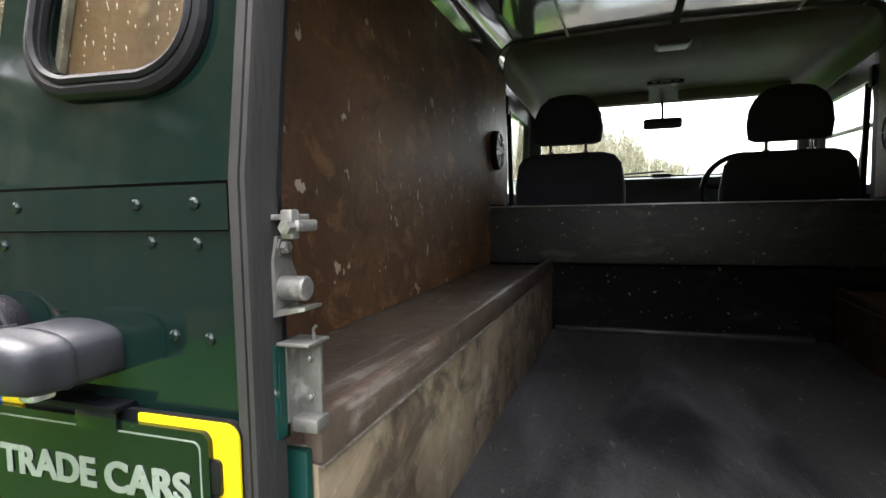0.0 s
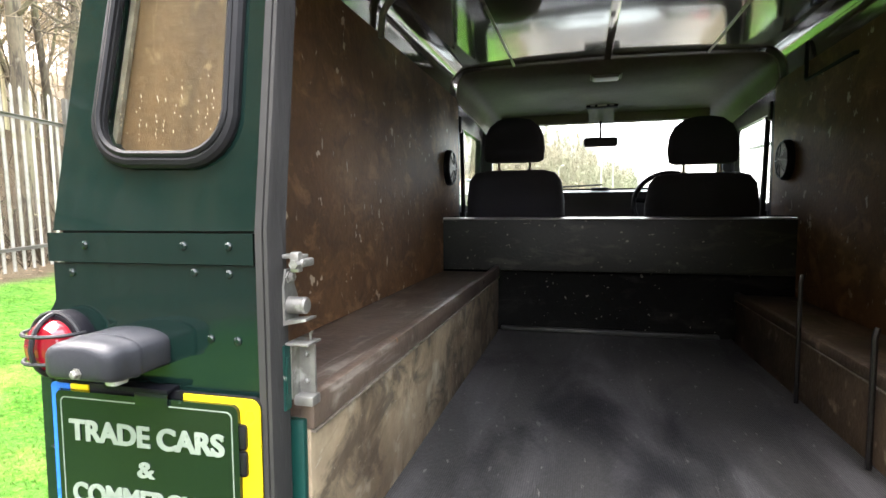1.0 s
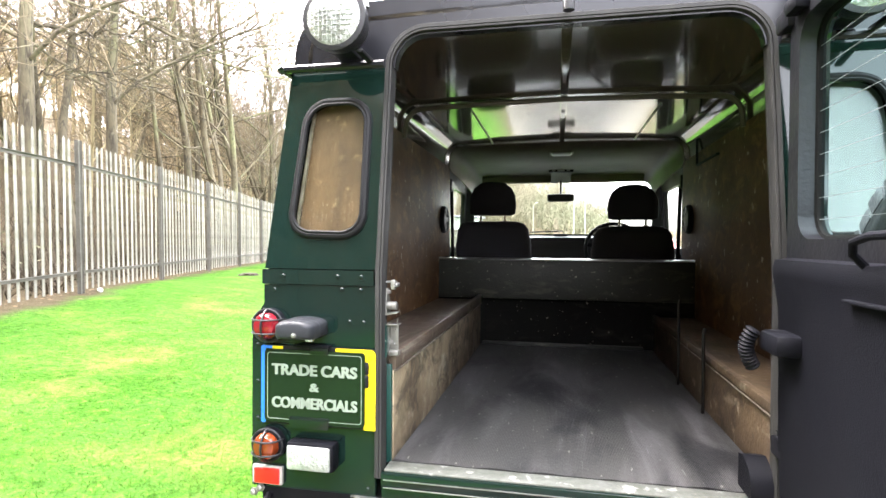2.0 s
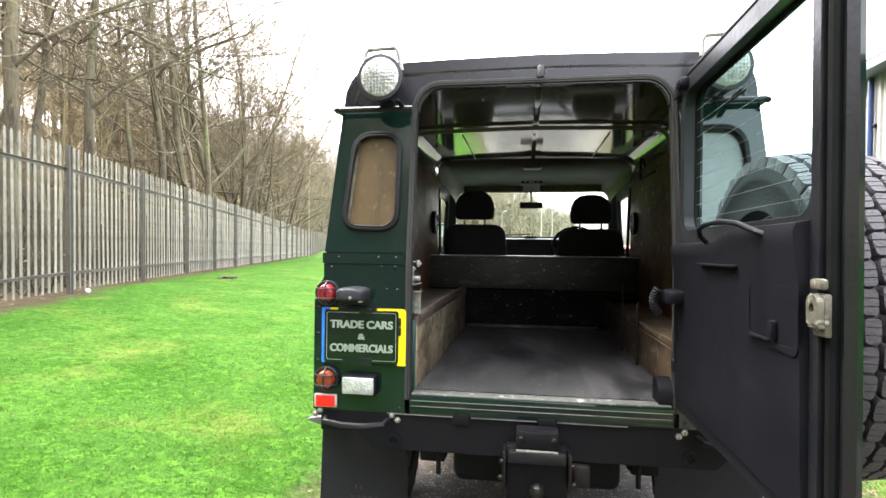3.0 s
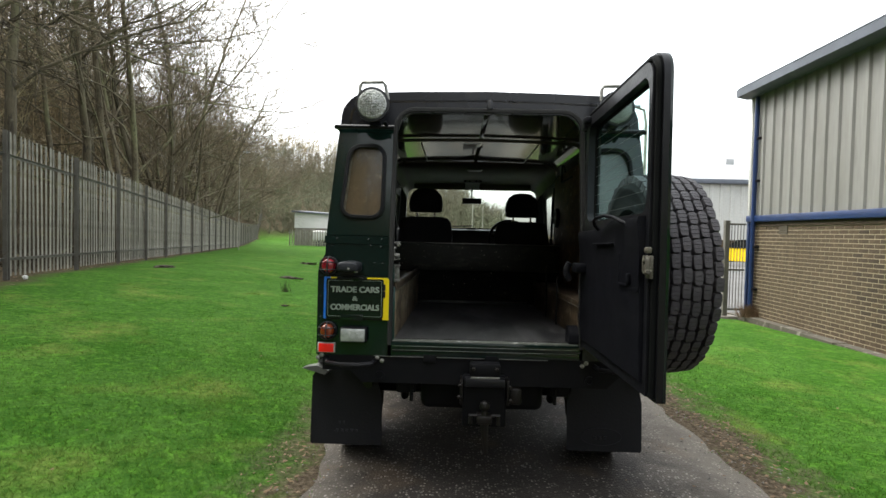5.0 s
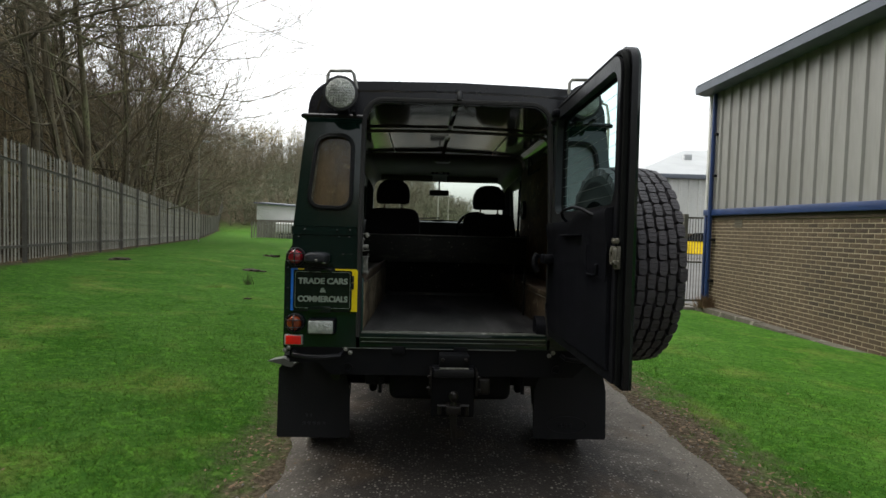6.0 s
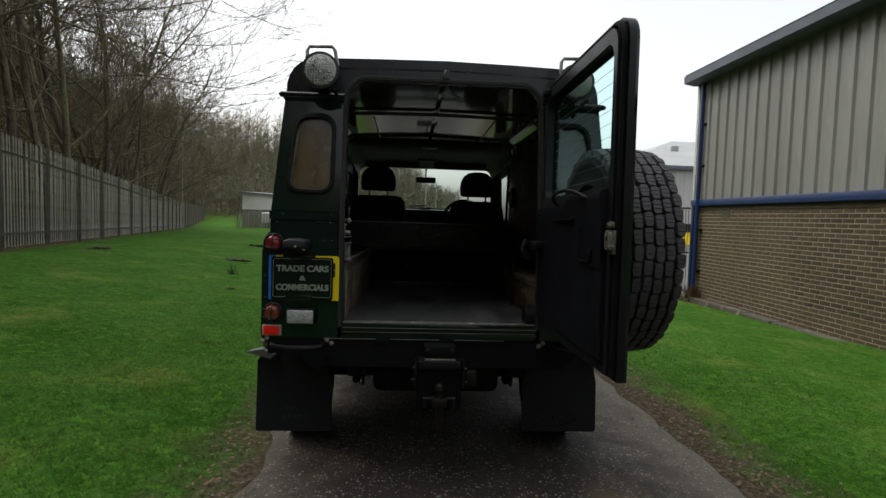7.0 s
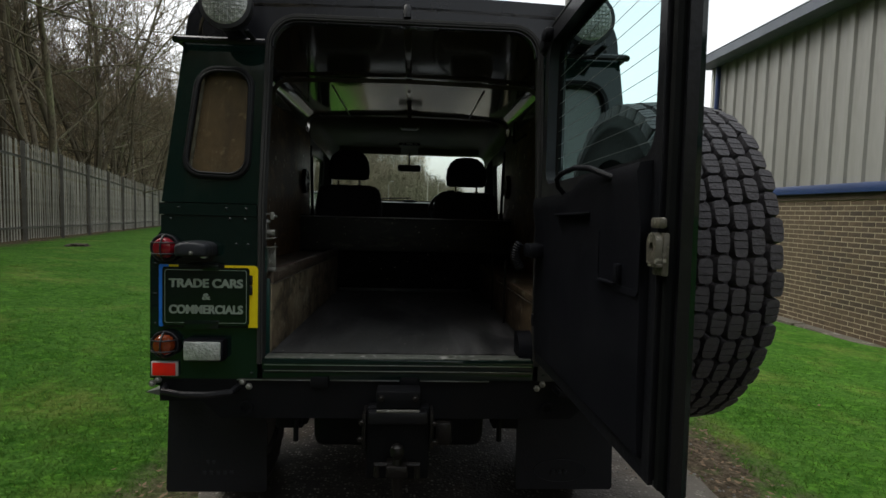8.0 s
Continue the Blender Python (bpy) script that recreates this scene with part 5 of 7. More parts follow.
def build_bay():
    part("bay_floor", boxed(-0.50, 0.52, 0.06, BAY_Y + 0.034, 0.825, 0.838), "chassis", car)
    # rubber mat with a wavy rear edge
    bm = bmesh.new()
    nx, ny = 40, 30
    grid = []
    for j in range(ny + 1):
        row = []
        for i in range(nx + 1):
            x = -0.452 + 0.945 * i / nx
            y0 = 0.052 + 0.006 * noise.noise((x * 9, 0, 1)) + 0.012 * ramp01(abs(x), 0.40, 0.45)
            y = y0 + (BAY_Y + 0.035 - y0) * (j / ny)
            z = 0.846 + 0.003 * noise.noise((x * 5, y * 3, 2)) + (0.004 * noise.noise((x * 14, 0, 5)) if j == 0 else 0)
            row.append(bm.verts.new((x, y, z)))
        grid.append(row)
    for a, b in zip(grid, grid[1:]):
        for i in range(nx):
            bm.faces.new((a[i], a[i + 1], b[i + 1], b[i]))
    low = [bm.verts.new((v.co.x, v.co.y + 0.001, v.co.z - 0.007)) for v in grid[0]]
    for i in range(nx):
        bm.faces.new((low[i], low[i + 1], grid[0][i + 1], grid[0][i]))
    part("rubber_mat", bm, "mat", car, "scuffed grey-black rubber bay mat")
    for s in (-1, 1):
        end = BAY_Y
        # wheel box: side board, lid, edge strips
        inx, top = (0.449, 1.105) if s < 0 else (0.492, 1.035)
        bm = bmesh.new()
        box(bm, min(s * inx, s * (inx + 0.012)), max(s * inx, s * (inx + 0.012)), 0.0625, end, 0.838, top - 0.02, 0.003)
        part("wheel_box_side", bm, "boxply" if s < 0 else "boxdark", car, "mud-stained plywood wheel box side" if s < 0 else "darker streaked plywood wheel box side")
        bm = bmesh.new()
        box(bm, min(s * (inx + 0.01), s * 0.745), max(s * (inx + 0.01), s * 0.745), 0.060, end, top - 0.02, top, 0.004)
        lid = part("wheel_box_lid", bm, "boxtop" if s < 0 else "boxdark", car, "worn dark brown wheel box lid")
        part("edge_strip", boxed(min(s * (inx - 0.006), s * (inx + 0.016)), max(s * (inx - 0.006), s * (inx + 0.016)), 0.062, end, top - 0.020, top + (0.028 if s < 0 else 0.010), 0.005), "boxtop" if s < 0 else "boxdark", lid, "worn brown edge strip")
        # thin pale strip paints the edge highlight in along with the wear
        part("edge_line", boxed(min(s * (inx - 0.007), s * (inx + 0.002)), max(s * (inx - 0.007), s * (inx + 0.002)), 0.064, end - 0.004, top - 0.0235, top - 0.0205), "arris", lid, "pale line of wear and painted highlight")
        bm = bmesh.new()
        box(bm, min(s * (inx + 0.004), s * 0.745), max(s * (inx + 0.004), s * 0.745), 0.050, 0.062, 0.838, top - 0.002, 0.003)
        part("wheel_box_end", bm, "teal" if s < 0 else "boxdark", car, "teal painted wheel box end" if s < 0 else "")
        # side lining, leaning with the hardtop
        bm = bmesh.new()
        sheet(bm, [[(0.060, top + 0.002), (BAY_Y - 0.02, top + 0.002), (BAY_Y - 0.02, 1.345), (2.05, 1.345), (2.05, 1.905), (0.085, 1.905)]], lambda u, v, w: (s * (LINING_X + 0.006 - w), u, v), 0.0, 0.006)
        part("side_lining", bm, "hardboard", car, "scuffed brown hardboard side lining")
        # loudspeaker
        c = (s * LINING_X, 1.83 if s < 0 else 1.87, 1.565)
        bm = lathe(bmesh.new(), [(0.080, 0.0), (0.080, 0.016), (0.072, 0.026), (0.066, 0.026), (0.060, 0.018)], c, (-s, 0, 0), 32)
        sp = part("loudspeaker", bm, "trim", car, "round black loudspeaker on the side lining")
        bm = lathe(bmesh.new(), [(0.066, 0.023), (0.045, 0.011), (0.027, 0.007), (0.020, 0.019), (0.0, 0.023)], c, (-s, 0, 0), 32)
        part("speaker_cone", bm, "grille", sp)
        bm = bmesh.new()
        for k in range(8):
            a = k * math.tau / 8
            tube(bm, [(c[0] - s * 0.027, c[1] + 0.066 * math.cos(a), c[2] + 0.066 * math.sin(a)), (c[0] - s * 0.030, c[1] + 0.018 * math.cos(a), c[2] + 0.018 * math.sin(a))], 0.0022, 5)
        part("speaker_spokes", bm, "plastic", sp)
    for y, h, x in ((1.05, 1.20, 0.470), (0.66, 1.14, 0.470)):
        bm = bmesh.new()
        tube(bm, [(x, y, 0.85), (x, y, h - 0.02), (x + 0.006, y + 0.004, h)], 0.006, 6)
        part("lashing_rod", bm, "steel", car, "thin rusty lashing rod")
    # bulkhead: lower panel with painted-in shade, proud upper box and its bright top edge
    part("bulkhead_panel", boxed(-0.75, 0.75, BAY_Y + 0.035, BAY_Y + 0.055, 0.73, 1.15), "bulklow", car, "scuffed bulkhead panel, darkened as if shaded by the upper box")
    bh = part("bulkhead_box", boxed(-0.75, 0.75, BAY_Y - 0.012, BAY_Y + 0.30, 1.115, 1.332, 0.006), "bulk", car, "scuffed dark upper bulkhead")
    part("bulkhead_cap", boxed(-0.75, 0.75, BAY_Y - 0.016, BAY_Y + 0.30, 1.332, 1.338, 0.002), "alloy", bh, "bare metal bulkhead capping")
    part("bulkhead_sill", boxed(-0.44, 0.44, BAY_Y + 0.012, BAY_Y + 0.034, 0.846, 0.866, 0.004), "bulk", bh)
    # lock strikers on the jamb: stop arm, barrel bracket and latch channel
    st = part("door_striker", boxed(-0.466, -0.434, 0.020, 0.040, 1.322, 1.327, 0.001), "zinc", car, "worn zinc door strikers bolted to the jamb")
    bm = boxed(-0.446, -0.428, 0.014, 0.044, 1.312, 1.322, 0.002)
    box(bm, -0.444, -0.432, 0.010, 0.022, 1.306, 1.331, 0.002)
    tube(bm, [(-0.436, 0.004, 1.316), (-0.436, 0.020, 1.316)], 0.006, 6)
    part("striker_tongue", bm, "zinc", st)
    bm = bmesh.new()
    sheet(bm, [[(0.018, 1.238), (0.052, 1.238), (0.052, 1.271), (0.044, 1.286), (0.040, 1.308), (0.024, 1.308), (0.018, 1.286)]], yz, -0.462, -0.457)
    part("striker_plate", bm, "zinc", st)
    bm = lathe(bmesh.new(), [(0.0, 0.0), (0.011, 0.0), (0.011, 0.024), (0.0095, 0.026), (0.0, 0.026)], (-0.458, 0.030, 1.262), (1, 0, 0), 20)
    part("striker_pin", bm, "zinc", st)
    bm = bmesh.new()
    extrude(bm, [(-0.460, 1.237), (-0.428, 1.244), (-0.428, 1.247), (-0.460, 1.243)], xz, 0.018, 0.046)
    part("striker_lip", bm, "zinc", st)
    share("bolt", BOLT, st, pose(-0.457, 0.030, 1.298, 0, 0, 90) @ Matrix.Scale(0.7, 4))
    bm = bmesh.new()
    sheet(bm, [[(0.030, 1.138), (0.056, 1.138), (0.056, 1.214), (0.030, 1.214)]], yz, -0.460, -0.456)
    latch = part("latch_plate", bm, "zinc", st)
    part("latch_backing", boxed(-0.4605, -0.4575, 0.015, 0.0295, 1.128, 1.212), "teal", latch, "chipped teal painted backing plate")
    part("latch_slot", boxed(-0.4574, -0.4560, 0.018, 0.023, 1.150, 1.196, 0.0004), "teal", latch, "chipped teal paint inside the slot")
    part("latch_flange", boxed(-0.457, -0.434, 0.050, 0.055, 1.140, 1.212, 0.001), "zinc", latch)
    part("latch_lip", boxed(-0.460, -0.427, 0.020, 0.056, 1.211, 1.2145, 0.001), "zinc", latch)
    part("latch_foot", boxed(-0.458, -0.430, 0.034, 0.058, 1.128, 1.142, 0.003), "zinc", latch)
    for z in (1.158, 1.194):
        share("bolt", BOLT, latch, pose(-0.445, 0.050, z) @ Matrix.Scale(0.45, 4))
    tube(bm := bmesh.new(), [(-0.434, 0.040, 1.214), (-0.434, 0.040, 1.224), (-0.431, 0.040, 1.227)], 0.0016, 5)
    part("latch_wire", bm, "zinc", latch)


build_bay()


def build_ceiling():
    bm = bmesh.new()
    a, b = roof_profile(0.045), roof_profile(0.057)
    extrude(bm, a + b[::-1], lambda u, v, w: (u, w, v), 0.075, 2.02, 8)
    part("roof_lining", bm, "lining", car, "glossy pale roof lining")
    # side rails are short and pale: sky caught on their edges, painted in
    for x in (-0.41, 0.0, 0.41):
        w = 0.015 if x == 0 else 0.005
        bm = boxed(x - w, x + w, 0.10 if x == 0 else 1.15, 1.98, 2.030, 2.042, 0.002)
        part("roof_rail", bm, "lining" if x == 0 else "railpale", car, "grey roof rail, side rails paled as if catching the sky")
    bm = bmesh.new()
    prof = [(x * 0.985, z - 0.012) for x, z in roof_profile(0.060)]
    tube(bm, [(x, 0.98, z) for x, z in prof], 0.011, 8)
    part("roof_hoop", bm, "hoop", car, "olive painted roof hoop")
    # cab headliner: dropped panel with its rear edge, sloping to the screen
    bm = bmesh.new()
    n = 18
    rows = []
    for y, drop in ((1.98, 0.0), (2.03, 0.02), (2.4, 0.045), (2.75, 0.085), (2.88, 0.125)):
        rows.append([bm.verts.new((x * (0.99 - 0.04 * (y - 1.98)), y, z - drop - 0.05 * (1 - (x / 0.75) ** 2) * (y > 2.0) * 0.4 + 0.006 * noise.noise((x * 6, y * 5, 0)))) for x, z in roof_profile(0.062, 7)])
    for p, q in zip(rows, rows[1:]):
        for i in range(len(p) - 1):
            bm.faces.new((p[i], p[i + 1], q[i + 1], q[i]))
    hl = part("cab_headliner", bm, "headliner", car, "sagging grey-beige vinyl headliner", angle=60)
    sol = hl.modifiers.new("thickness", "SOLIDIFY")
    sol.thickness = 0.008
    bm = boxed(-0.072, 0.072, -0.052, 0.052, -0.016, 0.004, 0.010, 3)
    dome = part("dome_lamp", bm, "headliner", car, "rounded rectangular interior lamp")
    part("lamp_lens", boxed(-0.060, 0.060, -0.042, 0.042, -0.024, -0.010, 0.010, 3), "lamp_white", dome, "grey opal lamp lens")
    dome.matrix_basis = pose(0, 2.10, 1.996, -4)
    bm = boxed(-0.085, 0.085, -0.02, 0.02, -0.02, 0.0, 0.006)
    ml = part("map_lamp", bm, "trim", car, "small switch panel on the headliner")
    ml.matrix_basis = pose(0, 2.60, 1.948, -8)
    for x in (-0.05, 0.05):
        part("switch", boxed(x - 0.012, x + 0.012, -0.024, -0.018, -0.015, -0.004, 0.002), "alloy", ml)
    part("map_lens", boxed(-0.025, 0.025, -0.025, -0.018, -0.016, -0.004, 0.002), "reflim", ml)
    # coat hooks and a rail on the right wall
    bm = bmesh.new()
    tube(bm, [(0.70, 1.70, 1.985), (0.683, 1.70, 1.97), (0.683, 1.70, 1.845), (0.683, 1.69, 1.838), (0.683, 1.33, 1.838), (0.700, 1.315, 1.838)], 0.007, 6)
    part("wall_rail", bm, "chassis", car, "thin dark rail on the lining")
    bm = bmesh.new()
    tube(bm, [(-0.735, 0.32, 1.80), (-0.70, 0.32, 1.80), (-0.695, 0.32, 1.785)], 0.009, 8)
    part("coat_hook", bm, "zinc", car)


build_ceiling()


def build_seat(x, label, turn):
    seat = new("seat")
    seat.parent = car
    tagged(seat, label)
    seat.matrix_basis = pose(x, 2.16, 0.995 if x < 0 else 0.966, 0, 0, turn)
    bm = bmesh.new()
    rows = []
    for z, hw, d, off in ((0.0, 0.235, 0.075, 0.0), (0.25, 0.240, 0.075, -0.02), (0.42, 0.238, 0.065, -0.045), (0.52, 0.222, 0.055, -0.06), (0.555, 0.195, 0.042, -0.068), (0.568, 0.15, 0.025, -0.07)):
        ring = []
        for k in range(28):
            a = math.tau * k / 28
            c, s_ = math.cos(a), math.sin(a)
            ring.append(bm.verts.new((hw * math.copysign(abs(c) ** 0.45, c), off + d * math.copysign(abs(s_) ** 0.6, s_), z)))
        rows.append(ring)
    for p, q in zip(rows, rows[1:]):
        for i in range(28):
            bm.faces.new((p[i], p[(i + 1) % 28], q[(i + 1) % 28], q[i]))
    bm.faces.new(rows[0][::-1])
    bm.faces.new(rows[-1])
    part("backrest", bm, "seat", seat, angle=60)
    part("cushion", boxed(-0.24, 0.24, 0.02, 0.52, -0.08, 0.06, 0.04, 3), "seat", seat)
    bm = bmesh.new()
    rows = []
    for z, hw, d in ((0.605, 0.118, 0.030), (0.615, 0.140, 0.045), (0.67, 0.147, 0.055), (0.73, 0.140, 0.055), (0.775, 0.118, 0.048), (0.805, 0.080, 0.036), (0.815, 0.035, 0.016)):
        rows.append([bm.verts.new((hw * math.copysign(abs(math.cos(a)) ** 0.7, math.cos(a)), -0.085 + d * math.copysign(abs(math.sin(a)) ** 0.7, math.sin(a)), z)) for a in np.linspace(0, math.tau, 25)[:-1]])
    for p, q in zip(rows, rows[1:]):
        for i in range(24):
            bm.faces.new((p[i], p[(i + 1) % 24], q[(i + 1) % 24], q[i]))
    bm.faces.new(rows[0][::-1])
    bm.faces.new(rows[-1])
    part("headrest", bm, "seat", seat, "padded charcoal headrest", angle=60)
    for sx in (-0.075, 0.075):
        bm = bmesh.new()
        tube(bm, [(sx, -0.075, 0.55), (sx, -0.083, 0.62)], 0.007, 8)
        tube(bm, [(sx, -0.073, 0.56), (sx, -0.074, 0.575)], 0.014, 8)
        part("headrest_post", bm, "chrome", seat, "bright headrest post")


build_seat(-0.42, "charcoal cloth passenger seat with separate headrest", 0)
build_seat(0.425, "charcoal cloth driver seat with separate headrest", -6)
part("cubby_box", boxed(-0.16, 0.16, 2.06, 2.7, 0.95, 1.25, 0.02), "dash", car)
part("cab_floor", boxed(-0.78, 0.78, 1.98, 3.0, 0.66, 0.70), "dash", car)


def build_rear_door():
    """The open rear door, drawn in its own plane: u along it from the hinge, v up, w outwards."""
    door = new("rear_door")
    door.parent = car
    tagged(door, "open dark green rear door with black trim and glazed upper half")
    door.matrix_basis = pose(0.468, -0.020, -0.035)

    def at(u, v, w):
        return (w, -u, v)
    W, B, T = 0.935, 0.868, 2.0
    outer = [(0.0, B), (W - 0.004, B), (W, B + 0.01), (W, T - 0.09)] + arc(W - 0.085, T - 0.085, 0.085, 0, 90, 6) + arc(0.085, T - 0.085, 0.085, 90, 180, 6)
    hole = rounded_poly([(0.075, 1.475), (W - 0.058, 1.475), (W - 0.058, 1.925), (0.075, 1.925)], 0.05)
    part("door_skin", sheet(bmesh.new(), [outer, hole], at, 0.041, 0.050), "green", door, "dark green outer door skin")
    part("door_rim", sheet(bmesh.new(), [outer, hole], at, 0.020, 0.041), "black", door, "black folded door edge")
    inner = [(0.018, B + 0.015), (W - 0.03, B + 0.015), (W - 0.03, T - 0.10)] + arc(W - 0.095, T - 0.095, 0.065, 0, 90, 6) + arc(0.095, T - 0.095, 0.065, 90, 180, 6)
    part("door_frame", sheet(bmesh.new(), [inner, hole], at, -0.006, 0.020), "black", door, "black inner door frame")
    bm = bmesh.new()
    seal = [(0.012, B + 0.02)] + [(W - 0.018, B + 0.02), (W - 0.018, T - 0.09)] + arc(W - 0.09, T - 0.09, 0.072, 0, 90, 6) + arc(0.09, T - 0.09, 0.078, 90, 180, 6)
    tube(bm, [at(u, v, 0.012) for u, v in seal], 0.012, 8, closed=True)
    part("door_edge_seal", bm, "seal", door, "black rubber door edge seal")
    bm = bmesh.new()
    tube(bm, [at(u, v, 0.034) for u, v in hole], 0.009, 8, closed=True)
    part("glass_rubber", bm, "seal", door)
    bm = sheet(bmesh.new(), [hole], at, 0.032, 0.036)
    g = part("door_pane", bm, "tinted", door, "green-tinted heated rear glass")
    g.visible_shadow = False
    for k in range(9):
        v = 1.515 + k * 0.044
        part("heater_line", boxed(0.0305, 0.0315, -(W - 0.066), -0.082, v, v + 0.0010), "heat", door)
    # moulded lower trim with its ledge, pocket and grab handle
    prof = [(-0.006, B + 0.05), (-0.016, B + 0.055), (-0.020, 1.02), (-0.022, 1.18), (-0.024, 1.33), (-0.034, 1.395), (-0.036, 1.415), (-0.030, 1.432), (-0.006, 1.436)]
    bm = bmesh.new()
    extrude(bm, prof, lambda u, v, w: (u, -w, v + (0.030 * ramp01(w, 0.42, 0.56) if v > 1.38 else 0.0)), 0.030, W - 0.060, 16)
    part("trim_panel", bm, "trim", door, "black moulded door trim")
    part("trim_shelf", boxed(-0.044, -0.026, -0.60, -0.34, 1.371, 1.377, 0.002), "trim", door, "narrow moulded ledge under the grab handle")
    pk = part("trim_pocket", sheet(bmesh.new(), [rounded(-0.875, -0.645, 1.215, 1.352, 0.02), rounded(-0.862, -0.658, 1.228, 1.340, 0.016)], lambda u, v, w: (w, u, v), -0.0255, -0.016), "trim", door, "black recessed release handle surround")
    part("pocket_lip", boxed(-0.032, -0.022, -0.765, -0.672, 1.226, 1.233, 0.002), "trim", pk)
    part("release_lever", boxed(-0.036, -0.022, -0.790, -0.772, 1.232, 1.272, 0.004), "trim", pk)
    bm = bmesh.new()
    tube(bm, [(-0.022, -0.375, 1.425), (-0.046, -0.378, 1.450), (-0.054, -0.395, 1.468), (-0.058, -0.45, 1.477), (-0.060, -0.58, 1.480), (-0.056, -0.67, 1.470), (-0.042, -0.735, 1.450), (-0.022, -0.76, 1.438)], 0.0065, 10)
    part("grab_handle", bm, "trim", door, "black rubber grab handle")
    lk = part("door_lock", boxed(-0.012, 0.000, -(W + 0.004), -(W - 0.036), 1.262, 1.336, 0.003), "lockzinc", door, "worn zinc-plated rotary door lock")
    bm = bmesh.new()
    sheet(bm, [[(0.019 * math.cos(t), 0.019 * math.sin(t)) for t in np.linspace(0, math.pi, 12)] + [(-0.017, -0.034), (0.017, -0.034)], [(0.0085 * math.cos(t), 0.0085 * math.sin(t) - 0.006) for t in np.linspace(0, math.tau, 13)[:-1]]], lambda u, v, w: (w, -(W - 0.016) + u, 1.317 + v), -0.024, -0.0125)
    part("lock_claw", bm, "lockzinc", lk, "rounded zinc claw")
    bm = boxed(-0.020, -0.004, -(W + 0.002), -(W - 0.034), 1.343, 1.362, 0.005)
    part("lock_cap", bm, "lockzinc", lk)
    part("lock_foot", boxed(-0.022, -0.010, -(W + 0.003), -(W - 0.034), 1.276, 1.283, 0.002), "lockzinc", lk)
    bm = bmesh.new()
    tube(bm, [(-0.012, -(W - 0.016), 1.311), (-0.018, -(W - 0.016), 1.311)], 0.008, 10)
    part("lock_pin", bm, "steel", lk)
    # wiper parked across the foot of the glass
    bm = bmesh.new()
    tube(bm, [at(0.60, 1.497, 0.058), at(0.72, 1.508, 0.062), at(0.885, 1.525, 0.058)], 0.0055, 6)
    tube(bm, [at(0.46, 1.47, 0.056), at(0.60, 1.497, 0.062)], 0.008, 6)
    part("wiper", bm, "black", door, "black rear wiper across the glass")
    # ribbed cable sleeve and its black housing near the hinge
    bm = bmesh.new()
    box(bm, -0.070, -0.006, -0.15, -0.050, 1.240, 1.285, 0.012)
    part("cable_housing", bm, "trim", door, "black cable housing")
    bm = bmesh.new()
    pts = [(-0.070 - 0.022 * math.sin((0.15 + 0.80 * t) * math.pi), -0.060 + 0.02 * t, 1.285 - 0.085 * t) for t in np.linspace(0, 1, 25)]
    tube(bm, pts, [0.0165 if k % 2 else 0.0130 for k in range(25)], 12)
    part("cable_sleeve", bm, "trim", door, "ribbed black rubber cable sleeve")
    for z in (1.945, 1.40, 1.02):
        bm = bmesh.new()
        tube(bm, [(0.0, 0.006, z - 0.03), (0.0, 0.006, z + 0.03)], 0.011, 10)
        box(bm, -0.02, 0.03, -0.05, 0.015, z - 0.02, z + 0.02, 0.004)
        part("hinge", bm, "black", door)
    part("wiper_motor", boxed(-0.034, 0.0, -0.12, -0.06, 1.935, 1.968, 0.010), "trim", door)


build_rear_door()
build_wheel("spare_wheel", pose(0.624, -0.500, 1.228, 10, 0, 0), car)
bm = bmesh.new()
tube(bm, [(0.50, -0.50, 1.235), (0.64, -0.50, 1.235)], 0.06, 12)
part("spare_carrier", bm, "black", car)
# step box at the foot of the right jamb
bm = bmesh.new()
extrude(bm, [(0.0, 0.848), (0.09, 0.848), (0.09, 0.925), (0.06, 0.932), (0.02, 0.915), (0.0, 0.885)], yz, 0.412, 0.462)
part("door_stay", bm, "trim", car, "black door stay housing at the sill")


# ---- palisade fence ----
def pale_mesh():
    prof = [(-0.029, 0.0), (-0.018, 0.009), (-0.007, 0.0), (0.007, 0.0), (0.018, 0.009), (0.029, 0.0)]
    out = prof + [(x, y - 0.006) for x, y in prof[::-1]]
    bm = bmesh.new()
    n = len(out)
    lo = [bm.verts.new((x, y, 0.0)) for x, y in out]
    mid = [bm.verts.new((x, y, 2.22)) for x, y in out]
    top = [bm.verts.new((x * 0.25 + (0.012 if x > 0.015 else -0.012 if x < -0.015 else 0), y - 0.004, 2.33 if abs(x) < 0.012 else 2.30)) for x, y in out]
    for a, b in ((lo, mid), (mid, top)):
        for i in range(n):
            bm.faces.new((a[i], a[(i + 1) % n], b[(i + 1) % n], b[i]))
    bm.faces.new(lo[::-1])
    bm.faces.new(top)
    return finish("pale", bm, "galv", smooth=False)


def fence_at(s, off=0.0):
    x, y = FENCE_A[0] + FENCE_D[0] * s + FENCE_N[0] * off, FENCE_A[1] + FENCE_D[1] * s + FENCE_N[1] * off
    return x, y


def fence_z(s):
    x, y = fence_at(s)
    return ground_z(x, y)


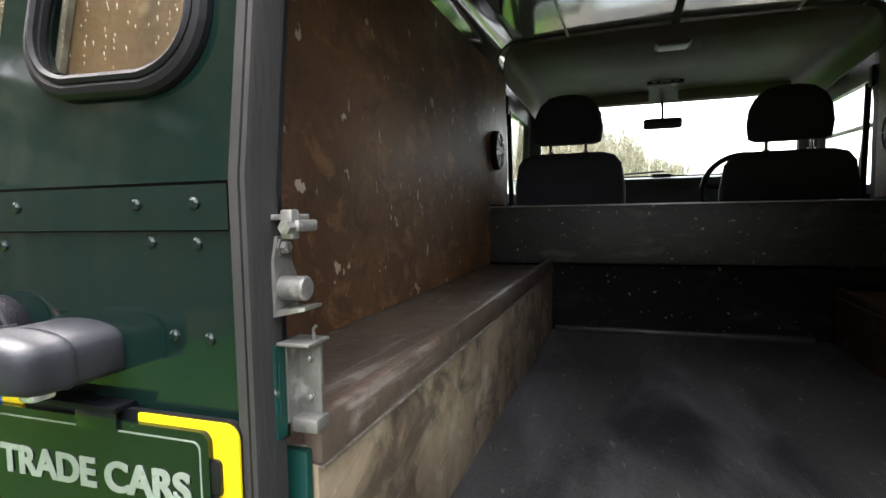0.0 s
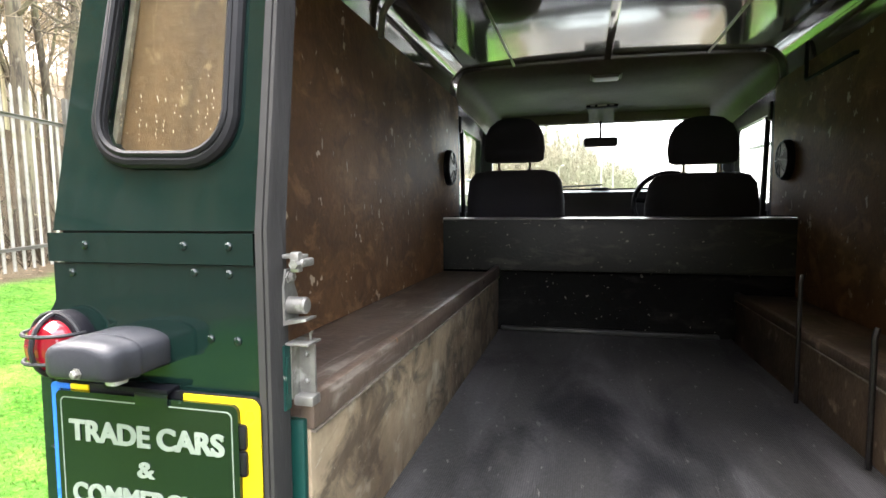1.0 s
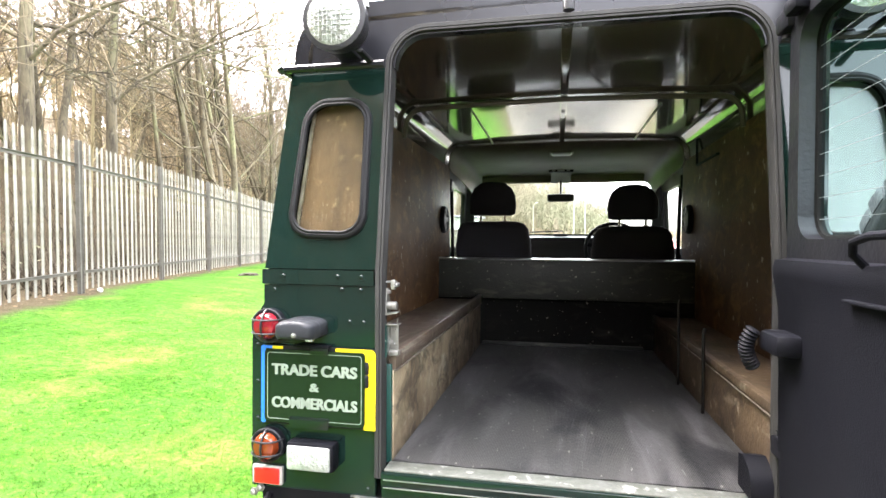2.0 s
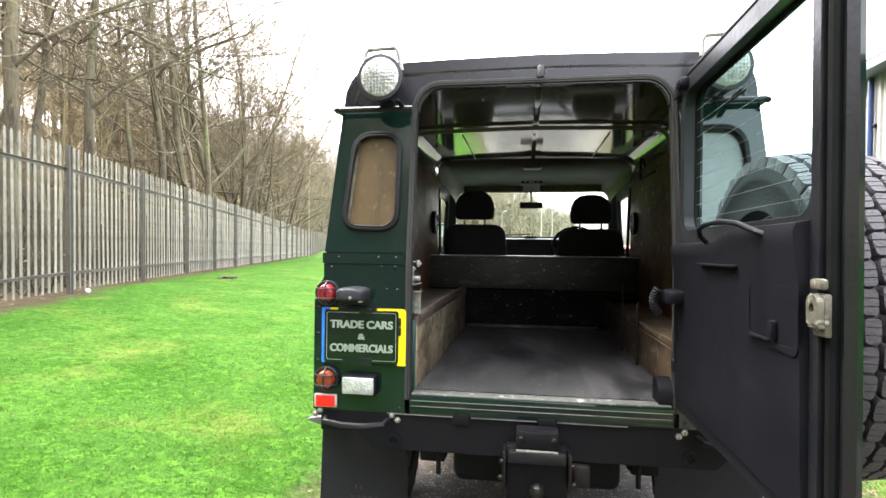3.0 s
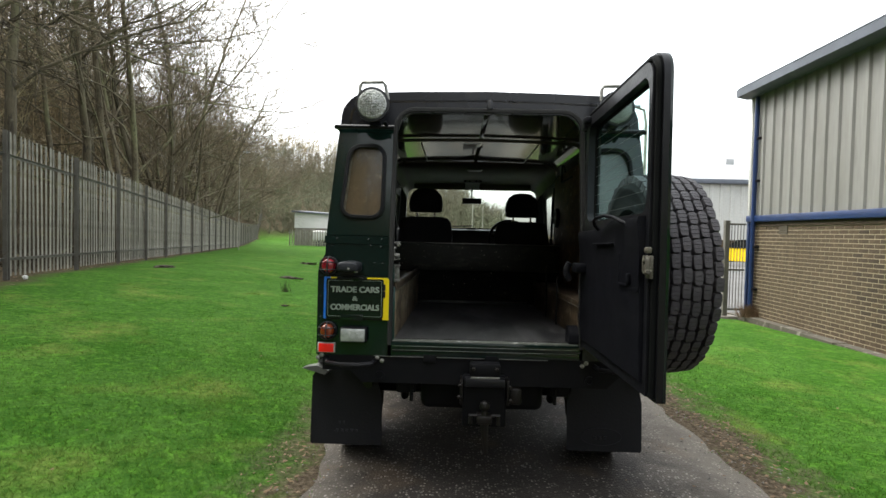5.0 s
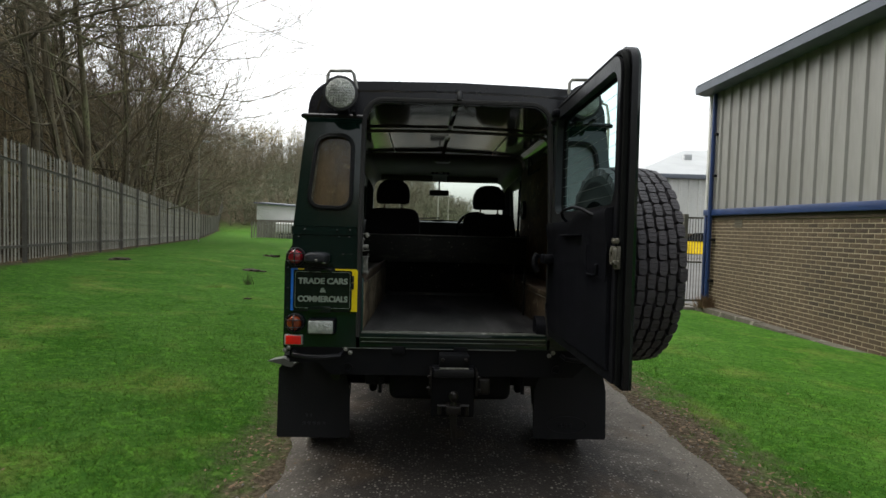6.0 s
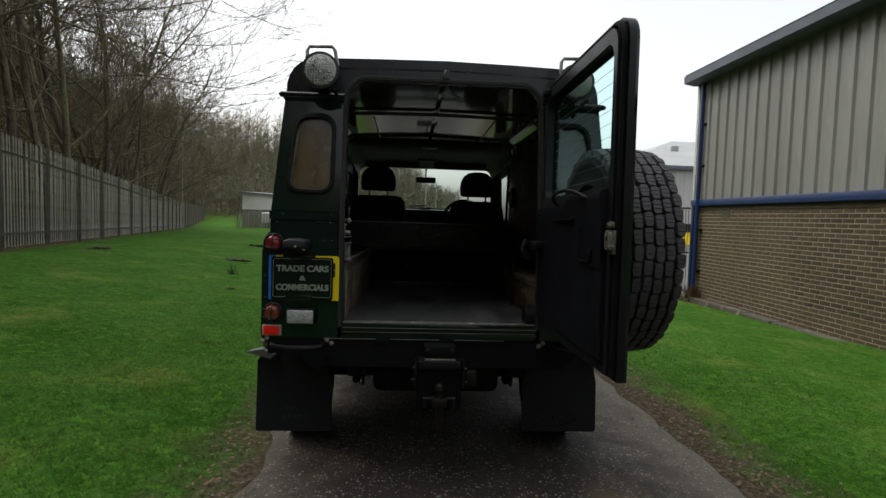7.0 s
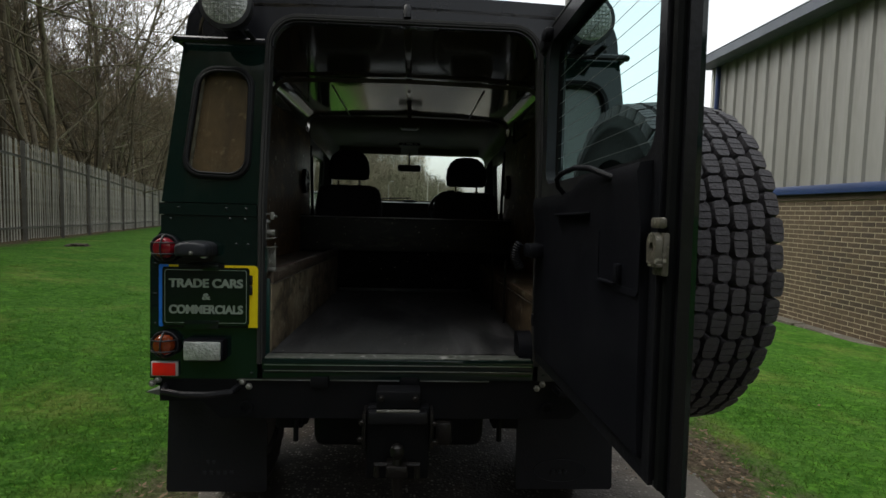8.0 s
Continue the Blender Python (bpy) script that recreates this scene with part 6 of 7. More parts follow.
def build_fence():
    fence = thing("palisade_fence", "tall weathered steel palisade fence with pointed pales", "fence", kind="structure")
    turn = math.degrees(math.atan2(FENCE_D[1], FENCE_D[0]))
    pale = pale_mesh()
    bm = bmesh.new()
    for x0, x1, y0, y1 in ((-0.05, 0.05, -0.003, 0.003), (-0.05, -0.044, -0.03, 0.03), (0.044, 0.05, -0.03, 0.03)):
        box(bm, x0, x1, y0, y1, -0.3, 2.36)
    post = finish("post", bm, "post", smooth=False)
    rnd = random.Random(2)
    bay = 3.02
    pales_far, count = bmesh.new(), 0
    for b in range(-6, 34):
        s0 = b * bay
        x, y = fence_at(s0, 0.062)
        share("post", post, fence, pose(x, y, fence_z(s0), 0, 0, turn))
        za, zb = fence_z(s0), fence_z(s0 + bay)
        for h in (0.33, 1.98):
            bm = bmesh.new()
            p, q = fence_at(s0, 0.024), fence_at(s0 + bay, 0.024)
            d = (Vector((*q, zb + h)) - Vector((*p, za + h)))
            box(bm, 0, d.length, -0.003, 0.003, -0.024, 0.024)
            box(bm, 0, d.length, -0.040, -0.003, 0.018, 0.024)
            bmesh.ops.transform(bm, matrix=Matrix.Translation((*p, za + h)) @ d.to_track_quat("X", "Z").to_matrix().to_4x4(), verts=bm.verts[:])
            part("rail", bm, "post", fence, smooth=False)
        for k in range(17):
            s = s0 + 0.115 + k * (bay - 0.23) / 16
            x, y = fence_at(s)
            z = za + (zb - za) * (s - s0) / bay + 0.05 + rnd.uniform(-0.008, 0.008)
            m = pose(x, y, z, rnd.uniform(-0.5, 0.5), rnd.uniform(-0.4, 0.4), turn + 180 + rnd.uniform(-3, 3))
            if -2 <= b < 15:
                share("pale", pale, fence, m)
            else:
                t = bmesh.new()
                t.from_mesh(pale)
                t.transform(m)
                me = bpy.data.meshes.new("t")
                t.to_mesh(me)
                t.free()
                pales_far.from_mesh(me)
                bpy.data.meshes.remove(me)
    ob = part("far_pales", pales_far, "galv", fence, smooth=False)
    ob["kind"] = "stuff"


build_fence()


# ---- trees ----
class Wood:
    """Collects round tapering branches as plain vertex and face lists."""

    def __init__(self):
        self.v, self.f = [], []

    def branch(self, pts, r0, r1, n):
        base, u = len(self.v), None
        m = len(pts)
        for i, p in enumerate(pts):
            d = (pts[min(i + 1, m - 1)] - pts[max(i - 1, 0)]).normalized()
            if u is None:
                _, u, _ = ring_axes(d)
            u = (u - d * u.dot(d)).normalized()
            w = d.cross(u)
            r = r0 + (r1 - r0) * i / (m - 1)
            for k in range(n):
                a = k * math.tau / n
                self.v.append(p + r * (math.cos(a) * u + math.sin(a) * w))
        for i in range(m - 1):
            for k in range(n):
                a, b = base + i * n + k, base + i * n + (k + 1) % n
                self.f.append((a, b, b + n, a + n))

    def mesh(self, name, mat):
        return raw(name, [tuple(q) for q in self.v], self.f, mat, True)


def wander(rnd, start, way, length, steps, bend, lift):
    pts, d = [start.copy()], way.normalized()
    for _ in range(steps):
        d = (d + Vector((rnd.gauss(0, bend), rnd.gauss(0, bend), rnd.gauss(0, bend) + lift))).normalized()
        pts.append(pts[-1] + d * (length / steps))
    return pts


def along(pts, t):
    i = min(int(t * (len(pts) - 1)), len(pts) - 2)
    f = t * (len(pts) - 1) - i
    return pts[i].lerp(pts[i + 1], f), (pts[i + 1] - pts[i]).normalized()


def spread(rnd, d, angle):
    _, u, w = ring_axes(d)
    a = rnd.uniform(0, math.tau)
    s = radians(angle)
    return d * math.cos(s) + (u * math.cos(a) + w * math.sin(a)) * math.sin(s)


def build_tree(seed, height, girth, low, limbs, sprays, label, stems=1, bark="bark", flat=0.0, reach=1.0):
    """A bare winter tree: trunk and limbs in one part, twigs in the other; several stems fork near the ground."""
    rnd = random.Random(seed)
    tree = thing("bare_tree", label, "tree", "trees behind the fence")
    wood, twig = Wood(), Wood()
    for stem in range(stems):
        turn = math.tau * stem / stems + 0.6
        tilt = 0.0 if stems == 1 else 0.22 + 0.16 * (stem % 2)
        way = Vector((rnd.gauss(0, 0.02) + tilt * math.cos(turn), rnd.gauss(0, 0.02) + tilt * math.sin(turn), 1))
        g = girth * (1.0 if stem == 0 else rnd.uniform(0.6, 0.85))
        trunk = wander(rnd, Vector((0, 0, -0.4)), way, height * 0.85, 14, 0.05, 0.04)
        wood.branch(trunk, g, g * 0.16, 10)
        count = limbs if stems == 1 else max(6, int(limbs * 0.62))
        for i in range(count):
            t = low + (0.98 - low) * (i + rnd.random() * 0.8) / count
            p, d = along(trunk, t)
            ln = reach * height * (0.46 * (1 - t) + 0.17) * rnd.uniform(0.65, 1.2)
            limb = wander(rnd, p, spread(rnd, d, rnd.uniform(32, 68 + flat)), ln, 9, 0.15, 0.055)
            r = g * (1.05 - t) * 0.27 + 0.012
            wood.branch(limb, r, r * 0.18, 6)
            for j in range(8):
                tj = 0.20 + 0.78 * (j + rnd.random()) / 8
                p2, d2 = along(limb, min(tj, 0.99))
                l2 = ln * 0.50 * rnd.uniform(0.55, 1.25) * (1.15 - 0.5 * tj)
                sub = wander(rnd, p2, spread(rnd, d2, rnd.uniform(24, 55)), l2, 5, 0.14, 0.07)
                wood.branch(sub, r * 0.32 + 0.005, 0.006, 4)
                for k in range(sprays):
                    tk = 0.12 + 0.86 * (k + rnd.random()) / sprays
                    p3, d3 = along(sub, min(tk, 0.99))
                    l3 = l2 * 0.58 * rnd.uniform(0.5, 1.25)
                    tw = wander(rnd, p3, spread(rnd, d3, rnd.uniform(20, 48)), l3, 3, 0.15, 0.06)
                    twig.branch(tw, 0.009, 0.003, 3)
                    for _ in range(3):
                        p4, d4 = along(tw, rnd.uniform(0.25, 0.98))
                        fine = wander(rnd, p4, spread(rnd, d4, rnd.uniform(20, 46)), l3 * 0.55, 2, 0.12, 0.05)
                        twig.branch(fine, 0.006, 0.002, 3)
    share("trunk", wood.mesh("trunk", bark), tree, Matrix())
    share("crown", twig.mesh("crown", "twig"), tree, Matrix())
    return tree


def hill_place(s, d):
    """A place s along the fence and d metres behind it."""
    x, y = fence_at(s, -d)
    return x, y, ground_z(x, y)


def build_woods():
    rnd = random.Random(11)
    tall = build_tree(21, 16.0, 0.165, 0.30, 15, 5, "tall straight bare tree with grey-brown bark")
    mossy = build_tree(22, 17.0, 0.150, 0.34, 14, 5, "tall bare broadleaf tree with mossy trunk")
    slender = build_tree(23, 13.0, 0.095, 0.20, 14, 5, "slender bare tree with fine twigs")
    low = build_tree(24, 12.0, 0.120, 0.12, 15, 5, "low spreading bare tree forking near the ground", 3, flat=14)
    broad = build_tree(27, 18.0, 0.190, 0.14, 19, 5, "broad bare tree with long sweeping limbs over the fence", 3, flat=10, reach=1.25)
    high = build_tree(25, 16.0, 0.120, 0.50, 11, 5, "straight bare tree branching high up")
    birch = build_tree(26, 12.0, 0.085, 0.40, 12, 5, "slim birch with a pale trunk and drooping twigs", bark="birch")
    used = set()

    def plant(src, s, d, k=1.0, turn=None, lean_=0.0):
        x, y, z = hill_place(s, d)
        m = pose(x, y, z, lean_, lean_ * 0.5, rnd.uniform(0, 360) if turn is None else turn)
        if src.name not in used:
            used.add(src.name)
            src.matrix_basis = m
            src.scale = (k, k, k)
        else:
            src = copy_thing(src, m)
            src.scale = (k, k, k)
        return src

    def bough(tree, way, sag, r):
        """A long sagging branch with side twigs, added to one tree; way is a list of offsets from its foot."""
        k, z = tree.scale[0], tree.location.z
        pts = [Vector((x / k, y / k, (h - z) / k)) for x, y, h in way]
        line = [along(pts, i / 24)[0] + Vector((rnd.gauss(0, 0.035), rnd.gauss(0, 0.035), rnd.gauss(0, 0.03) - sag * math.sin(math.pi * i / 24))) for i in range(25)]
        wood = Wood()
        wood.branch(line, r, 0.008, 6)
        for i in range(34):
            p, d = along(line, 0.12 + 0.86 * i / 34)
            ln = rnd.uniform(0.35, 1.5) * (1.1 - i / 60)
            side = wander(rnd, p, spread(rnd, d, rnd.uniform(25, 60)), ln, 5, 0.16, 0.05)
            wood.branch(side, 0.012, 0.004, 4)
            for _ in range(5):
                q, e = along(side, rnd.uniform(0.2, 0.98))
                wood.branch(wander(rnd, q, spread(rnd, e, rnd.uniform(22, 50)), ln * 0.4, 2, 0.15, 0.03), 0.006, 0.002, 3)
        share("bough", wood.mesh("bough", "bark"), tree, Matrix())

    # the trees that stand out along the fence
    stand = plant(tall, 6.5, 2.6, 1.05, 0)
    for src, s, d, k in ((mossy, 7.8, 4.2, 1.0), (high, 9.3, 6.0, 1.1), (mossy, 11.4, 2.6, 1.05), (high, 14.4, 4.2, 1.0), (broad, 15.4, 2.0, 1.0), (tall, 17.2, 3.8, 1.05), (broad, 21.6, 2.0, 1.08), (low, 24.5, 1.6, 1.20), (broad, 30.0, 3.2, 0.92), (mossy, 19.2, 2.4, 1.1), (slender, 29.0, 2.6, 1.2), (birch, 34.6, 2.0, 1.15), (birch, 26.2, 2.2, 1.0), (low, 33.0, 1.2, 1.25), (mossy, 3.4, 3.6, 1.1), (tall, 0.6, 4.4, 1.1), (slender, -2.4, 2.8, 1.1), (high, 4.8, 6.4, 1.1), (low, 40.0, 1.8, 1.3), (low, 52.0, 1.6, 1.3), (slender, 50.0, 2.0, 1.3)):
        plant(src, s, d, k)
    edge = plant(tall, 2.1, 2.0, 1.0, 0)
    bough(edge, ((0.0, 0.0, 5.35), (0.52, 0.68, 5.44), (1.37, 1.02, 5.41), (2.3, 1.06, 5.7)), 0.08, 0.035)
    bough(edge, ((0.0, 0.0, 4.4), (0.9, 0.7, 4.5), (2.0, 1.1, 4.25)), -0.05, 0.022)
    bough(stand, ((0.0, 0.0, 7.6), (1.2, 0.94, 6.87), (2.74, 1.5, 6.11), (4.17, 1.84, 5.70), (5.3, 2.1, 5.4)), 0.05, 0.05)
    bough(stand, ((0.0, 0.0, 6.3), (1.3, 0.5, 6.5), (2.9, 0.9, 6.2), (4.0, 1.2, 6.4)), -0.1, 0.03)
    kinds = (tall, mossy, slender, low, high)
    spots = [(-9, 4.5), (-5.5, 3.0), (-3.5, 6.5), (19.5, 8.0), (13.0, 9.0), (22.5, 6.5), (28.0, 9.0), (36.0, 5.5), (46.0, 5.0), (52.0, 6.0), (60.0, 4.5), (69.0, 6.0)]
    for s in range(-10, 80, 5):
        spots.append((s + rnd.uniform(-2, 2), rnd.uniform(10, 15)))
        if s % 10 == 0:
            spots.append((s + rnd.uniform(-2, 2), rnd.uniform(17, 28)))
    for i, (s, d) in enumerate(spots):
        plant(kinds[(i * 7 + i // 5) % 5], s, d, rnd.uniform(0.85, 1.12))


build_woods()


def build_far_woods():
    """Bare woodland on the hillside and ahead: slim trunks with a haze of slivers for twigs."""
    rnd = random.Random(5)
    v, f = [], []

    def sliver(p, q, w):
        a = Vector((rnd.uniform(-1, 1), rnd.uniform(-1, 1), rnd.uniform(-0.3, 0.3))).normalized() * w
        i = len(v)
        v.extend((tuple(p - a), tuple(p + a), tuple(q)))
        f.append((i, i + 1, i + 2))

    def far_tree(x, y, z, h, n, thin=1.0, low=0.22):
        b = Vector((x, y, z - 0.5))
        top = Vector((x + rnd.gauss(0, 0.6), y + rnd.gauss(0, 0.6), z + h))
        for a in (0, 1):
            sliver(b, top, 0.11 * (0.5 + 0.5 * thin))
        for _ in range(n):
            t = rnd.uniform(low, 0.98)
            p = b.lerp(top, t)
            r = h * 0.36 * (1.15 - t) + 0.7
            q = p + Vector((rnd.gauss(0, r * 0.6), rnd.gauss(0, r * 0.6), abs(rnd.gauss(0, r * 0.6)) + 0.2))
            sliver(p, q, 0.05 * thin)
            for _ in range(4):
                p2 = p.lerp(q, rnd.uniform(0.4, 1.0))
                q2 = p2 + Vector((rnd.gauss(0, r * 0.3), rnd.gauss(0, r * 0.3), abs(rnd.gauss(0, r * 0.3))))
                sliver(p2, q2, 0.035 * thin)

    for _ in range(640):
        s, d = rnd.uniform(6, 170), 9 + 55 * rnd.random() ** 1.3
        x, y, z = hill_place(s, d)
        far_tree(x, y, z, rnd.uniform(8, 14), 38)
    ob = new("woodland", raw("woodland", v, f, "farwood"))
    tagged(ob, "bare brown winter woodland covering the hillside", "woodland", kind="stuff")
    v.clear()
    f.clear()
    # scrubby slope ahead, and slim trees along its crest
    for _ in range(900):
        x, y = rnd.uniform(-85, 13), 88 + 84 * rnd.random()
        if x > 10 * y / 120:
            continue
        far_tree(x, y, ground_z(x, y), rnd.uniform(4.5, 8.5) * (0.75 if x > 2 else 1), 40, 1.1, 0.02)
    ob = new("hill_woodland", raw("hill_woodland", v, f, "hillwood"))
    tagged(ob, "hazy grey-green scrub and bare woodland on the far hill", "woodland", kind="stuff")
    v.clear()
    f.clear()
    for _ in range(230):
        x, y = rnd.uniform(-75, 4), rnd.uniform(168, 192)
        far_tree(x, y, ground_z(x, y), rnd.uniform(8.5, 13.0), 16, 1.5, 0.45)
    ob = new("crest_woodland", raw("crest_woodland", v, f, "farwood"))
    tagged(ob, "row of slim bare trees along the crest of the far hill", "woodland", kind="stuff")
    v.clear()
    f.clear()
    for _ in range(130):
        s, d = rnd.uniform(-12, 70), 5 + 22 * rnd.random()
        x, y, z = hill_place(s, d)
        far_tree(x, y, z, rnd.uniform(6, 12), 42, 0.45)
    for _ in range(420):
        x, y = rnd.uniform(-70, 10), rnd.uniform(-62, -24)
        far_tree(x, y, ground_z(x, y), rnd.uniform(11, 17) * (1.0 if x < -8 else 0.6), 56)
    for _ in range(150):
        s, d = rnd.uniform(-30, -10), rnd.uniform(6, 26)
        x, y, z = hill_place(s, d)
        far_tree(x, y, z, rnd.uniform(10, 15), 60)
    ob = new("rear_woodland", raw("rear_woodland", v, f, "farwood"))
    tagged(ob, "bare brown winter woodland behind the lawn and track", "woodland", kind="stuff")
    # undergrowth behind the fence
    v, f = [], []
    for _ in range(7500):
        s, d = rnd.uniform(-14, 95), 0.35 + abs(rnd.gauss(0, 3.5))
        x, y, z = hill_place(s, d)
        h = rnd.uniform(0.25, 1.3)
        p = Vector((x, y, z))
        for _ in range(4):
            sliver(p, p + Vector((rnd.gauss(0, 0.35), rnd.gauss(0, 0.35), h * rnd.uniform(0.5, 1.2))), 0.012)
    ob = new("undergrowth", raw("undergrowth", v, f, "bramble"))
    tagged(ob, "dead brown brambles and stems behind the fence", "undergrowth", kind="stuff")
    v, f = [], []
    for _ in range(9000):
        s, d = rnd.uniform(-14, 90), 0.4 + abs(rnd.gauss(0, 4))
        x, y, z = hill_place(s, d)
        if noise.noise((x * 0.5, y * 0.5, 9)) < 0.05:
            continue
        p = Vector((x, y, z + abs(rnd.gauss(0, 0.35))))
        sliver(p, p + Vector((rnd.gauss(0, 0.09), rnd.gauss(0, 0.09), rnd.gauss(0, 0.06))), 0.05)
    ob = new("ivy", raw("ivy", v, f, "ivy"))
    tagged(ob, "patches of dark green ivy among the trees", "ivy", kind="stuff")


build_far_woods()


# ---- the building on the right ----
WALL_X, WALL_END, WALL_BACK, BASE, BAND, EAVE = 6.28, 9.43, -22.0, -0.30, 1.76, 4.46


def build_unit():
    unit = thing("industrial_unit", "industrial unit with buff brick base and grey ribbed cladding", "building", kind="structure")
    core = part("wall", boxed(WALL_X - 0.001, WALL_X + 16, WALL_BACK, WALL_END - 0.03, BASE - 0.3, BAND), "mortar", unit, "buff brick wall with pale mortar")
    part("brick_ledge", boxed(WALL_X - 0.02, WALL_X + 0.02, WALL_BACK, WALL_END - 0.14, BAND - 0.10, BAND, 0.004), "brick", unit)
    # ribbed sheet: trapezoid ribs every third of a metre
    outline, y = [], WALL_BACK
    while y < WALL_END - 0.34:
        outline += [(y, WALL_X - 0.015), (y + 0.20, WALL_X - 0.015), (y + 0.225, WALL_X - 0.052), (y + 0.295, WALL_X - 0.052)]
        y += 0.32
    outline += [(y, WALL_X - 0.015), (WALL_END - 0.05, WALL_X - 0.015), (WALL_END - 0.05, WALL_X + 0.1), (WALL_BACK, WALL_X + 0.1)]
    bm = bmesh.new()
    extrude(bm, outline, lambda u, v, w: (v, u, w), BAND + 0.10, EAVE, 1)
    part("cladding", bm, "cladding", unit, "weathered pale grey ribbed cladding", smooth=False)
    part("end_cladding", boxed(WALL_X + 0.1, WALL_X + 16, WALL_END - 0.10, WALL_END - 0.05, BAND, EAVE), "cladding", unit)
    part("core", boxed(WALL_X + 0.1, WALL_X + 16, WALL_BACK, WALL_END - 0.10, BAND, EAVE), "cladding", unit)
    part("flashing_band", boxed(WALL_X - 0.085, WALL_X + 0.02, WALL_BACK, WALL_END + 0.03, BAND, BAND + 0.135, 0.008), "bluepaint", unit, "dark blue flashing band")
    part("corner_column", boxed(WALL_X - 0.060, WALL_X + 0.10, WALL_END - 0.06, WALL_END + 0.03, BAND + 0.06, EAVE + 0.02, 0.008), "farcladding", unit, "pale grey corner flashing")
    part("corner_post", boxed(WALL_X - 0.060, WALL_X + 0.10, WALL_END - 0.06, WALL_END + 0.03, BASE + 0.02, BAND + 0.06, 0.008), "bluepaint", unit, "dark blue corner post")
    bm = bmesh.new()
    tube(bm, [(WALL_X - 0.085, WALL_END - 0.27, EAVE - 0.05), (WALL_X - 0.085, WALL_END - 0.27, BASE + 0.1)], 0.046, 12)
    pipe = part("downpipe", bm, "bluepaint", unit, "dark blue downpipe with black clips")
    for z in (0.3, 1.2, 2.6, 3.5):
        part("pipe_clip", boxed(WALL_X - 0.095, WALL_X - 0.01, WALL_END - 0.40, WALL_END - 0.30, z, z + 0.05, 0.004), "chassis", pipe)
    bm = bmesh.new()
    extrude(bm, [(WALL_X - 0.36, EAVE + 0.01), (WALL_X - 0.37, EAVE + 0.16), (WALL_X - 0.30, EAVE + 0.20), (WALL_X + 0.05, EAVE + 0.20), (WALL_X + 0.05, EAVE - 0.02), (WALL_X - 0.14, EAVE - 0.03)], xz, WALL_BACK, WALL_END + 0.08)
    part("gutter_fascia", bm, "gutter", unit, "grey-blue boxed gutter under the eaves", smooth=False)
    bm = bmesh.new()
    extrude(bm, [(WALL_X - 0.36, EAVE + 0.19), (WALL_X + 8, EAVE + 1.1), (WALL_X + 16, EAVE + 0.19), (WALL_X + 16, EAVE + 0.10), (WALL_X - 0.2, EAVE + 0.12)], xz, WALL_BACK, WALL_END + 0.06)
    part("roof", bm, "roofgrey", unit, "low pitched grey sheet roof", smooth=False)
    # bricks: 27 courses in stretcher bond
    rnd = random.Random(8)
    bm = bmesh.new()
    box(bm, -0.012, 0.006, -0.1055, 0.1055, -0.0307, 0.0307, 0.003, 1)
    brick = finish("brick", bm, "brick", smooth=False)
    near, far = 0, bmesh.new()
    for c in range(27):
        z = BASE + 0.04 + c * 0.075
        n = 0
        while True:
            y = WALL_END - 0.20 - n * 0.225 - (0.1125 if c % 2 else 0)
            n += 1
            if y < -6:
                break
            m = pose(WALL_X + 0.006 + rnd.uniform(-0.002, 0.002), y, z, rnd.uniform(-0.5, 0.5), 0, rnd.uniform(-0.4, 0.4))
            if 2.9 < y < 6.3 and near < 300 and 5 <= c:
                share("brick", brick, core, m)
                near += 1
            else:
                t = bmesh.new()
                t.from_mesh(brick)
                t.transform(m)
                me = bpy.data.meshes.new("t")
                t.to_mesh(me)
                t.free()
                far.from_mesh(me)
                bpy.data.meshes.remove(me)
    ob = part("bricks", far, "brick", core, smooth=False)
    ob["kind"] = "stuff"
    vent = part("air_brick", boxed(WALL_X - 0.014, WALL_X + 0.004, 8.06, 8.33, BAND - 0.26, BAND - 0.10, 0.003), "footing", unit, "weathered terracotta air brick", smooth=False)
    for k in range(3):
        part("vent_slot", boxed(WALL_X - 0.0155, WALL_X - 0.012, 8.09, 8.30, BAND - 0.235 + k * 0.045, BAND - 0.222 + k * 0.045), "brick", vent, smooth=False)
    # paving strip along the foot of the wall
    pv = thing("wall_foot_paving", "dirty mossy concrete strip along the brick wall", "pavement", kind="structure")
    y = WALL_BACK
    while y < WALL_END:
        ln = rnd.uniform(0.8, 1.1)
        part("slab", boxed(WALL_X - 0.24 + rnd.uniform(-0.03, 0.03), WALL_X - 0.01, y, y + ln - 0.015, BASE - 0.1, BASE + 0.030 + rnd.uniform(-0.015, 0.015), 0.008), "footing", pv, smooth=False)
        y += ln
    # a dark tuft by the downpipe
    v, f = [], []
    for _ in range(500):
        a, r = rnd.uniform(0, math.tau), abs(rnd.gauss(0, 0.09))
        p = Vector((WALL_X - 0.16 + r * math.cos(a), WALL_END - 0.38 + r * math.sin(a), BASE + 0.03))
        q = p + Vector((rnd.gauss(0, 0.08), rnd.gauss(0, 0.08), rnd.uniform(0.1, 0.32)))
        i = len(v)
        v += [tuple(p - Vector((0.006, 0, 0))), tuple(p + Vector((0.006, 0, 0))), tuple(q)]
        f.append((i, i + 1, i + 2))
    ob = new("weed_clump", raw("weed_clump", v, f, "leaf"))
    tagged(ob, "dry brown weed clump at the foot of the wall", "plant")


build_unit()


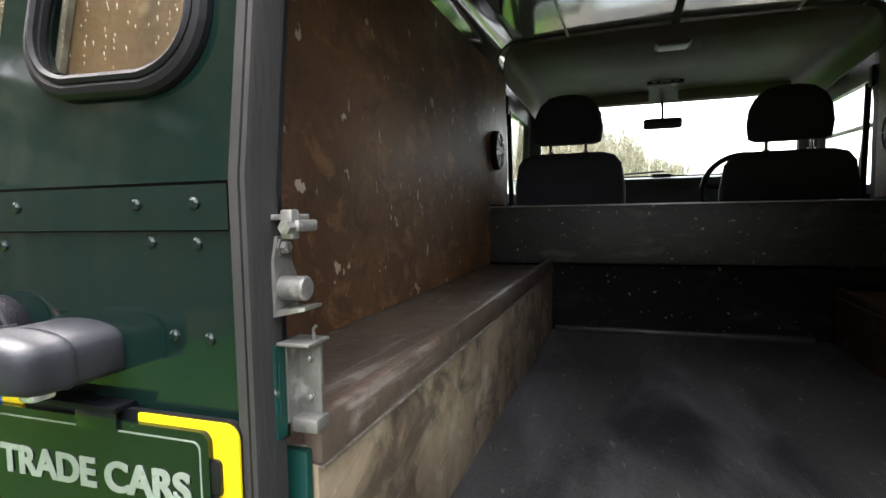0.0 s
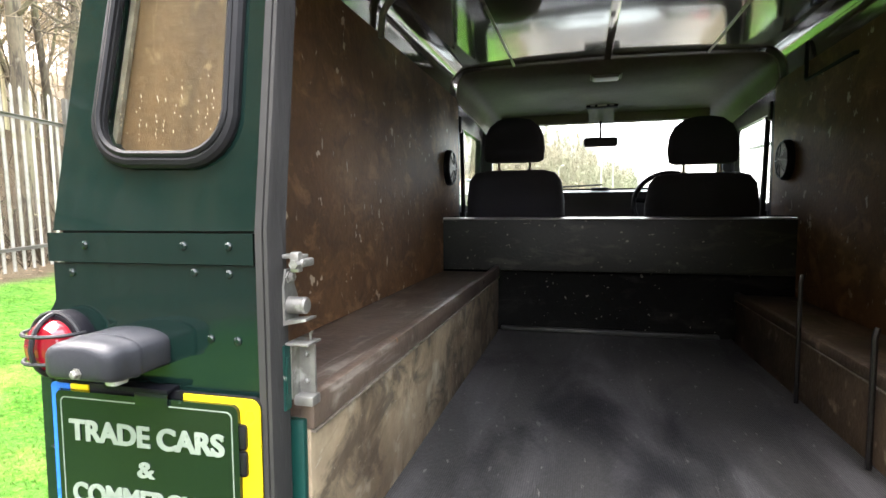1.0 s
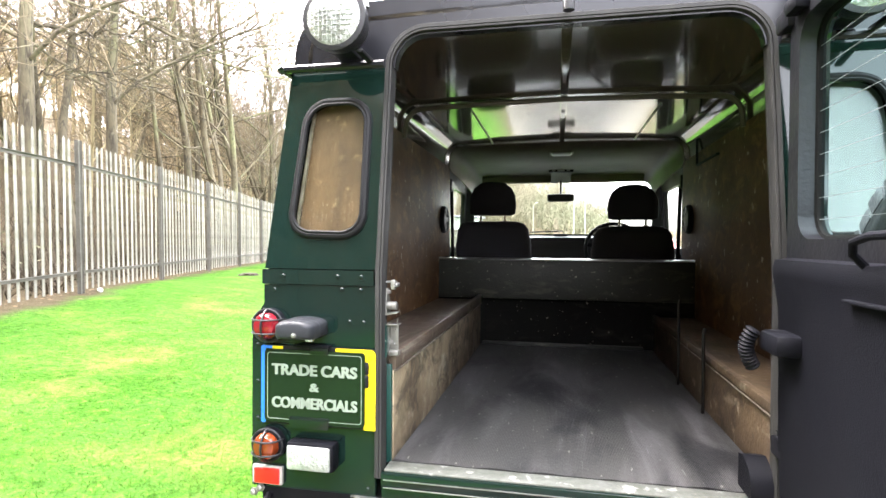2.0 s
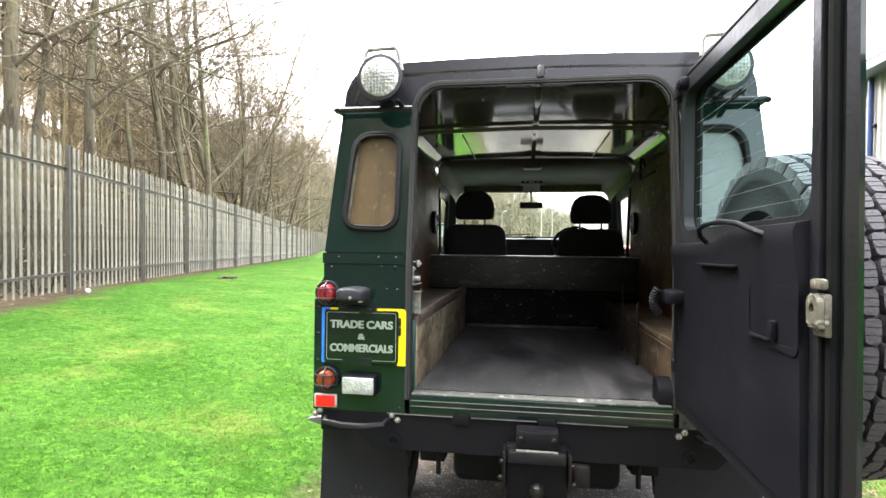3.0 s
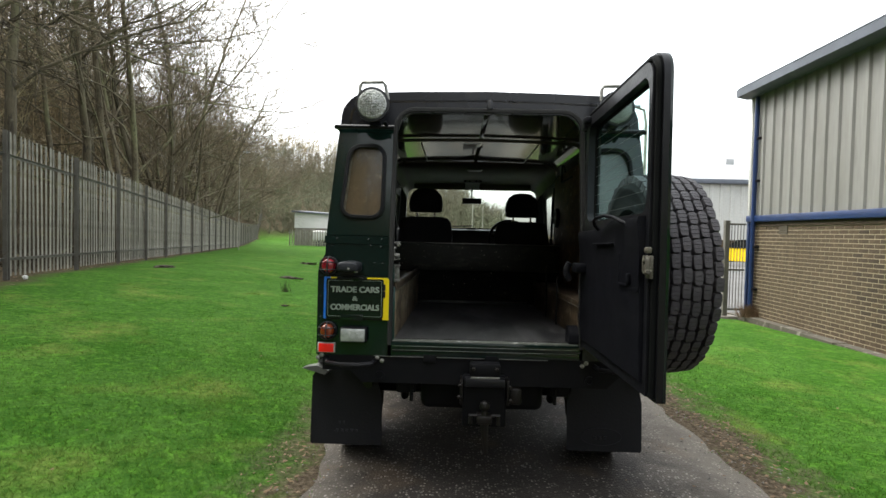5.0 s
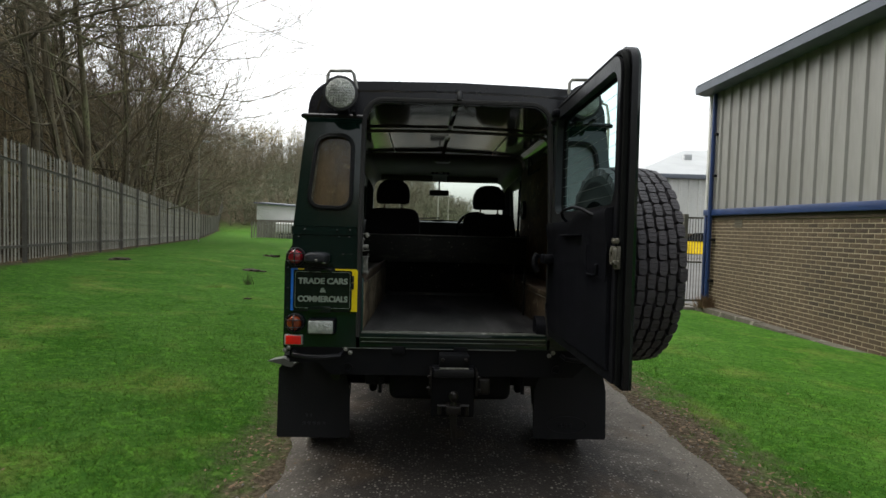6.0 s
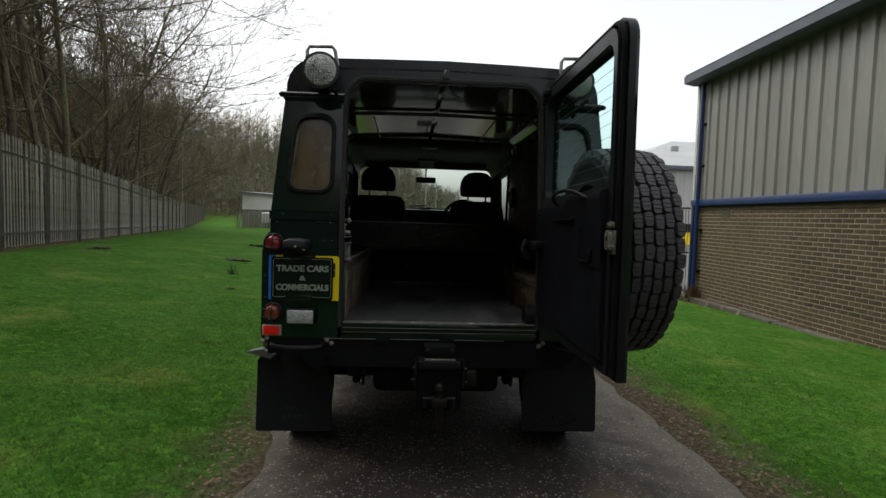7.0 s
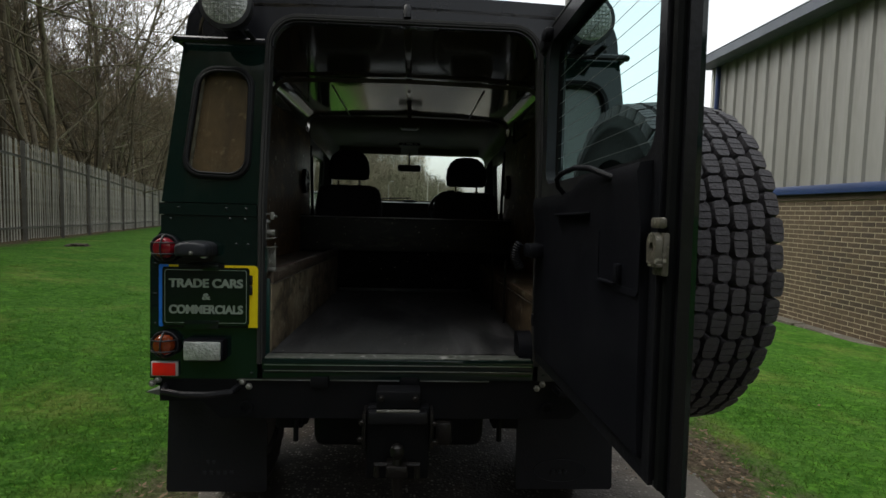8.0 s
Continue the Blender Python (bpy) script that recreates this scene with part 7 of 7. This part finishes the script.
def build_gate():
    gate = thing("metal_gate", "grey metal gate beside the building corner", "gate")
    z0 = ground_z(5.8, 9.4)
    part("gate_post", boxed(5.74, 5.84, 9.40, 9.50, z0 - 0.2, z0 + 2.15, 0.006), "post", gate, smooth=False)
    part("gate_foot", boxed(5.60, 6.20, 9.30, 9.60, z0 - 0.2, z0 + 0.06, 0.01), "concrete", gate)
    for z in (0.18, 1.05, 2.05):
        part("gate_rail", boxed(5.84, 6.20, 9.43, 9.47, z0 + z, z0 + z + 0.04, 0.004), "post", gate, smooth=False)
    for k in range(5):
        part("gate_bar", boxed(5.894 + k * 0.065, 5.906 + k * 0.065, 9.445, 9.457, z0 + 0.2, z0 + 2.05), "post", gate, smooth=False)


build_gate()


# ---- beyond: car park, sheds, cars, lamp posts ----
def build_beyond():
    rows, v, f = [], [], []
    xs, ys = np.linspace(3.2, 60, 30), np.concatenate([np.linspace(9.9, 30, 20), np.linspace(32, 84, 14)])
    for y in ys:
        for x in xs:
            v.append((x, y, ground_z(x, y) + 0.03))
    w = len(xs)
    for j in range(len(ys) - 1):
        for i in range(w - 1):
            f.append((j * w + i, j * w + i + 1, (j + 1) * w + i + 1, (j + 1) * w + i))
    ob = new("car_park", raw("car_park", v, f, "farpark", True))
    tagged(ob, "grey car park surface beyond the gate", "pavement", kind="structure")

    def ribbed(x0, x1, y, z0, z1, pitch):
        bm = bmesh.new()
        out, x = [], x0
        while x < x1:
            out += [(x, y), (x + pitch * 0.6, y), (x + pitch * 0.68, y - 0.06), (x + pitch * 0.92, y - 0.06)]
            x += pitch
        out += [(x, y), (x, y + 0.3), (x0, y + 0.3)]
        return extrude(bm, out, lambda u, w_, h: (u, w_, h), z0, z1)

    far = thing("far_warehouse", "pale grey ribbed warehouse with a shallow roof", "building", kind="structure")
    g = ground_z(16, 40)
    part("wall", ribbed(16.4, 60.0, 40.0, g, 5.6, 0.8), "farcladding", far, "pale ribbed cladding wall", smooth=False)
    part("body", boxed(16.4, 60.0, 40.3, 66.0, g, 5.6), "farcladding", far)
    part("lower_band", boxed(16.38, 60.0, 39.82, 40.3, g, 1.3), "brick", far, "brown brick base")
    part("eave", boxed(16.2, 60.2, 39.6, 40.3, 5.6, 5.95, 0.03), "gutter", far)
    bm = bmesh.new()
    low = [bm.verts.new(c) for c in ((16.3, 39.6, 5.94), (60.2, 39.6, 5.94), (60.2, 66, 5.94), (16.3, 66, 5.94))]
    r0, r1 = bm.verts.new((26.3, 52, 9.7)), bm.verts.new((60.2, 52, 9.9))
    for q in ((low[0], low[1], r1, r0), (low[3], r0, r1, low[2]), (low[0], r0, low[3]), (low[1], low[2], r1), low[::-1]):
        bm.faces.new(q)
    part("roof", bm, "roofgrey", far, smooth=False)
    part("roof_vent", boxed(23.4, 24.1, 46, 46.5, 7.7, 8.4, 0.03), "roofgrey", far)

    shed = thing("site_shed", "low off-white shed with a shallow mono-pitch roof", "building", kind="structure")
    g = ground_z(-14, 60)
    part("wall", boxed(-18.6, -9.2, 60, 66, g - 0.3, 1.55), "concrete", shed, "grey lower wall")
    bm = bmesh.new()
    extrude(bm, [(-18.7, 1.55), (-9.1, 1.55), (-9.1, 2.81), (-18.7, 3.35)], xz, 59.95, 66)
    part("upper_wall", bm, "whitewall", shed, "off-white upper wall", smooth=False)
    bm = bmesh.new()
    extrude(bm, [(59.6, 3.35), (59.6, 3.52), (66.4, 3.72), (66.4, 3.5)], lambda u, v, w: (w, u, v - 0.055 * (w + 18.95)), -18.95, -8.8)
    part("roof", bm, "gutter", shed, smooth=False)
    rail = thing("low_fence", "short pale steel fence in front of the shed", "fence", kind="structure")
    for k in range(30):
        part("pale", boxed(-18.4 + k * 0.28, -18.28 + k * 0.28, 57.0, 57.05, g, g + 1.75), "galv", rail, smooth=False)
    for h in (0.3, 1.45):
        part("rail", boxed(-18.5, -10.0, 57.05, 57.09, g + h, g + h + 0.07), "galv", rail, smooth=False)
    van = thing("white_trailer", "small white trailer parked by the shed", "trailer")
    part("body", boxed(-16.2, -13.2, 58.0, 59.4, g + 0.5, g + 1.75, 0.25, 4), "whitewall", van)
    for x in (-15.4, -14.6):
        bm = lathe(bmesh.new(), [(0.2, -0.1), (0.3, -0.1), (0.3, 0.1), (0.2, 0.1)], (x, 58.0, g + 0.3), (0, 1, 0), 16)
        part("wheel", bm, "tyre", van)

    def build_car(paint, label, m):
        c = thing("parked_car", label, "car", m=m)
        lower = [(-1.95, 0.28), (-2.0, 0.62), (-1.92, 0.86), (-1.05, 0.95), (-0.35, 1.40), (0.9, 1.46), (1.55, 1.22), (1.92, 0.92), (1.98, 0.55), (1.9, 0.28)]
        bm = bmesh.new()
        rows = []
        for y, k, dz in ((-0.82, 0.93, 0.0), (-0.70, 1.0, 0.0), (0.70, 1.0, 0.0), (0.82, 0.93, 0.0)):
            rows.append([bm.verts.new((x * k, y * (1 - 0.18 * max(0, z - 0.9) / 0.5), 0.28 + (z - 0.28) * (k if k < 1 else 1))) for x, z in lower])
        for a, b in zip(rows, rows[1:]):
            for i in range(len(lower)):
                bm.faces.new((a[i], a[(i + 1) % len(lower)], b[(i + 1) % len(lower)], b[i]))
        bm.faces.new(rows[0][::-1])
        bm.faces.new(rows[-1])
        part("body", bm, paint, c, angle=25)
        if paint == "yellowcar":
            bm = bmesh.new()
            extrude(bm, [(-0.86, 1.04), (-0.36, 1.42), (0.90, 1.485), (1.57, 1.235), (1.60, 1.04)], lambda u, v, w: (u, w * (1 - 0.16 * max(0, v - 0.95) / 0.5), v), -0.79, 0.79, 2)
            part("soft_top", bm, "seal", c, "black fabric roof", angle=25)
        for s in (-1, 1):
            bm = bmesh.new()
            sheet(bm, [[(-0.80, 0.98), (-0.28, 1.34), (0.85, 1.38), (1.30, 1.18), (1.30, 0.98)]], lambda u, v, w: (u, s * (0.80 - 0.15 * (v - 0.98)) + s * w, v), -0.02, 0.004)
            part("side_window", bm, "darkglass", c)
            for x in (-1.25, 1.25):
                bm = lathe(bmesh.new(), [(0.18, -0.1), (0.31, -0.1), (0.32, 0.0), (0.31, 0.1), (0.18, 0.1)], (x, s * 0.74, 0.31), (0, 1, 0), 20)
                lathe(bm, [(0.18, s * 0.09), (0.1, s * 0.07), (0.0, s * 0.09)], (x, s * 0.74, 0.31), (0, 1, 0), 12)
                part("wheel", bm, "tyre", c)
            part("tail_light", boxed(1.86, 1.99, min(s * 0.5, s * 0.78), max(s * 0.5, s * 0.78), 0.72, 0.88, 0.02), "red", c)
        bm = bmesh.new()
        sheet(bm, [[(-0.55, 1.00), (0.55, 1.00), (0.50, 1.32), (-0.50, 1.32)]], lambda u, v, w: (1.80 - 0.75 * (v - 0.98) + w, u, v), 0.0, 0.01)
        part("rear_window", bm, "darkglass", c)
        return c

    build_car("yellowcar", "bright yellow hatchback parked beyond the gate", pose(15.7, 27.5, ground_z(15.7, 27.5) + 0.03, 0, 0, -35))
    build_car("redcar", "red hatchback parked in the distance", pose(5.9, 32, ground_z(5.9, 32) + 0.03, 0, 0, 80))

    for x, y, h, arm in ((8.2, 22.0, 7.2, -1), (1.8, 62.0, 6.4, 1), (3.4, 70.0, 6.4, 1), (-3.4, 78.0, 6.2, 1), (-15.2, 35.0, 6.75, 1)):
        lp = thing("lamp_post", "slim grey steel lamp post", "lamp post", "lamp posts")
        z = ground_z(x, y)
        bm = bmesh.new()
        tube(bm, [(x, y, z), (x, y, z + h * 0.9), (x + arm * 0.1, y, z + h * 0.98), (x + arm * 0.5, y, z + h)], [k * (0.45 if x < -10 else 1.35) for k in (0.07, 0.05, 0.045, 0.04)], 8)
        part("pole", bm, "galv", lp)
        part("lantern", boxed(x + arm * 0.5 - 0.22, x + arm * 0.5 + 0.22, y - 0.10, y + 0.10, z + h - 0.03, z + h + 0.07, 0.03), "roofgrey", lp)


build_beyond()


# ---- grass blades, fallen leaves, stones, soil heaps ----
def scatter():
    rs = np.random.RandomState(3)
    v, f = [], []

    def blades(n, x0, x1, y0, y1, size, fade=None):
        for x, y in zip(rs.uniform(x0, x1, n), rs.uniform(y0, y1, n)):
            if fade and rs.rand() > math.exp(-((y - fade[0]) / fade[1]) ** 2) * math.exp(-(max(0.0, abs(x) - fade[2]) / fade[3]) ** 2):
                continue
            if ROAD_L - 0.10 < x < ROAD_R + 0.22 + 0.12 * noise.noise((0.0, y * 1.6, 4)) and rs.rand() > 0.06:
                continue
            d = -((x - FENCE_A[0]) * FENCE_N[0] + (y - FENCE_A[1]) * FENCE_N[1])
            if d > -0.15:
                continue
            z = ground_z(x, y)
            h = size * rs.uniform(0.5, 1.3)
            a = rs.uniform(0, math.tau)
            w = 0.003 * (size / 0.03) ** 0.5
            dx, dy = math.cos(a), math.sin(a)
            l = h * rs.uniform(0.4, 1.4)
            b = rs.uniform(0, math.tau)
            i = len(v)
            v.extend(((x - dx * w, y - dy * w, z - 0.004), (x + dx * w, y + dy * w, z - 0.004), (x + l * math.cos(b), y + l * math.sin(b), z + h)))
            f.append((i, i + 1, i + 2))

    blades(420000, -6.5, 5.8, -2.4, 10.0, 0.026, (-0.5, 4.5, 1.5, 2.6))
    for k in range(40):
        cx, cy = rs.uniform(-6.5, -1.4), rs.uniform(-0.5, 12)
        blades(60, cx - 0.09, cx + 0.09, cy - 0.09, cy + 0.09, 0.027)
    ob = new("grass", raw("grass", v, f, "blade"))
    tagged(ob, "short bright green lawn grass blades", "grass", kind="stuff")
    v, f = [], []

    def leaf(x, y, z, s):
        a, t = rs.uniform(0, math.tau), rs.uniform(-0.5, 0.5)
        ca, sa = math.cos(a) * s, math.sin(a) * s
        i = len(v)
        v.extend(((x - ca, y - sa, z + 0.003), (x - sa * 0.5, y + ca * 0.5, z + s * 0.4 * (0.4 + t)), (x + ca, y + sa, z + 0.004 + s * 0.2), (x + sa * 0.5, y - ca * 0.5, z + s * 0.3 * (0.5 - t))))
        f.extend(((i, i + 1, i + 2), (i, i + 2, i + 3)))

    for _ in range(2600):
        left = rs.rand() < 0.4
        x = ROAD_L + rs.normal(0, 0.11) if left else ROAD_R + rs.normal(0.08, 0.14)
        y = rs.uniform(-3, 9)
        leaf(x, y, ground_z(x, y) + 0.02, rs.uniform(0.008, 0.022))
    for _ in range(900):
        s, d = rs.uniform(-4, 40), rs.normal(0.05, 0.18)
        x, y = fence_at(s, -d)
        leaf(x, y, ground_z(x, y) + 0.02, rs.uniform(0.015, 0.04))
    for _ in range(160):
        x, y = rs.uniform(-6, 5.5), rs.uniform(-2, 10)
        leaf(x, y, ground_z(x, y) + 0.025, rs.uniform(0.008, 0.02))
    ob = new("fallen_leaves", raw("fallen_leaves", v, f, "leaf"))
    tagged(ob, "brown fallen leaves along the track edge and fence", "leaves", kind="stuff")
    v, f = [], []
    for _ in range(3200):
        x, y = rs.uniform(ROAD_L, ROAD_R + 0.15), rs.uniform(-2.5, 5)
        s = rs.uniform(0.003, 0.011)
        z = ground_z(x, y) + 0.030
        i = len(v)
        j = rs.uniform(0.6, 1.2, 6) * s
        v.extend(((x - j[0], y, z), (x, y - j[1], z), (x + j[2], y, z), (x, y + j[3], z), (x, y, z + j[4] * 0.7), (x, y, z - j[5])))
        f.extend([(i + a, i + b, i + c) for a, b, c in ((0, 1, 4), (1, 2, 4), (2, 3, 4), (3, 0, 4))])
    ob = new("loose_chippings", raw("loose_chippings", v, f, "stone"))
    tagged(ob, "pale loose chippings lying on the track", "stones", kind="stuff")
    for x, y, s in ((-7.3, 10.6, 0.24), (-4.4, 11.2, 0.20), (-4.15, 11.3, 0.10), (-3.0, 6.4, 0.06), (-5.6, 17.5, 0.28)):
        bm = bmesh.new()
        bmesh.ops.create_icosphere(bm, subdivisions=3, radius=1)
        for q in bm.verts:
            q.co *= 1 + 0.7 * noise.noise(q.co * 3.5 + Vector((x, y, 0))) + 0.3 * noise.noise(q.co * 9)
            q.co = Vector((q.co.x * s, q.co.y * s * 0.8, q.co.z * s * 0.22))
        ob = new("soil_heap", finish("soil_heap", bm, "soil"))
        ob.matrix_basis = pose(x, y, ground_z(x, y) + 0.01)
        tagged(ob, "small dark soil heap on the lawn", "soil heap", "soil heaps")
    v, f = [], []
    for _ in range(40):
        h = rs.uniform(0.05, 0.26)
        x, y = -3.6 + rs.normal(0, 0.035), 8.4 + rs.normal(0, 0.035)
        z = ground_z(x, y)
        i = len(v)
        v.extend(((x - 0.005, y, z - 0.01), (x + 0.005, y, z - 0.01), (x + rs.normal(0, 0.05), y + rs.normal(0, 0.05), z + h)))
        f.append((i, i + 1, i + 2))
    ob = new("weed", raw("weed", v, f, "ivy"))
    tagged(ob, "small dark weed standing in the lawn", "plant")
    bm = bmesh.new()
    bmesh.ops.create_icosphere(bm, subdivisions=3, radius=0.035)
    for q in bm.verts:
        q.co *= 1 + 0.5 * noise.noise(q.co * 44)
    ob = new("litter", finish("litter", bm, "whitewall"))
    x, y = fence_at(0.25, 0.22)
    ob.matrix_basis = pose(x, y, ground_z(x, y) + 0.03)
    tagged(ob, "crumpled white litter at the foot of the fence", "litter")


M["blade"] = material("grass_blade", (0.080, 0.165, 0.0275), 0.8, second=(0.049, 0.117, 0.0185), scale=0.7, amount=0.8, fine=9, spots=((0.146, 0.180, 0.046), 1.1, 0.54, 0.76), shine=0.03, island=0.35)
bn_, bl_ = M["blade"].node_tree.nodes, M["blade"].node_tree.links
thin, blend = bn_.new("ShaderNodeBsdfTranslucent"), bn_.new("ShaderNodeMixShader")
bl_.new(bn_["Principled BSDF"].inputs["Base Color"].links[0].from_socket, thin.inputs["Color"])
bl_.new(bn_["Principled BSDF"].outputs[0], blend.inputs[1])
bl_.new(thin.outputs[0], blend.inputs[2])
bl_.new(blend.outputs[0], bn_["Material Output"].inputs["Surface"])
scatter()
